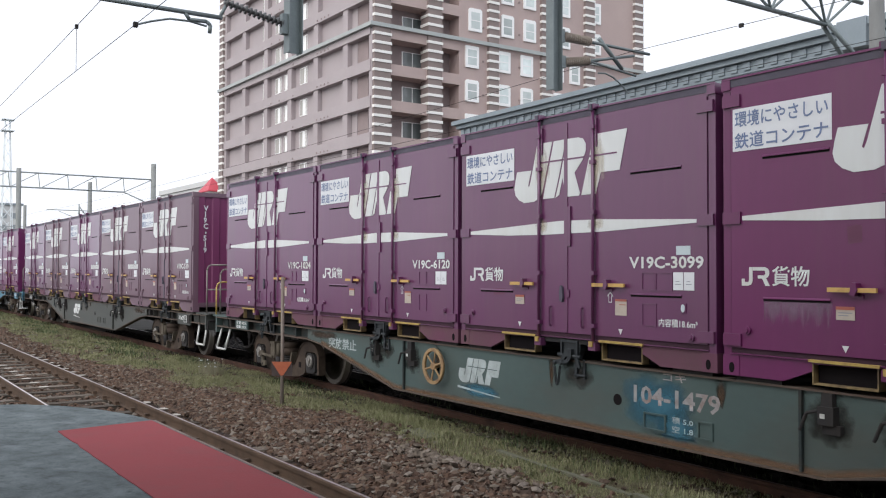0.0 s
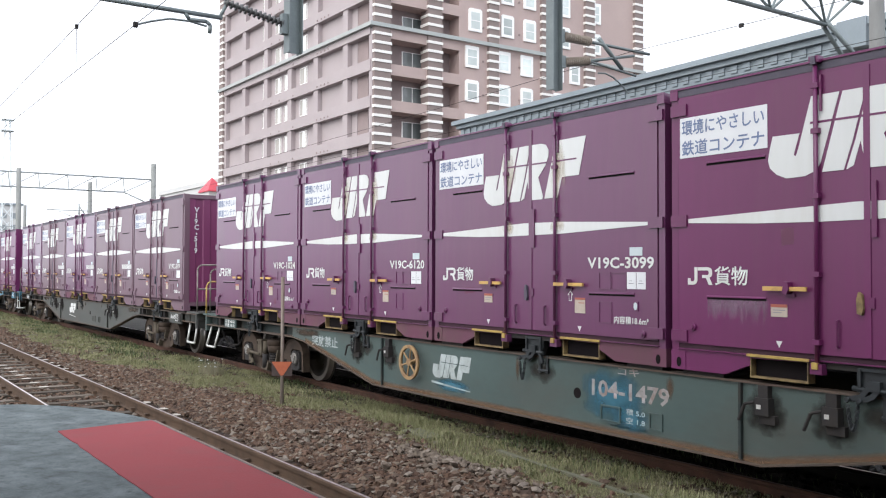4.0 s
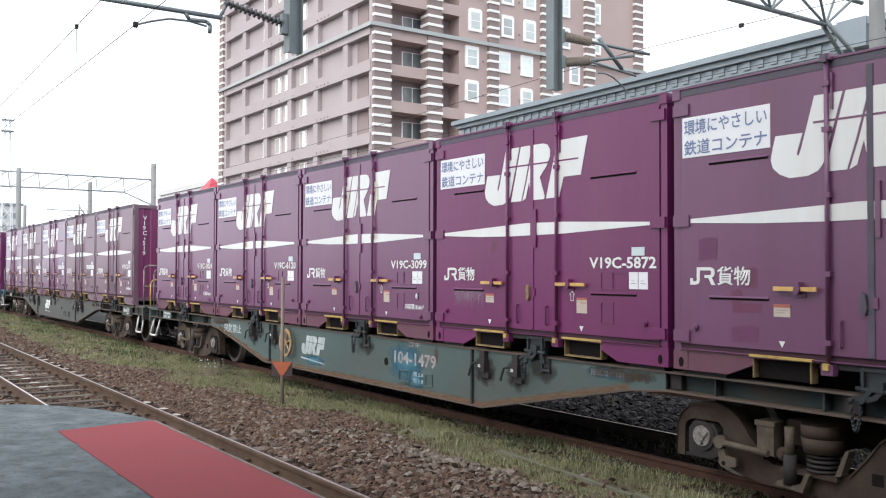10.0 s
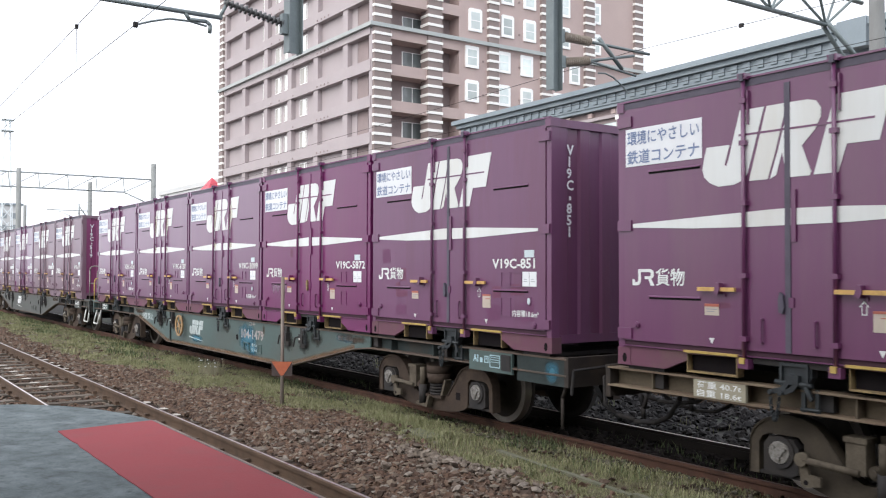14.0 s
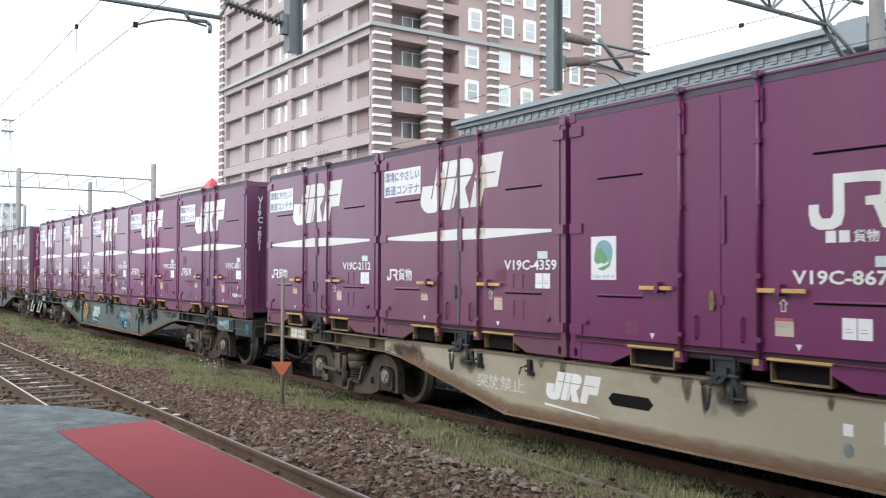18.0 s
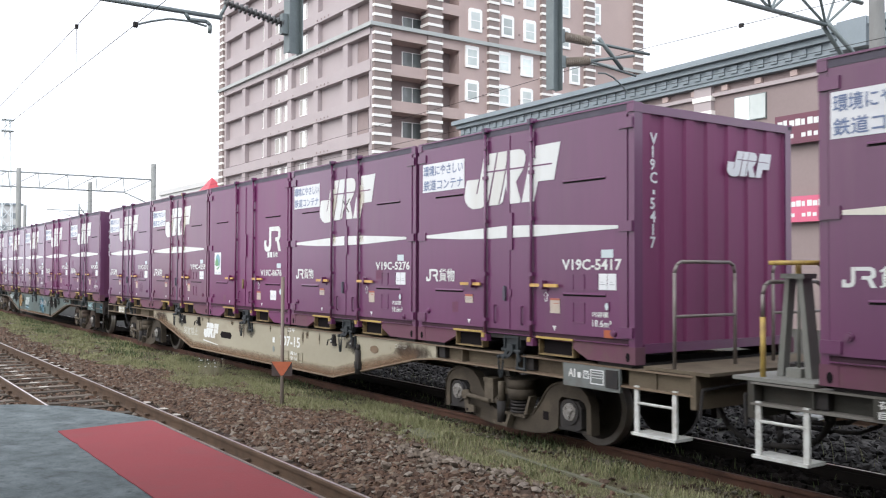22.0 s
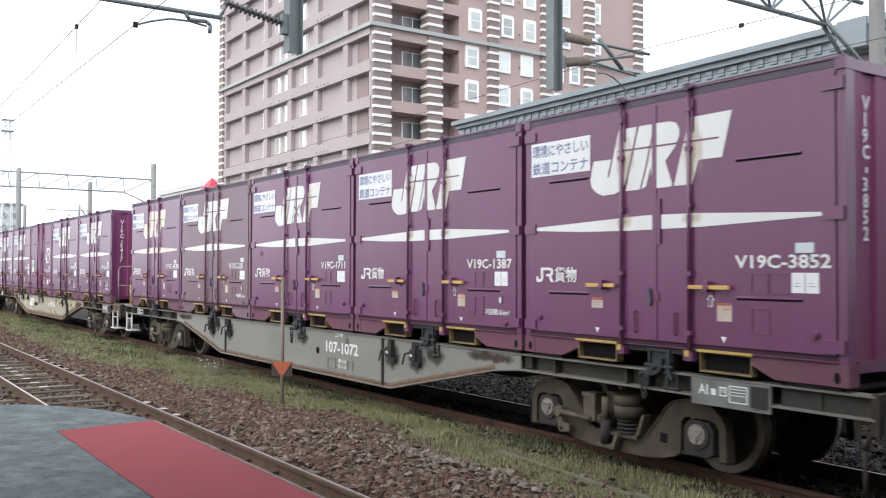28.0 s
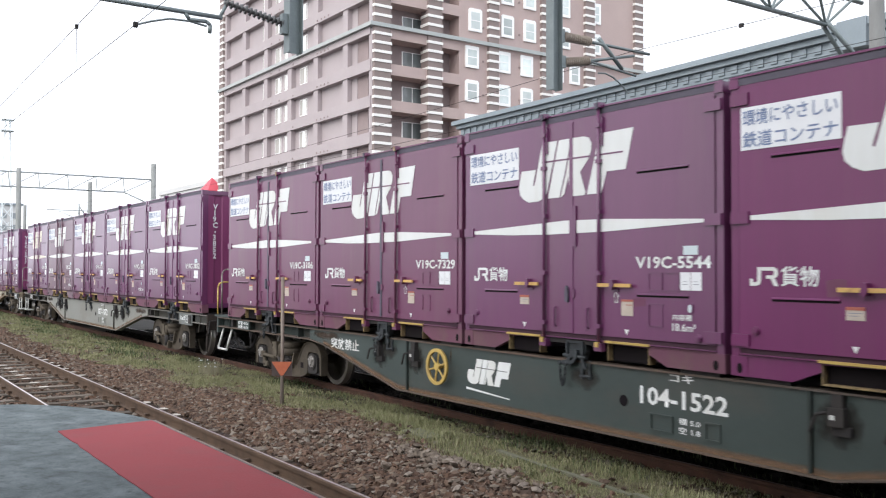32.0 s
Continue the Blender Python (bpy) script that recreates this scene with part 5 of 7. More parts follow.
        def arm(xa, xb):
            bm = plate(B(), [(xa, 0.985), (xa + 0.035, 0.965), (xa - 0.02, 0.90), (xb + 0.02, 0.865), (xb - 0.012, 0.872), (xb - 0.012, 0.90), (xa - 0.05, 0.925)], "y", y - 0.067, y - 0.043)
            return tube(bm, (xb, y - 0.02, 0.882), (xb, y - 0.095, 0.882), 0.018, 8)

        def chain():
            bm = B()
            for n in range(26):
                u = n / 25
                disc(bm, (-0.20 + 0.085 * u, -1.265, 0.87 - 0.21 * math.sin(u * math.pi) ** 0.8), "y" if n % 2 else "x", 0.017, 0.009, 8, inner=0.008)
            return bm
        lk = add("container_lock", lock, LOCK_STEEL, lab="blue-black container lock device", bevel=0.004)
        lk.matrix_local = pose(xc + 1.885, 0, 0)
        for xa, xb in ((-0.06, -0.195), (0.02, -0.10)):
            add("lock_arm", lambda: arm(xa, xb), LOCK_STEEL, lk, "cranked lock arm", bevel=0.003, key=xa)
        add("lock_tongue", lambda: plate(B(), [(0.085, 0.96), (0.12, 0.955), (0.165, 0.86), (0.15, 0.84), (0.12, 0.87)], "y", y - 0.062, y - 0.038), LOCK_STEEL, lk)
        add("lock_bracket", lambda: tube(box(bx(0.04, 0.075, y - 0.015, y + 0.005, 0.74, 0.93), 0.16, 0.19, y - 0.015, y + 0.005, 0.74, 0.93), (0.03, y - 0.005, 0.765), (0.20, y - 0.005, 0.765), 0.016, 8), LOCK_STEEL, lk, bevel=0.004)
        add("lock_chain", chain, LOCK_STEEL, lk, "thin hanging chain")
        if 4.9 < xc + 1.885 < 15.3:
            add("grease_patch", lambda: bx(-0.14, 0.30, -1.1828, -1.1822, 0.62, 0.895), GREASE, lk, "dark grease stain on the sill")
    for x in (3.12, WL - 3.04):
        build_bogie(root, x, BOGIES[colour])
    # draft gear at both ends
    for e, x in ((-1, 0.0), (1, WL)):
        deep = platform == ("l" if e < 0 else "r")
        add("end_beam", lambda: bx(x - 0.33 if e > 0 else x + 0.27, x - 0.27 if e > 0 else x + 0.33, -1.20, 1.20, 0.62, 0.93), END_STEEL if not deep else GRIMY[colour] if colour in ("tan", "grey") else m, key=e, bevel=0.01)

        def knuckle():
            bm = bx(min(x, x - e * 0.45), max(x, x - e * 0.45), -0.07, 0.07, 0.80, 0.95)
            plate(bm, [(x - e * 0.16, -0.14), (x + e * 0.02, -0.12), (x + e * 0.03, -0.02), (x - e * 0.04, 0.0), (x + e * 0.05, 0.10), (x - e * 0.02, 0.15), (x - e * 0.16, 0.12)], "z", 0.76, 0.99)
            return bm
        add("coupler", knuckle, STEEL_DARK, lab="black knuckle coupler", bevel=0.015, key=e)
        for y in (-0.38, 0.38):
            add("air_hose", lambda: pipe(B(), [(x - e * 0.30, y, 0.72), (x - e * 0.16, y, 0.70), (x - e * 0.06, y, 0.56), (x - e * 0.01, y, 0.40), (x + e * 0.0, y, 0.30)], 0.024, 7), STEEL_DARK, key=(e, y))
        for y in (-0.38, 0.38):
            add("hose_cock", lambda: tube(disc(B(), (x - e * 0.40, y, 0.67), "x", 0.062, 0.13, 12), (x - e * 0.36, y, 0.67), (x - e * 0.18, y - 0.02, 0.60), 0.04, 10, 0.03), HOSE_END, lab="pale brown hose cock", bevel=0.008, key=(e, y))
        if not deep and e > 0:
            add("lever_handle", lambda: pipe(B(), [(x - e * 0.36, -1.13, 0.66), (x - e * 0.41, -1.15, 0.50), (x - e * 0.40, -1.16, 0.18)], 0.019, 7), END_STEEL, lab="grimy brown uncoupling handle", key=e)
        for n, (y, za, zb, xa) in enumerate(((-0.50, 0.80, 0.27, 0.64), (-0.15, 0.72, 0.45, 0.72), (0.45, 0.80, 0.30, 0.64))):
            add("jumper_hose", lambda: pipe(B(), [(x - e * xa, y, za), (x - e * xa * 0.92, y, za * 0.55 + zb * 0.45), (x - e * xa * 0.72, y, za * 0.22 + zb * 0.78), (x - e * xa * 0.42, y, zb + 0.02), (x, y, zb)], 0.026 - 0.003 * n, 7), STEEL_DARK, lab="black jumper hose", key=(e, n))
        add("uncoupling_lever", lambda: pipe(B(), [(x - e * 0.24, -1.18, 0.55), (x - e * 0.22, -1.17, 0.80), (x - e * 0.20, -0.30, 0.84), (x - e * 0.10, -0.10, 0.86)], 0.016, 6), STEEL_DARK, key=e)
        deep = platform == ("l" if e < 0 else "r")
        if deep:
            add("end_deck", lambda: bx(x - 0.88 if e > 0 else x + 0.12, x - 0.12 if e > 0 else x + 0.88, -1.20, 1.20, 0.925, 0.955), GRIMY["tan"] if colour == "tan" else m, key=e)
            xr = x - e * (0.54 if colour == "tan" else 0.17 if brake_wheel else 0.34)
            for s in (-1, 1):
                def rail_hoop(ya, yb, z, mid, foot=0.95):
                    pts = [(xr, s * ya, foot), (xr, s * ya, z - 0.10), (xr, s * (ya - 0.03), z - 0.03), (xr, s * (ya - 0.09), z), (xr, s * (yb + 0.08), z), (xr, s * (yb + 0.02), z - 0.03), (xr, s * yb, z - 0.10), (xr, s * yb, 0.95)]
                    bm = pipe(B(), pts, 0.017, 8)
                    return tube(bm, (xr, s * ya, mid), (xr, s * yb, mid), 0.015, 8) if mid else bm
                if brake_wheel:
                    add("hand_hoop", lambda: rail_hoop(1.15, 0.81, 1.59, 0), YELLOW, lab="yellow tubular hand hoop", key=(e, s))
                    add("handrail", lambda: rail_hoop(1.07, 0.50, 1.84, 0), RAIL_TUBE, lab="grey tubular handrail", key=(e, s))
                elif tower:
                    add("handrail", lambda: rail_hoop(1.09, 0.24, 1.74, 0, 1.45), RAIL_TUBE, lab="grey tubular handrail", key=(e, s))
                    add("rail_post", lambda: tube(B(), (xr, s * 1.09, 0.95), (xr, s * 1.09, 1.45), 0.023, 8), YELLOW, lab="yellow handrail post", key=(e, s))
                else:
                    add("handrail", lambda: rail_hoop(1.16, 0.30, 1.93, 1.43), RAIL_TUBE, lab="grey tubular handrail", key=(e, s))
            if tower:
                stand = add("brake_stand", lambda: box(tube(bx(-0.11, 0.11, -0.09, 0.09, 1.77, 1.81), (0, 0, 0.97), (0, 0, 1.88), 0.014, 8), -0.07, 0.07, -0.08, 0.08, 0.955, 1.03), lab="tapered grey brake stand", bevel=0.004)
                stand.matrix_local = pose(xr - e * 0.18, -0.86, 0)
                for d in (-1, 1):
                    add("stand_leg", lambda: plate(B(), [(d * 0.16, 0.955), (d * 0.145, 0.955), (d * 0.065, 1.775), (d * 0.08, 1.775)], "y", -0.07, 0.07), parent=stand, key=d)
                    add("leg_flange", lambda: plate(B(), [(d * 0.145, 0.955), (d * 0.105, 0.955), (d * 0.04, 1.77), (d * 0.065, 1.77)], "y", -0.07, -0.058), parent=stand, key=d)
                wheel = add("brake_handwheel", lambda: disc(B(), (0, 0, 0), "z", 0.235, 0.035, 24, inner=0.195), YELLOW, lab="yellow brake handwheel")
                wheel.matrix_local = pose(xr - e * 0.18, -0.86, 1.90)
                add("tower_spokes", lambda: tube(box(bx(-0.2, 0.2, -0.012, 0.012, -0.012, 0.012), -0.012, 0.012, -0.2, 0.2, -0.011, 0.011), (0, 0, -0.10), (0, 0, 0.01), 0.025, 8), YELLOW, wheel)
        if ("l" if e < 0 else "r") in steps:
            for s in (-1, 1):
                def stirrup():
                    xa, xb = x - e * 0.36, x - e * 0.80
                    if brake_wheel or colour == "dim":
                        return pipe(B(), [(xa - e * 0.06, s * 1.12, 0.70), (xa, s * 1.20, 0.34), (xa - e * 0.02, s * 1.20, 0.315), (xb + e * 0.02, s * 1.20, 0.315), (xb, s * 1.20, 0.34), (xb - e * 0.05, s * 1.12, 0.70)], 0.022, 7)
                    if colour == "tan":
                        xa, xb = x - e * 0.52, x - e * 0.98
                    bm = B()
                    for q in (xa, xb):
                        box(bm, q - 0.025, q + 0.025, s * 1.18 - 0.012, s * 1.18 + 0.012, 0.32, 0.76)
                    tube(bm, (xa, s * 1.18, 0.60), (xb, s * 1.18, 0.60), 0.014, 7)
                    box(bm, min(xa, xb) - 0.04, max(xa, xb) + 0.03, s * 1.10 - 0.12, s * 1.10 + 0.12, 0.30, 0.325)
                    return bm
                add("foot_step", stirrup, WHITE_STEEL, lab="white tubular foot step", key=(e, s))
        # data plate on the sill over the bogie
        xp = 1.36 if e < 0 else WL - 1.97
        plate_ob = add("data_plate", lambda: bx(xp, xp + (0.54 if e < 0 else 0.80), -1.215, -1.185, 0.748 if e < 0 else 0.67, 0.897), PLATE_GREY if e > 0 and colour in ("tan", "grey") else GRIMY["grey"] if colour == "grey" else m, key=("dp", e))
        stencil = SIGN_BLUE if colour in ("teal", "green") else DECAL
        if e > 0:
            low_end, face_y = (0.62, -1.195) if colour in ("teal", "green") else (0.74, -1.16)
            add("end_block", lambda: bx(WL - 1.10, WL - 0.335, face_y, -1.06, low_end, 0.90), GRIMY["dim"] if colour == "grey" else GRIMY[colour], bevel=0.01)
        if load and e < 0:
            write("load_text", load.split("|")[0], 0.062, plate_ob, xp + 0.04, -1.217, 0.829, text, "white lettering", wide=0.46)
            write("load_text", load.split("|")[1], 0.062, plate_ob, xp + 0.04, -1.217, 0.757, text, "white lettering", wide=0.46)
        else:
            write("data_text", "A", 0.085, plate_ob, xp + 0.08, -1.2165, 0.765, stencil, "pale blue lettering", wide=0.075)
            add("data_mark", lambda: bars([(xp + 0.165, xp + 0.18, 0.765, 0.85), (xp + 0.215, xp + 0.262, 0.765, 0.82)], y=-1.2155, t=0.0025), stencil, plate_ob, key=e)
            for n, (xa, xb, za, zb) in enumerate(((0.30, 0.375, 0.765, 0.845), (0.40, 0.585, 0.72, 0.865))):
                pf = add("plate_frame", lambda: bars([(xp + xa, xp + xb, za, za + 0.01), (xp + xa, xp + xb, zb - 0.01, zb), (xp + xa, xp + xa + 0.01, za + 0.01, zb - 0.01), (xp + xb - 0.01, xp + xb, za + 0.01, zb - 0.01)], y=-1.2155, t=0.003), stencil, plate_ob, key=(e, n))
                add("plate_line", lambda: bars([(xp + xa + 0.02, xp + xb - 0.02, za + (zb - za) * f, za + (zb - za) * f + 0.006) for f in (0.42, 0.6, 0.78)], y=-1.2155, t=0.002), stencil, pf, key=(e, n))
            add("plate_panel", lambda: bars([(xp + 0.62, xp + 0.78, 0.705, 0.88)], y=-1.2155, t=0.012), STEEL_DARK, plate_ob, key=e)
    # valves and brackets on the sill
    for x in (6.5, 7.4, 13.3, 13.9):
        vb = add("valve_bracket", lambda: box(box(box(pipe(B(), [(-0.08, -1.25, 0.76), (-0.15, -1.28, 0.74), (-0.21, -1.28, 0.60)], 0.014, 6), -0.07, 0.06, -1.26, -1.18, 0.66, 0.80), -0.05, 0.04, -1.24, -1.18, 0.80, 0.90), -0.05, 0.10, -1.23, -1.18, 0.59, 0.66), STEEL_DARK, bevel=0.008, key="vb")
        vb.matrix_local = Matrix.Translation((x, -1.182, 0.88)) @ Matrix.Diagonal((0.55, 0.8, 0.55, 1)) @ Matrix.Translation((0, 1.182, -0.90)) if colour == "tan" else pose(x, 0, 0)
        if colour != "tan":
            add("grease_patch", lambda: bx(-0.26, 0.20, -1.1828, -1.1822, 0.48, 0.89), GREASE, vb, "dark grease stain on the sill", key="vb")
        add("valve_sticker", lambda: bx(-0.05, -0.01, -1.263, -1.26, 0.71, 0.745), WHITE_STEEL, vb)
    for x, w in ((11.40, 0.27), (12.03, 0.165)):
        add("card_holder", lambda: bars([(0, w, 0.50, 0.515), (0, w, 0.355, 0.37), (0, 0.015, 0.37, 0.50), (w - 0.015, w, 0.37, 0.50)], y=-1.182, t=0.014), key=w).matrix_local = pose(x, 0, 0)
    add("tank", lambda: tube(B(), (8.4, -0.70, 0.50), (9.6, -0.70, 0.50), 0.17, 14), STEEL_DARK)
    add("brake_cylinder", lambda: tube(B(), (11.2, 0.45, 0.52), (11.9, 0.45, 0.52), 0.19, 14), STEEL_DARK)
    add("brake_pipe", lambda: tube(B(), (0.5, -0.95, 0.70), (WL - 0.5, -0.95, 0.70), 0.02, 6), STEEL_DARK)
    for s0, d in ((4.302, 1), (15.998, -1)):
        add("grime_band", lambda: bx(min(s0, s0 + d * 1.1), max(s0, s0 + d * 1.1), -1.1838, -1.1822, 0.66 if colour == "tan" else 0.76, 0.895), BOGIE_GRIME, lab="grime over the bogie", key=s0)
    # rust worn through along the belly's lower edge
    if colour in ("teal", "green", "grey"):
        for xa, za, xb, zb, tag in ((4.8, 0.695, 6.95, 0.252, 1), (6.95, 0.252, 13.25, 0.252, 2), (13.25, 0.252, 15.5, 0.695, 3)):
            n = 24
            edge = [(xa + (xb - xa) * k / n, za + (zb - za) * k / n) for k in range(n + 1)]
            up = [(px, pz + 0.022 + 0.016 * math.sin(k * 1.7 + tag) + 0.012 * math.sin(k * 4.1)) for k, (px, pz) in enumerate(edge)]
            add("edge_rust", lambda: plate(B(), edge + up[::-1], "y", -1.1826, -1.182), rusty, lab="rust along the lower edge", key=(tag, colour))
    if colour in ("tan", "teal", "green", "grey"):
        h = 0.20 if colour == "tan" else 0.09
        for x0, z0, length, turn in ((4.75, 0.70, 2.246, 11.68), (6.95, 0.245, 6.30, 0.0), (13.25, 0.245, 2.344, -11.19)):
            film_ob = add("rust_film", lambda: bx(0.01, length, -0.0006, 0.0, 0.004, h), FOOT_RUST, lab="rust creeping up from the lower edge", key=(length, h))
            film_ob.matrix_local = pose(x0, -1.1834, z0, 0, turn, 0)
    streaks = random.Random(label)
    for k in range(16 if colour == "tan" else 4):
        xa, w, h = streaks.uniform(5.2, 15.2), streaks.uniform(0.02, 0.09), streaks.uniform(0.10, 0.42)
        pts = [(xa - w, 0.895), (xa + w, 0.895), (xa + w * 0.7, 0.895 - h * 0.5), (xa + w * 0.2, 0.895 - h), (xa - w * 0.3, 0.895 - h * 0.9), (xa - w * 0.8, 0.895 - h * 0.4)]
        if 7.2 < xa < 13.0 or h < 0.16:
            add("rust_streak", lambda: plate(B(), pts, "y", -1.1826, -1.182), RUST_RUN, key=("rs", label, k))
    if colour == "tan":
        add("edge_rust", lambda: plate(B(), [(6.95, 0.250)] + [(7.0 + 0.2 * k, 0.268 + 0.006 * math.sin(k * 1.9) + 0.005 * math.sin(k * 4.7)) for k in range(32)] + [(13.25, 0.250)], "y", -1.1826, -1.182), RUST_STAIN, lab="rust along the lower edge")
        add("edge_rust", lambda: plate(B(), [(13.9, 0.37), (15.5, 0.70)] + [(15.45 - 0.11 * k, 0.718 - 0.0228 * k + 0.006 * math.sin(k * 2.3)) for k in range(15)], "y", -1.1826, -1.182), RUST_STAIN, lab="rust along the raised edge", key=2)
        add("builder_plate", lambda: plate(B(), [(14.47 + 0.11 * math.cos(a * 0.4488), 0.74 + 0.055 * math.sin(a * 0.4488)) for a in range(14)], "y", -1.19, -1.182), RUST_STAIN, lab="rusty oval builder's plate", bevel=0.003)
        add("drain_fitting", lambda: box(tube(tube(B(), (14.05, -1.21, 0.36), (14.05, -1.21, 0.70), 0.045, 10), (14.05, -1.21, 0.70), (14.05, -1.21, 0.78), 0.03, 10), 13.99, 14.11, -1.24, -1.18, 0.44, 0.54), STEEL_DARK, lab="black upright fitting", bevel=0.006)
        add("sill_card", lambda: bars([(11.02, 11.10, 0.61, 0.70)], y=-1.182), DECAL, lab="small white card")
        add("sill_cap", lambda: plate(B(), [(11.06 + 0.04 * math.cos(a * 0.5236), 0.50 + 0.055 * math.sin(a * 0.5236)) for a in range(12)], "y", -1.186, -1.182), GALV, lab="grey oval cap")
        write("form_text", "コキ107", 0.06, root, 15.02, -1.1835, 0.80, FAINT_PAINT, "faint pale lettering", wide=0.30)
    else:
        add("sill_hole", lambda: disc(B(), (11.06, -1.182, 0.585), "y", 0.055, 0.006, 16), HOLE)
    if number and not numberless:
        ink = FADED_INK if number == "104-1479" else text
        write("type_text", "コキ", 0.075, root, 11.63, -1.1835, 0.825, ink, "white lettering", wide=0.27)
        write("wagon_number", number, 0.17, root, 11.27 if number.startswith("104") else 11.34, -1.1835, 0.585, ink, "white lettering", wide=0.125 * len(number))
        for z, words in ((0.452, "積 5.0"), (0.372, "空 1.8")):
            write("weight_text", words, 0.06, root, 11.735, -1.1835, z, ink if ink is not FADED_INK else FADED_SIGN, "small white lettering", wide=0.24)
    if number == "104-1479":
        for n, (xa, za, rx, rz) in enumerate(((11.55, 0.62, 0.34, 0.24), (11.80, 0.42, 0.2, 0.13), (WL - 0.52, 0.76, 0.10, 0.10), (15.25, 0.82, 0.25, 0.05), (8.86, 0.42, 0.30, 0.07))):
            yb = -1.1822 if n != 2 else -1.1953
            add("overpaint", lambda: bx(xa - rx * 1.35, xa + rx * 1.35, yb - 0.0006 - 0.0002 * n, yb, za - rz * 1.25, min(za + rz * 1.25, 0.897)), BLUE_BLOTCH, lab="pale blue overpainted patch", key=n)
    if emx:
        emblem(add, FADED_SIGN if number == "104-1479" else text, m, 0.485, emx, 0.49, -1.182, key=emx)
        add("sill_dash", lambda: plate(B(), [(emx - 0.02, 0.42), (emx + 0.80, 0.38), (emx + 0.80, 0.39), (emx - 0.02, 0.445)], "y", -1.185, -1.182), FADED_SIGN if number == "104-1479" else text, key=emx)
    if number.startswith("104"):
        write("form_text", "形式コキ104", 0.065, root, 15.03, -1.1835, 0.79, FADED_INK, "faded pale blue lettering", wide=0.46)
    if warn:
        write("warning_text", warn, 0.165, root, warn_x, -1.1835, 0.655 if warn_x < 6 else 0.49, FAINT_PAINT if colour == "tan" else FADED_SIGN if number == "104-1479" else text, "white lettering", wide=0.86)
    if slot:
        add("sill_slot", lambda: plate(B(), [(8.62, 0.54), (9.08, 0.54), (9.14, 0.60), (9.08, 0.66), (8.62, 0.66), (8.56, 0.60)], "y", -1.186, -1.182), HOLE)
    if brake_wheel:
        bw = add("side_brake_wheel", lambda: disc(B(), (8.0, -1.27, 0.64), "y", 0.225, 0.035, 28, inner=0.185), WHEEL_YELLOW if colour == "teal" else YELLOW, lab="rusty yellow brake wheel", bevel=0.006)

        def spokes():
            bm = disc(B(), (8.0, -1.26, 0.64), "y", 0.045, 0.05, 12)
            for k in range(6):
                a = 0.3 + k * math.tau / 6
                tube(bm, (8.0, -1.265, 0.64), (8.0 + 0.19 * math.cos(a), -1.27, 0.64 + 0.19 * math.sin(a)), 0.012, 6)
            return tube(bm, (8.0, -1.26, 0.64), (8.0, -1.17, 0.64), 0.025, 8)
        add("wheel_spokes", spokes, WHEEL_YELLOW if colour == "teal" else YELLOW, bw)
    return root


# ---- the train: wagons from the head to the tail; x of each wagon's leading end while it stands ----
HEAD = -17.255
TRAIN = []


def put_wagon(k, platform, boxes, **kw):
    start = 0.955 if platform == "l" else 0.485
    x = HEAD + WL * k
    w = wagon(platform=platform, start=start, **kw)
    drop = -0.016 if k == 1 else 0.0
    TRAIN.append((w, x, drop))
    for n, (number, tone, sign) in enumerate(boxes):
        words = {"wine": "wine-red steel freight container with a white slanted emblem", "deep": "deep wine-red freight container with a white slanted emblem", "faded": "faded greyish-purple freight container with a white emblem", "worn": "worn wine-red freight container with darker touched-up patches", "brown": "brownish wine-red freight container with a white slanted emblem"}[tone]
        if sign:
            words = "plain wine-red freight container with a small green poster"
        c = container(number, tone, sign, label=words)
        TRAIN.append((c, x + start + 3.8 * n, 0.958 + drop))


U = None
put_wagon(0, "l", [("1024", "wine", U), ("6120", "wine", U), ("3099", "wine", U), ("5872", "deep", U), ("851", "worn", U)], colour="teal", number="104-1479", label="teal-green flat wagon with a fish-bellied side sill", brake_wheel=True, warn="突放禁止", load="荷重 40.5t|自重 18.7t", steps=("l",))
put_wagon(1, "r", [("2112", "wine", U), ("4359", "brown", U), ("8676", "deep", True), ("5276", "wine", U), ("5417", "wine", U)], colour="tan", number="107-15", label="rust-stained tan flat wagon with a fish-bellied side sill", warn="突放禁止", warn_x=6.42, emx=7.64, slot=True, load="荷重 40.7t|自重 18.6t", steps=("r",))
put_wagon(2, "l", [("4538", "wine", U), ("28", "faded", U), ("1711", "wine", U), ("1387", "wine", U), ("3852", "wine", U)], colour="grey", number="107-1072", label="light grey flat wagon with a tapered brake stand", tower=True, emx=0, load="荷重 40.7t|自重 18.6t", steps=("l",))
put_wagon(3, "l", [("3106", "brown", U), ("7329", "brown", U), ("5544", "wine", U), ("", "deep", U), ("", "wine", U)], colour="green", number="104-1522", label="dark green flat wagon with a fish-bellied side sill", brake_wheel=True, warn="突放禁止", emx=8.52, load="荷重 40.5t|自重 18.7t", steps=("l",))
put_wagon(-1, "r", [("", "wine", U), ("", "faded", U), ("", "wine", U), ("", "faded", U), ("519", "faded", U)], colour="dim", number="", label="grey-green flat wagon with a fish-bellied side sill", steps=("r",))
put_wagon(-2, "r", [("", "wine", U), ("", "deep", U), ("", "wine", U), ("", "wine", U), ("", "deep", U)], colour="blue", number="", label="blue flat wagon with a fish-bellied side sill", emx=0)
put_wagon(-3, "r", [("", "wine", U), ("", "faded", U), ("", "wine", U), ("", "wine", U), ("", "faded", U)], colour="dim", number="", label="dull grey flat wagon at the head of the train", emx=0)


# ---- marker post ----
post = thing("marker_post", "thin weathered post with an orange triangle on a dark plate", "marker")
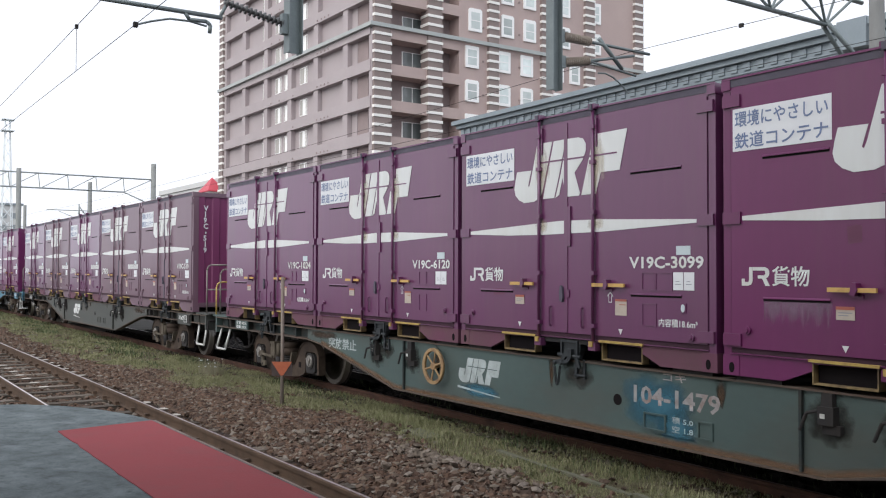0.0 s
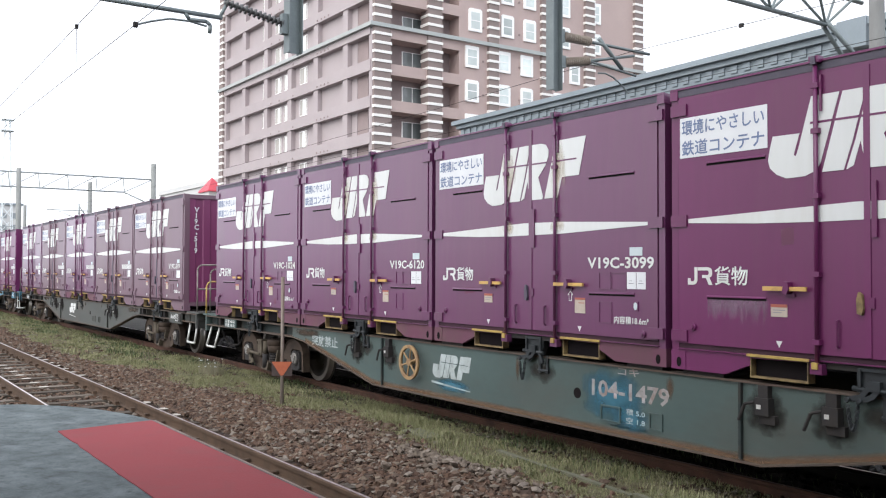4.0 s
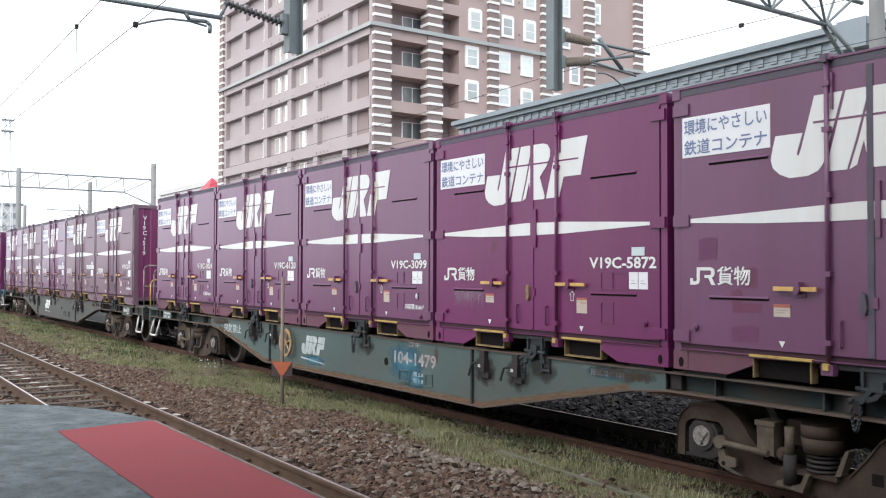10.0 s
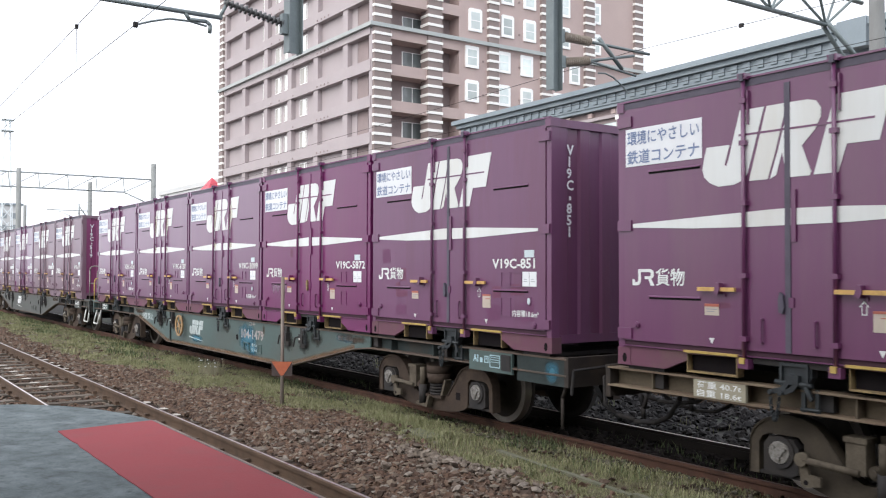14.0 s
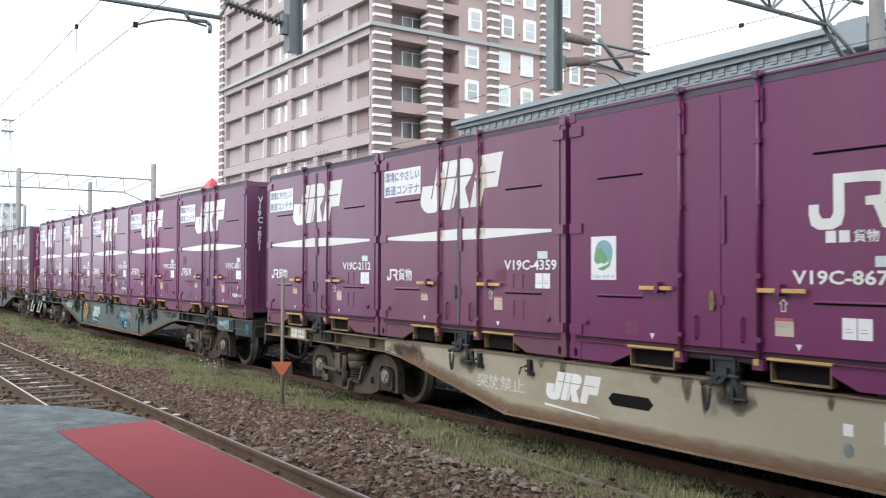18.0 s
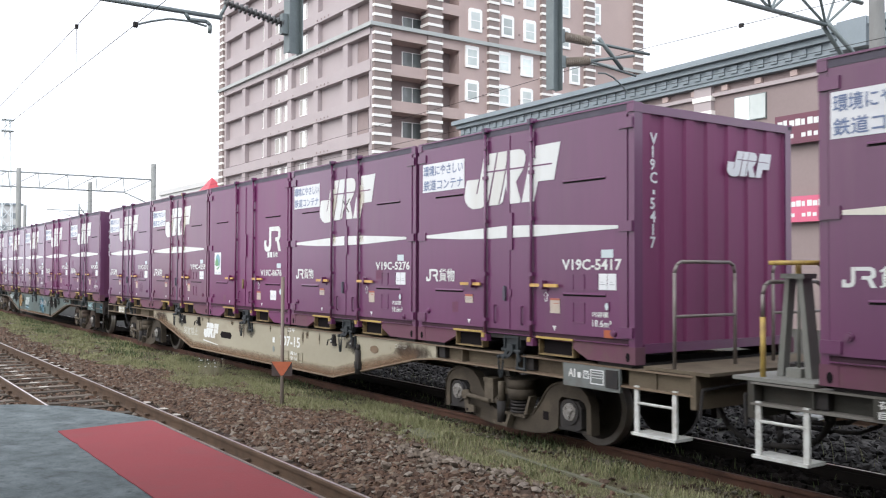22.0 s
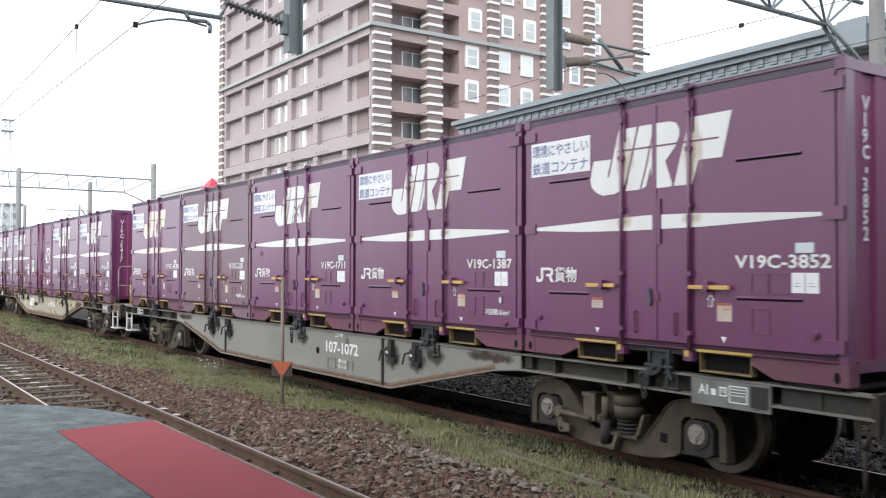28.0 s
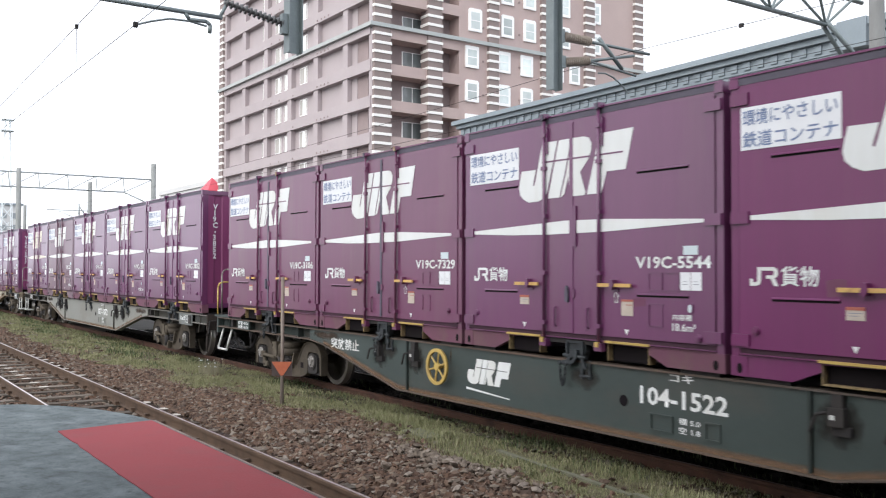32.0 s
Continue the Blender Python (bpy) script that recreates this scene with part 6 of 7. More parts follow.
post.matrix_world = pose(-12.16, -1.98, 0)
part("post", tube(B(), (0, 0, -0.3), (0, 0, 1.73), 0.028, 8), RUST_POST, post)
back = part("back_plate", bx(-0.15, 0.15, -0.028, -0.024, 0.285, 0.49), BACK_PLATE, post, "dark weathered square plate", bevel=0.002)
back.matrix_local = pose(0, 0, 0, 0, 0, 55)
p = part("triangle_plate", plate(B(), [(-0.15, 0.49), (0.15, 0.49), (0.02, 0.29), (-0.02, 0.29)], "y", -0.034, -0.028), ORANGE, post, "faded orange triangular plate", bevel=0.002)
p.matrix_local = pose(0, 0, 0, 0, 0, 55)

# ---- overhead line gantry across the tracks ----
GX = -11.0
gantry = thing("catenary_gantry", "grey steel lattice gantry across the tracks", "gantry")
gantry.matrix_world = pose(GX, 0, 0)
for y in (12.0, -10.5):
    part("mast", tube(B(), (0, y, GZ - 0.2), (0, y, 9.2), 0.19, 16, 0.16), POLE, gantry, "round grey mast")
for z, dx in ((7.1, 0.0), (8.0, -0.35), (8.0, 0.35)):
    part("chord", tube(B(), (dx, -10.5, z), (dx, 10.0 if z < 8 else 12.0, z), 0.05, 8), GALV, gantry)
for k in range(11):
    y = 10.0 - k * 1.9
    for dx in (-0.35, 0.35):
        part("diagonal", tube(tube(B(), (0, y, 7.1), (dx, y + 0.95, 8.0), 0.03, 6), (0, y, 7.1), (dx, y - 0.95, 8.0), 0.03, 6), GALV, gantry)
for dx in (-0.22, 0.22):
    part("knee_brace", tube(B(), (dx * 0.3, 10.0, 7.1), (dx, 11.9, 5.9), 0.05, 8), GALV, gantry)
for y, zb in ((-2.38, 4.74), (2.29, 4.79)):
    part("drop_post", box(box(bx(-0.09, 0.09, y - 0.10, y - 0.085, zb, 7.1), -0.09, 0.09, y + 0.085, y + 0.10, zb, 7.1), -0.008, 0.008, y - 0.085, y + 0.085, zb, 7.1), GALV, gantry, "hanging steel drop post", bevel=0.004)


def insulator(parent, a, b, material, name="insulator"):
    a, b = Vector(a), Vector(b)
    bm = tube(B(), a, b, 0.028, 8)
    n = 13
    for k in range(n):
        c = a.lerp(b, (k + 0.5) / n)
        d = (b - a).normalized() * 0.012
        tube(bm, c - d, c + d, 0.062 if material is INS_GREY else 0.082, 12, 0.048 if material is INS_GREY else 0.066)
    return part(name, bm, material, parent, "ribbed porcelain insulator")


INS_GREY = mat("grey_porcelain", (0.10, 0.10, 0.10), (0.07, 0.07, 0.07), 0.35, scale=6, fine=30, bump=0)
INS_BROWN = mat("brown_porcelain", (0.38, 0.335, 0.285), (0.30, 0.255, 0.215), 0.35, scale=6, fine=30, bump=0)
near_arm = thing("registration_arm", "galvanised tube arm with a ribbed insulator holding the near wire", "catenary arm")
near_arm.matrix_world = pose(GX, 0, 0)
insulator(near_arm, (0, -2.52, 5.12), (0, -3.35, 5.27), INS_GREY)
part("insulator_clamp", bx(-0.05, 0.05, -2.56, -2.46, 4.98, 5.25), GALV, near_arm, bevel=0.01)
part("arm_tube", tube(B(), (0, -3.38, 5.06), (0, -4.9, 5.05), 0.03, 8), GALV, near_arm)
part("arm_stay", tube(tube(B(), (0, -3.30, 5.28), (0, -4.0, 5.9), 0.022, 8), (0, -3.30, 5.28), (0, -3.42, 5.04), 0.022, 8), GALV, near_arm)
part("drop_bracket", pipe(B(), [(0, -3.86, 5.05), (0, -3.80, 4.97), (0, -3.58, 4.98), (0, -3.53, 4.94), (0, -3.54, 4.84)], 0.026, 8), GALV, near_arm)
part("steady_arm", pipe(B(), [(0, -3.58, 4.92), (0, -3.80, 4.95), (0, -4.05, 4.94), (0, -4.28, 4.87), (0, -4.46, 4.80)], 0.014, 6), GALV, near_arm)
part("wire_clamp", bx(-0.03, 0.03, -4.49, -4.44, 4.77, 4.83), STEEL_DARK, near_arm)
far_arm = thing("cantilever_arm", "galvanised cantilever with two brown porcelain insulators", "catenary arm")
far_arm.matrix_world = pose(GX, 0, 0)
insulator(far_arm, (0, 2.48, 5.71), (0, 3.10, 5.71), INS_BROWN)
insulator(far_arm, (0, 2.50, 5.28), (0, 3.06, 5.38), INS_BROWN)
part("insulator_clamp", bx(-0.05, 0.05, 2.38, 2.48, 5.60, 5.82), GALV, far_arm, bevel=0.01)
part("insulator_clamp", bx(-0.05, 0.05, 2.38, 2.50, 5.18, 5.38), GALV, far_arm, bevel=0.01)
part("top_tube", tube(B(), (0, 3.10, 5.71), (0, 4.54, 5.70), 0.028, 8), GALV, far_arm)
part("brace_tube", tube(tube(B(), (0, 3.06, 5.38), (0, 4.15, 5.62), 0.026, 8), (0, 3.30, 5.80), (0, 3.86, 5.34), 0.036, 8), GALV, far_arm)
part("lower_tube", tube(B(), (0, 3.06, 5.38), (0, 4.2, 5.27), 0.022, 8), GALV, far_arm)
part("steady_arm", pipe(B(), [(0, 3.28, 5.20), (0, 3.45, 5.22), (0, 3.65, 5.17), (0, 3.85, 5.06), (0, 3.98, 4.95)], 0.014, 6), GALV, far_arm)


def wire(name, pts, r, label):
    cu = bpy.data.curves.new(name, "CURVE")
    cu.dimensions, cu.bevel_depth, cu.bevel_resolution = "3D", r, 1
    sp = cu.splines.new("POLY")
    sp.points.add(len(pts) - 1)
    for q, co in zip(sp.points, pts):
        q.co = (*co, 1)
    cu.materials.append(STEEL_DARK)
    ob = new(name + "_curve", cu)
    bpy.context.view_layer.update()
    me = bpy.data.meshes.new_from_object(ob.evaluated_get(bpy.context.evaluated_depsgraph_get()))
    bpy.data.objects.remove(ob)
    return tagged(new(name, me), label, "wire")


def sagging(y, z, dip, spans=((-65.2, GX), (GX, 40.0), (-119.0, -65.2))):
    out = []
    for a, b in sorted(spans):
        for k in range(13):
            u = k / 12
            out.append((a + (b - a) * u, y, z - dip * 4 * u * (1 - u)))
    return out


wire("contact_wire", [(-119, -4.47, 4.84), (40, -4.47, 4.78)], 0.0045, "thin dark contact wire over the near track")
wire("messenger_wire", sagging(-4.47, 5.55, 0.34), 0.005, "thin dark messenger wire over the near track")
wire("contact_wire", [(-119, 3.98, 4.93), (40, 3.98, 4.93)], 0.0045, "thin dark contact wire over the far track")
wire("messenger_wire", sagging(4.08, 5.68, 0.28), 0.005, "thin dark messenger wire over the far track")
for x, y, z0, z1 in ((-14.1, -4.47, 4.8, 5.47), (-5, 3.98, 4.93, 5.6)):
    wire("dropper", [(x, y, z0), (x, y, z1)], 0.004, "thin dropper between the wires")

for x, y, z in ((-14.1, -4.47, 5.47), (-8.7, 4.08, 5.63)):
    cl = thing("wire_clamp", "small dark clamp on the messenger wire", "clamp")
    part("clamp_body", bx(x - 0.035, x + 0.035, y - 0.02, y + 0.02, z - 0.03, z + 0.03), STEEL_DARK, cl, bevel=0.02)

# far steel and concrete: paler tones, with distance haze painted into them
GALV_FAR = mat("haze_paled_steel", (0.34, 0.37, 0.37), (0.28, 0.31, 0.31), 0.6, scale=4, fine=30)
POLE_FAR = mat("haze_paled_concrete", (0.27, 0.28, 0.27), (0.22, 0.23, 0.22), 0.8, scale=4, fine=50)
# ---- far gantry, poles and lattice tower down the line ----
far = thing("far_gantry", "grey lattice gantry between round masts down the line", "gantry")
far.matrix_world = pose(-65.2, 0, 0)
for y, h, r in ((11.98, 9.5, 0.2), (3.05, 8.6, 0.17), (-9.0, 8.6, 0.17)):
    part("mast", tube(B(), (0, y, GZ - 0.2), (0, y, h), r, 14, r * 0.9), POLE_FAR, far)
for za, zb in ((8.35, 8.35), (7.35, 7.35)):
    part("chord", tube(B(), (0, -9.0, za), (0, 11.9 if za > 8 else 9.9, zb), 0.05, 8), GALV_FAR, far)
part("knee_brace", tube(tube(B(), (0, 9.9, 7.35), (0, 11.9, 6.5), 0.045, 8), (0, 9.9, 7.35), (0, 11.9, 8.35), 0.03, 8), GALV_FAR, far)
for k in range(10):
    y = -8.6 + k * 1.86
    part("lattice_bar", tube(tube(B(), (0, y, 7.35), (0, y + 1.7, 8.35), 0.03, 6), (0, y + 1.7, 8.35), (0, y + 1.8, 7.35), 0.03, 6), GALV_FAR, far)
for x, h in ((-84.2, 9.7), (-116.0, 9.5)):
    pl = thing("line_mast", "round concrete line mast beside the tracks", "mast", "line masts")
    pl.matrix_world = pose(x, 12.0, 0)
    part("mast", tube(B(), (0, 0, GZ - 0.2), (0, 0, h), 0.21, 14, 0.18), POLE_FAR, pl)
    part("crossarm", tube(tube(B(), (0, 0.1, h - 2.6), (0, -3.6, h - 2.6), 0.04, 8), (0, 0.1, h - 3.8), (0, -2.6, h - 2.7), 0.03, 8), GALV_FAR, pl)
    part("mast_bracket", tube(tube(B(), (0, -0.2, h - 3.2), (0, -0.9, h - 2.2), 0.05, 8), (0, -0.9, h - 3.6), (0, -0.9, h - 2.0), 0.07, 8), GALV_FAR, pl)
# pale paint, lightened again to imitate haze before the tower
TOWER_PAINT = mat("haze_paled_tower_paint", (0.80, 0.85, 0.86), (0.74, 0.79, 0.80), 0.6, scale=3, fine=20)
tw = thing("lattice_tower", "slender pale lattice radio tower", "tower")
tw.matrix_world = pose(-198.0, 22.4, 0)
for sx in (-1, 1):
    for sy in (-1, 1):
        part("tower_leg", tube(B(), (sx * 1.25, sy * 1.25, GZ - 0.2), (sx * 0.42, sy * 0.42, 32.0), 0.085, 6), TOWER_PAINT, tw)
for k in range(13):
    a, b = k * 2.4, k * 2.4 + 2.4
    ra, rb = 1.25 - 0.83 * a / 32, 1.25 - 0.83 * b / 32
    part("tower_bracing", tube(tube(tube(tube(B(), (-ra, -ra, a), (rb, -rb, b), 0.06, 5), (ra, -ra, a), (-rb, -rb, b), 0.06, 5), (ra, -ra, a), (rb, rb, b), 0.06, 5), (ra, ra, a), (rb, -rb, b), 0.06, 5), TOWER_PAINT, tw)
for z in (29.7, 31.9):
    part("tower_platform", bx(-1.15, 1.15, -1.15, 1.15, z, z + 0.18), TOWER_PAINT, tw)

# ---- apartment block: pale tiled long side, darker gable side with striped quoins ----
TILE = mat("mauve_wall_tile", (0.415, 0.362, 0.366), (0.38, 0.33, 0.334), 0.6, scale=0.35, fine=8, bump=0.03, dirt=(0.34, 0.29, 0.295), dirt_amount=0.5, dirt_scale=0.25)
TILE_DARK = mat("brown_wall_tile", (0.48, 0.37, 0.34), (0.43, 0.33, 0.305), 0.6, scale=0.35, fine=8, bump=0.03, dirt=(0.38, 0.30, 0.29), dirt_amount=0.5, dirt_scale=0.25)
QUOIN = mat("brown_quoin_block", (0.26, 0.205, 0.19), (0.22, 0.175, 0.16), 0.65, scale=0.6, fine=9, bump=0.05)
CREAM = mat("cream_stone_band", (0.90, 0.88, 0.84), (0.84, 0.82, 0.78), 0.7, scale=0.8, fine=9, bump=0.03)
CORNICE = mat("grey_green_cornice_metal", (0.245, 0.288, 0.315), (0.205, 0.245, 0.27), 0.6, scale=0.7, fine=12, bump=0.03, dirt=(0.18, 0.22, 0.225), dirt_amount=0.5, dirt_scale=0.8)
STRING = mat("pale_string_course", (0.42, 0.45, 0.44), (0.37, 0.395, 0.385), 0.6, scale=0.7, fine=12, bump=0.03)
WINDOW_GLASS = mat("window_glass", (0.74, 0.79, 0.77), (0.52, 0.59, 0.57), 0.08, scale=0.4, fine=2, bump=0, per_object=0.35)
# window glass darkened: balcony shade is put into the pane colour
BALCONY_GLASS = mat("shaded_balcony_glass", (0.20, 0.225, 0.225), (0.11, 0.125, 0.125), 0.08, scale=0.4, fine=2, bump=0, per_object=0.4)
FRAME_WHITE = mat("white_window_frame", (0.92, 0.92, 0.90), (0.88, 0.88, 0.86), 0.5, scale=3, fine=20, bump=0)
CURTAIN_GLASS = mat("curtained_window_pane", (0.42, 0.40, 0.36), (0.34, 0.32, 0.29), 0.25, scale=0.8, fine=6, bump=0)
# wall brown lowered to paint in the recess shade; the small vents share it
SHADE_WALL = mat("recess_shade_brown", (0.30, 0.235, 0.23), (0.25, 0.198, 0.192), 0.7, scale=0.5, fine=8, bump=0.03)

apt = thing("apartment_building", "tall mauve-brown tiled apartment block with striped corner quoins", "building")
AX0, AX1, AY0, AY1, FLOORS, STOREY = -98.3, -63.9, 29.4, 61.3, 11, 3.05
ATOP = 0.2 + FLOORS * STOREY
part("wall", bx(AX0 + 0.2, AX1 - 3.4, AY0 + 0.55, AY1 - 0.2, GZ - 0.2, ATOP - 0.4), TILE, apt, bevel=0.0)
part("wall", bx(AX1 - 3.4, AX1 - 0.12, AY0 + 8.95, AY1 - 0.4, GZ - 0.2, ATOP - 0.4), TILE_DARK, apt)
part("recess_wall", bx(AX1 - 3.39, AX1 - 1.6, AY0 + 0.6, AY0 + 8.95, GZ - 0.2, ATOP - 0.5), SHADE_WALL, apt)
part("roof", bx(AX0, AX1, AY0, AY1, ATOP - 0.4, ATOP), TILE, apt)
BAYS = [-97.2, -91.65, -85.8, -80.05, -74.4, -68.7]
for k, x in enumerate(BAYS + [-64.1]):
    part("pier", bx(x - 0.45, x + 0.45 if k < 6 else x + 0.1, AY0 + 0.1, AY0 + 0.6, GZ - 0.2, ATOP - 0.4), TILE, apt)
for n in range(FLOORS + 1):
    z = 0.2 + n * STOREY
    part("floor_band", bx(AX0 + 0.3, AX1 - 0.3, AY0, AY0 + 0.62, z - 0.07, z + 0.88), TILE, apt)
    part("gable_band", bx(AX1 - 1.65, AX1 - 0.03, AY0 + 1.2, AY0 + 9.0, z - 0.28, z + 0.66), TILE_DARK, apt)
# windows on the long side: a bright curtained light beside a duller pane, and rows of small vents
for n in range(3, FLOORS):
    z = 0.2 + n * STOREY
    for bay, o, w in ((1, 4.2, 0.6), (2, 1.6, 1.4), (2, 3.75, 0.75), (3, 1.55, 1.5)):
        x = BAYS[bay] + o
        win = part("window", bx(x, x + w, AY0 + 0.48, AY0 + 0.549, z + 1.15, z + 2.72), FRAME_WHITE, apt, "white-framed window")
        if w > 1:
            split = x + (0.62 if (n + bay) % 3 else 0.95)
            part("pane", bx(x + 0.08, split, AY0 + 0.465, AY0 + 0.48, z + 1.22, z + 2.64), CURTAIN_GLASS, win)
            part("pane", bx(x + w - 0.2, x + w - 0.05, AY0 + 0.465, AY0 + 0.48, z + 1.22, z + 2.64), CURTAIN_GLASS, win)
        else:
            part("pane", bx(x + 0.05, x + 0.22, AY0 + 0.465, AY0 + 0.48, z + 1.22, z + 2.64), CURTAIN_GLASS, win)
    vents = B()
    for x in (-73.9, -73.1, -72.4, -71.7, -84.2, -82.2, -79.0):
        disc(vents, (x, AY0 - 0.02, z + 0.16), "y", 0.09, 0.05, 8)
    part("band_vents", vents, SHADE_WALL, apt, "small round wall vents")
# gable side: quoins, windows, balcony bays
QY = [(29.55, 31.15), (34.9, 36.35), (41.5, 42.6), (47.8, 49.0), (53.4, 54.6), (60.3, 61.5)]
for k, (a, b) in enumerate(QY):
    q = part("quoin", bx(AX1 - 1.0 if k else AX1 - 0.12, AX1 + 0.18, a, b, GZ - 0.2, ATOP - 0.4), QUOIN, apt, "brown corner column with cream bands")
    for n in range(12, int(ATOP / 0.7625)):
        z = 0.2 + n * 0.7625
        part("cream_band", bx(AX1 - 1.0 if k else AX1 - 0.12, AX1 + 0.24, a - 0.06 if k else a - 0.05, b + 0.06, z - 0.13, z + 0.10), CREAM, q)
part("quoin", bx(AX0 - 0.2, AX0 + 1.0, AY0 - 0.12, AY0 + 0.9, GZ - 0.2, ATOP - 0.4), QUOIN, apt)
for n in range(12, int(ATOP / 0.7625)):
    z = 0.2 + n * 0.7625
    part("cream_band", bx(AX0 - 0.26, AX0 + 1.06, AY0 - 0.18, AY0 + 0.9, z - 0.13, z + 0.10), CREAM, apt)
for n in range(3, FLOORS):
    z = 0.2 + n * STOREY
    upper = n >= 7
    zz = z + (1.68 if upper else 1.42)
    hh = 2.06 if upper else 1.95
    for k, y in enumerate((40.08, 43.77, 46.43, 50.85, 54.95) if upper else (39.72, 43.35, 46.06, 50.0, 52.11)):
        hw = 0.74 if k < 3 else 0.66
        cut = 0.16 if n % 2 == 1 else 0.03
        win = part("window", plate(B(), [(y - hw, zz), (y + hw, zz), (y + hw, zz + hh - cut), (y + hw - cut, zz + hh), (y - hw + cut, zz + hh), (y - hw, zz + hh - cut)], "x", AX1 - 0.14, AX1 + 0.02), FRAME_WHITE, apt, "white-framed window")
        part("pane", bx(AX1 + 0.0, AX1 + 0.03, y - hw + 0.26, y + hw - 0.26, zz + 0.26, zz + hh - 0.34), WINDOW_GLASS, win)
        part("mullion", bx(AX1 + 0.02, AX1 + 0.045, y - hw + 0.24, y + hw - 0.24, zz + 0.92, zz + 1.0), FRAME_WHITE, win)
    for y in (41.0, 45.2, 48.7):
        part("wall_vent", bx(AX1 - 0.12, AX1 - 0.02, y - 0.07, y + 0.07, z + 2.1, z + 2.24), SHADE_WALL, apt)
    dr = part("balcony_door", bx(AX1 - 1.62, AX1 - 1.53, AY0 + 3.9, AY0 + 6.0, z + 0.2, z + 2.3), FRAME_WHITE, apt)
    part("pane", bx(AX1 - 1.54, AX1 - 1.51, AY0 + 4.0, AY0 + 4.9, z + 0.26, z + 2.23), BALCONY_GLASS, dr)
    part("pane", bx(AX1 - 1.54, AX1 - 1.51, AY0 + 5.0, AY0 + 5.9, z + 0.26, z + 2.23), BALCONY_GLASS, dr)
part("cornice", bx(AX0 - 0.3, AX1 + 0.32, AY0 - 0.28, AY0 + 0.1, 22.08, 22.4), STRING, apt, "pale grey-green string course", bevel=0.1)
part("cornice", bx(AX1 + 0.1, AX1 + 0.32, AY0 + 0.1, AY1 + 0.4, 22.08, 22.4), STRING, apt, "pale grey-green string course", bevel=0.1)

# ---- low building behind the tracks with a dentilled cornice ----
TILE_MID = mat("dusty_brown_wall_tile", (0.27, 0.212, 0.206), (0.235, 0.185, 0.18), 0.6, scale=0.35, fine=8, bump=0.03)
low = thing("station_building", "low brown-tiled building with a grey-green dentilled cornice", "building")
LX0, LX1, LY = -42.05, -6.0, 22.5
part("wall", bx(LX0 + 0.5, LX1, LY + 0.5, LY + 18, GZ - 0.2, 9.75), TILE_MID, low)
part("cornice", bx(LX0 - 0.25, LX1 + 0.3, LY - 0.25, LY + 18.3, 10.22, 10.45), CORNICE, low, "grey-green cornice", bevel=0.06)
part("cornice", bx(LX0 - 0.05, LX1 + 0.2, LY - 0.05, LY + 18.2, 10.0, 10.22), CORNICE, low, bevel=0.04)
part("frieze", bx(LX0 + 0.15, LX1 + 0.1, LY + 0.15, LY + 18.1, 9.55, 10.0), CORNICE, low)
part("string_course", bx(LX0 + 0.2, LX1 + 0.1, LY + 0.2, LY + 18.1, 9.4, 9.55), CORNICE, low, bevel=0.03)
for k in range(58):
    x = LX0 + 0.25 + k * 0.62
    if x < LX1:
        part("dentil", bx(x, x + 0.30, LY + 0.085, LY + 0.15, 9.66, 9.96), CORNICE, low)
part("cornice_break", bx(-17.7, -16.6, LY - 0.30, LY + 1.0, 9.5, 10.50), CORNICE, low, bevel=0.05)
low.matrix_world = Matrix.Translation((LX0, LY, 0)) @ pose(0, 0, 0, 0, 0, -2.0) @ Matrix.Translation((-LX0, -LY, 0))
# upper storey: pilasters with pale bands, windows and sign boards
SIGN_PURPLE = mat("purple_sign_board", (0.16, 0.055, 0.085), (0.14, 0.05, 0.075), 0.5, scale=2, fine=12, bump=0)
SIGN_PINK = mat("pink_sign_board", (0.62, 0.13, 0.22), (0.56, 0.12, 0.20), 0.5, scale=2, fine=12, bump=0)
for x in (-40.5, -34.3, -28.8, -24.2, -14.5, -8.5):
    q = part("pilaster", bx(x - 0.45, x + 0.45, LY + 0.3, LY + 0.6, GZ - 0.2, 9.4), TILE, low)
    for k in range(12):
        part("pale_band", bx(x - 0.5, x + 0.5, LY + 0.26, LY + 0.5, 2.2 + k * 0.6, 2.4 + k * 0.6), CREAM, q)
part("moulding", bx(LX0 + 0.3, LX1 + 0.1, LY + 0.36, LY + 0.55, 8.95, 9.1), TILE, low)
for k in range(22):
    x = LX0 + 1.2 + k * 1.6
    part("bracket", bx(x, x + 0.3, LY + 0.34, LY + 0.52, 9.12, 9.34), TILE_DARK, low)
for x in (-38.6, -36.4, -32.4, -30.4, -27.2, -22.7, -20.3, -18.0, -12.2, -10.6):
    for z in (7.75, 4.7):
        if abs(x + 20.3) < 0.1:
            continue
        win = part("window", bx(x, x + 1.5, LY + 0.44, LY + 0.55, z, z + 1.0), GALV, low, "grey-framed sliding window")
        part("pane", bx(x + 0.03, x + 0.74, LY + 0.425, LY + 0.44, z + 0.03, z + 0.97), WINDOW_GLASS, win)
        part("pane", bx(x + 0.76, x + 1.47, LY + 0.425, LY + 0.44, z + 0.03, z + 0.97), WINDOW_GLASS, win)


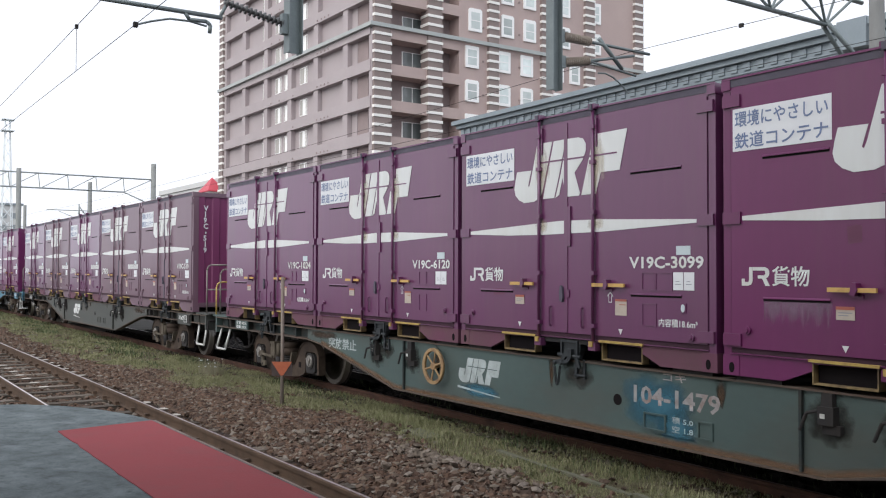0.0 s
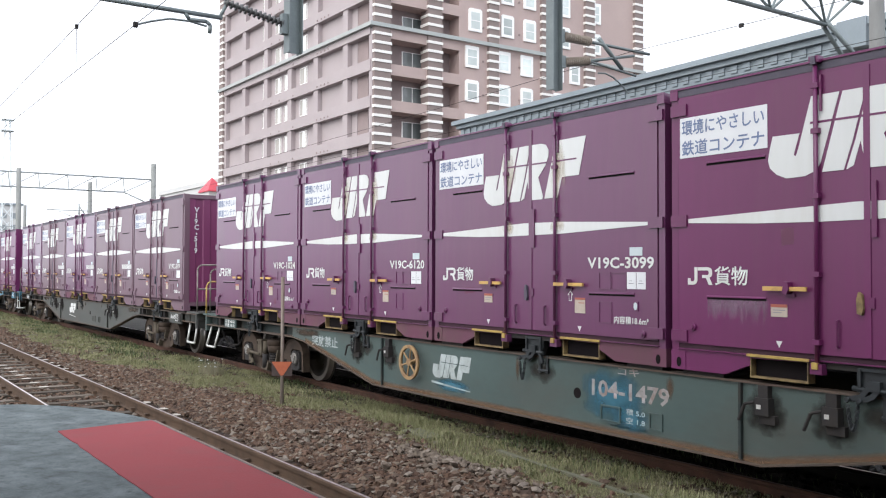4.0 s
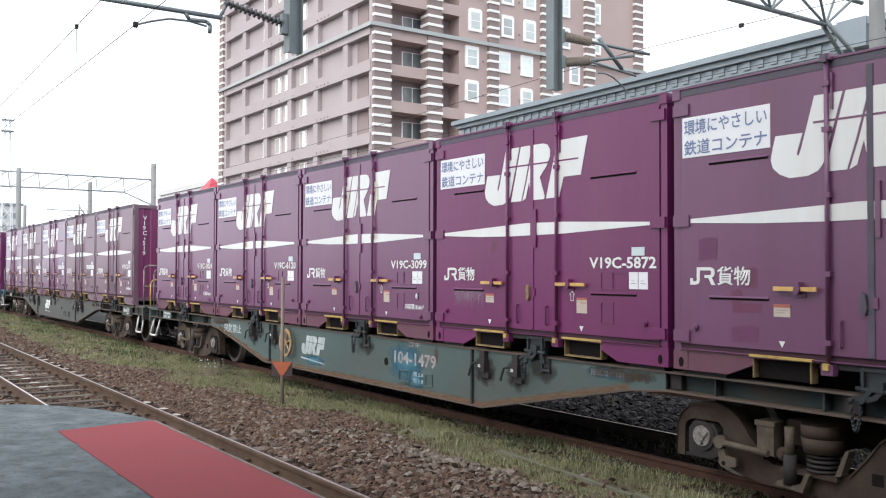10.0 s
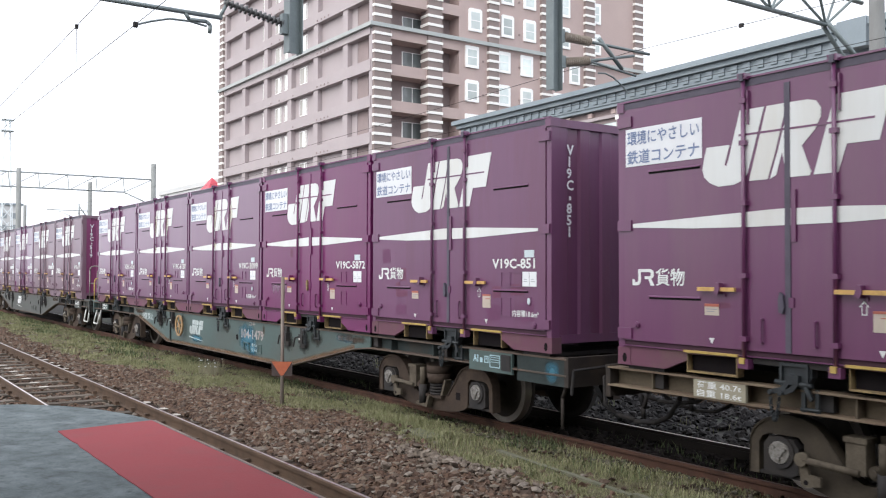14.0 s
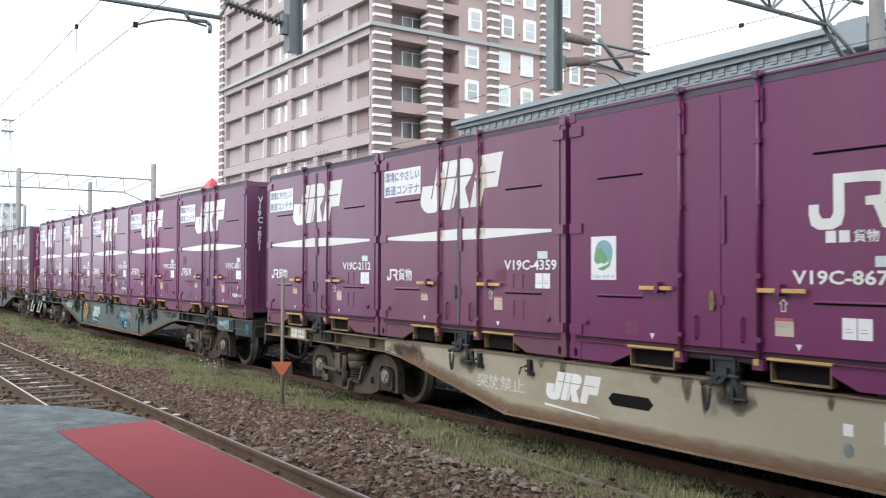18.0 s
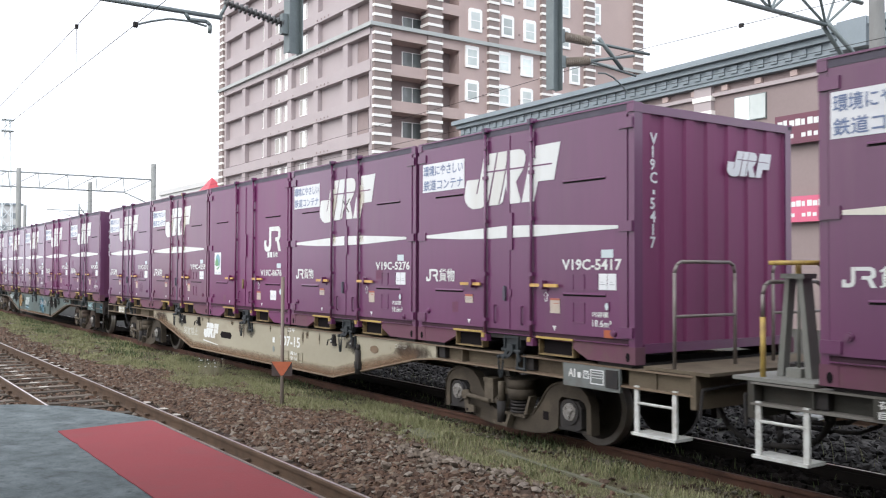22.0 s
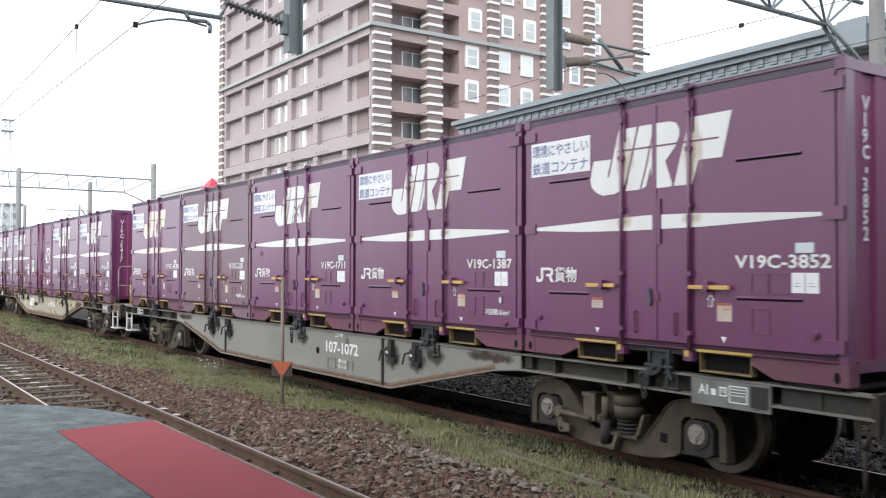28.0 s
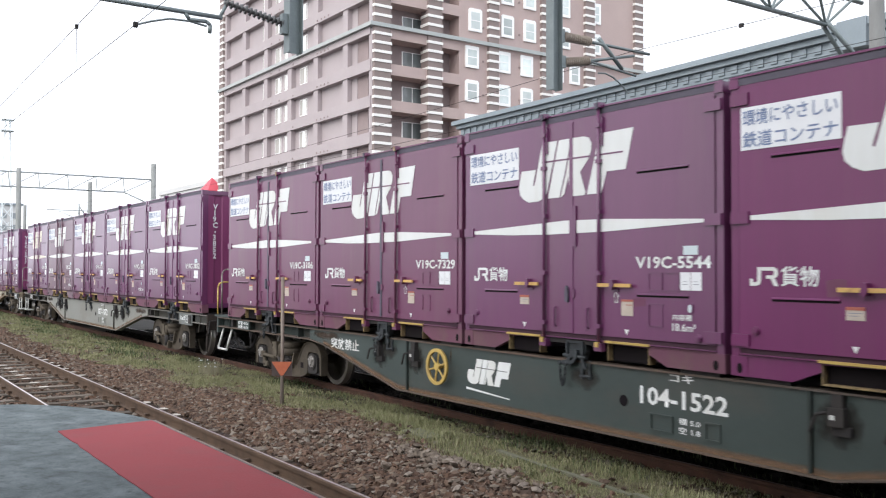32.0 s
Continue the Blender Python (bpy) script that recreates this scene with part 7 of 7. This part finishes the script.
def board(x0, x1, z0, z1, material, label):
    sg = thing("shop_sign", label, "sign")
    sg.matrix_world = low.matrix_world
    part("board", bx(x0, x1, LY + 0.18, LY + 0.30, z0, z1), material, sg)
    part("sign_arm", bx(x0 + 0.4, x1 - 0.4, LY + 0.30, LY + 0.5, (z0 + z1) / 2 - 0.05, (z0 + z1) / 2 + 0.05), GALV, sg)
    for k in range(11):
        a, w = x0 + 0.12 + k * (x1 - x0 - 0.2) / 11, (x1 - x0) / 14
        part("sign_bar", bx(a, a + w * (0.7 + 0.3 * (k % 3 != 1)), LY + 0.172, LY + 0.18, z0 + (z1 - z0) * 0.60, z0 + (z1 - z0) * (0.80 + 0.03 * (k % 2))), DECAL, sg)
        if k % 4 != 3:
            part("sign_bar", bx(a, a + w * 0.8, LY + 0.172, LY + 0.18, z0 + (z1 - z0) * 0.20, z0 + (z1 - z0) * (0.34 + 0.03 * (k % 2))), DECAL, sg)


board(-20.6, -17.6, 6.55, 7.65, SIGN_PURPLE, "dark purple sign board with pale lettering bars")
board(-20.5, -17.8, 3.65, 4.6, SIGN_PINK, "pink sign board with pale lettering bars")

# ---- white shed with a red hipped turret, beyond the apartment block ----
SHED = mat("white_shed_wall", (0.60, 0.60, 0.59), (0.54, 0.54, 0.53), 0.7, scale=0.4, fine=6, bump=0.03)
RED_ROOF = mat("red_roof_sheet", (0.55, 0.06, 0.085), (0.48, 0.05, 0.075), 0.5, scale=0.6, fine=8, bump=0.03)
shed = thing("white_shop_building", "low white flat-roofed building with a red hipped turret roof", "building")
part("wall", bx(-150, -112, 38.5, 58, GZ - 0.2, 14.2), SHED, shed)
part("parapet", bx(-150.2, -111.8, 38.3, 58.2, 14.2, 14.95), SHED, shed)
part("roof", bx(-149, -113, 39.0, 57, 14.25, 14.4), SHED, shed)
part("turret", bx(-125.3, -121.7, 36.6, 38.8, GZ - 0.2, 12.9), SHED, shed)
part("turret_roof", plate(B(), [(-125.6, 36.4), (-121.4, 36.4), (-121.4, 39.0), (-125.6, 39.0)], "z", 12.85, 13.0), RED_ROOF, shed)


def hip(x0, x1, y0, y1, z0, z1):
    bm = B()
    c = [bm.verts.new(p) for p in ((x0, y0, z0), (x1, y0, z0), (x1, y1, z0), (x0, y1, z0))]
    t = bm.verts.new(((x0 + x1) / 2, (y0 + y1) / 2, z1))
    for k in range(4):
        bm.faces.new((c[k], c[(k + 1) % 4], t))
    bm.faces.new(c[::-1])
    return bm


part("turret_roof", hip(-125.6, -121.4, 36.4, 39.0, 13.0, 15.05), RED_ROOF, shed, "red hipped turret roof")
FAR_WINDOW = mat("distant_window_row", (0.30, 0.33, 0.34), (0.22, 0.25, 0.26), 0.3, scale=0.3, fine=2, bump=0)
for x0, x1, y, h in ((-310, -300, 22, 21.5), (-420, -345, 26, 16)):
    fb = thing("distant_building", "pale distant block beyond the rail yard", "building", "distant blocks")
    part("wall", bx(x0, x1, y, y + 20, GZ - 0.2, h), SHED, fb)
    part("roof", bx(x0 - 0.5, x1 + 0.5, y - 0.5, y + 20.5, h, h + 0.6), CORNICE, fb)
    for row in range(5):
        for col in range(6):
            z, yy = 3.0 + row * 3.6, y + 1.0 + col * 3.2
            part("window", bx(x1 - 0.1, x1 + 0.08, yy, yy + 2.1, z, z + 1.7), FAR_WINDOW, fb)

# ---- small ground things ----
for n, (x, y, ln, wd, turn) in enumerate(((-9.05, -1.56, 0.62, 0.12, -4), (-7.15, -1.50, 1.15, 0.03, -5.5), (-6.05, -1.615, 1.0, 0.03, -5.0), (-5.0, -1.71, 1.05, 0.03, -5.5))):
    lid = thing("trough_lid", "half-buried mossy concrete trough lid in the grass", "trough lid", "trough lids")
    lid.matrix_world = pose(x, y, -0.155, 1.5 - n, 0.5 * n, turn)
    part("slab", bx(-ln / 2, ln / 2, -wd, wd, -0.09, 0.03), KERB, lid, bevel=0.012)

weed = B()
rng = random.Random(5)
for k in range(150):
    a, r, h = rng.uniform(0, 6.28), 0.35 * math.sqrt(rng.random()), rng.uniform(0.12, 0.34)
    x, y = r * math.cos(a), 0.6 * r * math.sin(a)
    tube(weed, (x, y, -0.19), (x + rng.uniform(-0.06, 0.06), y + rng.uniform(-0.06, 0.06), -0.19 + h), 0.004, 4, 0.002)
weeds = thing("weed_clump", "clump of dry stalks with pale seed heads in the grass", "weeds")
weeds.matrix_world = pose(-16.5, -1.45, 0)
part("stalk", weed, DRY_GRASS, weeds)
heads = B()
for k in range(15):
    a, r = rng.uniform(0, 6.28), 0.38 * math.sqrt(rng.random())
    x, y, z = r * math.cos(a), 0.6 * r * math.sin(a), rng.uniform(-0.05, 0.16)
    box(heads, x - 0.009, x + 0.009, y - 0.009, y + 0.009, z, z + 0.014)
part("seed_head", heads, PAPER, weeds, "pale seed heads")

# ---- sleepers, nearest first ----
LIME = mat("chalky_bleached_timber", (0.52, 0.49, 0.44), (0.36, 0.33, 0.29), 0.9, scale=12, fine=60, bump=0.2, spec=0.2)
SL = finish(bx(-0.10, 0.10, -1.05, 1.05, -0.15, 0.0), "sleeper", SLEEPER, 0.02)
CLIP = finish(plate(box(bx(-0.075, 0.075, -0.10, 0.10, 0.0, 0.014), -0.03, 0.03, -0.095, -0.04, 0.014, 0.05), [(-0.025, 0.014), (0.025, 0.014), (0.018, 0.062), (-0.018, 0.062)], "y", 0.045, 0.085), "rail_clip", RAIL_SIDE, 0.004)
BLEACHED_ENDS, BLEACHED_MIDDLES = (55, 56, 57, 58, 59, 60, 61, 62, 68, 69, 70), (57, 58, 59, 60, 61, 62, 63, 64)
BLEACHED = finish(plate(B(), [(-0.075, -0.05), (-0.02, -0.08), (0.05, -0.06), (0.08, 0.0), (0.05, 0.07), (-0.03, 0.085), (-0.08, 0.04)], "z", 0.0, 0.004), "bleached_patch", LIME, 0.001)
for yc, words, x0, x1 in ((NEAR, "weathered timber sleeper of the near track", -60.44, 12), (0.0, "dark timber sleeper under the train", -40, 10), (FAR, "timber sleeper of the far track", -30, 4)):
    track = thing("sleepers", words.replace("sleeper ", "sleepers "), "sleepers", kind="structure")
    k = 0
    x = x0
    while x < x1:
        s = child("sleeper", SL, track)
        s.matrix_local = pose(x + 0.03 * math.sin(k * 2.3), yc + 0.02 * math.sin(k * 1.1), -0.147 if yc == NEAR else -0.196, 0, 0, 0.8 * math.sin(k * 3.7))
        for ends, at in ((BLEACHED_ENDS, 0.93), (BLEACHED_MIDDLES, -0.02)):
            if yc == NEAR and k in ends:
                b = child("bleached_patch", BLEACHED, s, "bleached pale patch")
                b.matrix_local = pose(0.01 * (k % 3), at, 0.0, 0, 0, 17 * k)
        if yc == NEAR and x > -32:
            for side in (-0.566, 0.566):
                child("rail_clip", CLIP, s).matrix_local = pose(0, side, 0.0)
        x += 0.69
        k += 1


# ---- what moves: the whole train draws away, its wheels rolling ----
TIMES = [0, 1, 1.9, 2.2, 2.5, 3, 3.5, 4.5, 5.5, 6, 7, 8, 9, 10, 11, 12, 13, 14, 15, 16, 17, 18, 19, 20, 21, 22, 23, 24, 25, 26, 27, 28, 29, 30, 31, 32]
GONE = [0, 0, 0, 0.02, 0.08, 0.228, 0.386, 0.755, 1.18, 1.43, 2.015, 2.69, 3.455, 4.338, 5.39, 6.65, 8.098, 9.712, 11.525, 13.53, 15.69, 17.985, 20.40, 22.985, 25.668, 28.43, 31.34, 34.338, 37.415, 40.58, 43.825, 47.125, 50.535, 53.967, 57.445, 61.0]


def gone(t):
    """How far the train has gone at t seconds: a smooth curve through the table."""
    k = max(0, min(len(TIMES) - 2, int(np.searchsorted(TIMES, t, side="right")) - 1))

    def slope(i):
        if i <= 0 or i >= len(TIMES) - 1:
            j = min(max(i, 0), len(TIMES) - 2)
            j = j if i <= 0 else len(TIMES) - 2
            return (GONE[j + 1] - GONE[j]) / (TIMES[j + 1] - TIMES[j])
        a, b = (GONE[i] - GONE[i - 1]) / (TIMES[i] - TIMES[i - 1]), (GONE[i + 1] - GONE[i]) / (TIMES[i + 1] - TIMES[i])
        return 0.0 if a <= 0 or b <= 0 else 2 * a * b / (a + b)
    h = TIMES[k + 1] - TIMES[k]
    u = (t - TIMES[k]) / h
    return (GONE[k] * (1 + 2 * u) * (1 - u) ** 2 + slope(k) * h * u * (1 - u) ** 2 + GONE[k + 1] * u * u * (3 - 2 * u) + slope(k + 1) * h * u * u * (u - 1))


def motions():
    steps = [k * 0.5 for k in range(65)]
    for ob, x, z in TRAIN:
        walk(ob, [(t, pose(x - gone(t), 0, z)) for t in steps])
    marks, last = [0.0], 0.0
    for k in range(1, 321):
        t = k * 0.1
        if gone(t + 0.1) - last > 0.5 or k == 320:
            marks.append(t)
            last = gone(t)
    for ws, dx in WHEELSETS:
        walk(ws, [(t, pose(dx, 0, 0.432, 0, -math.degrees(gone(t) / 0.432), 0)) for t in marks])


motions()
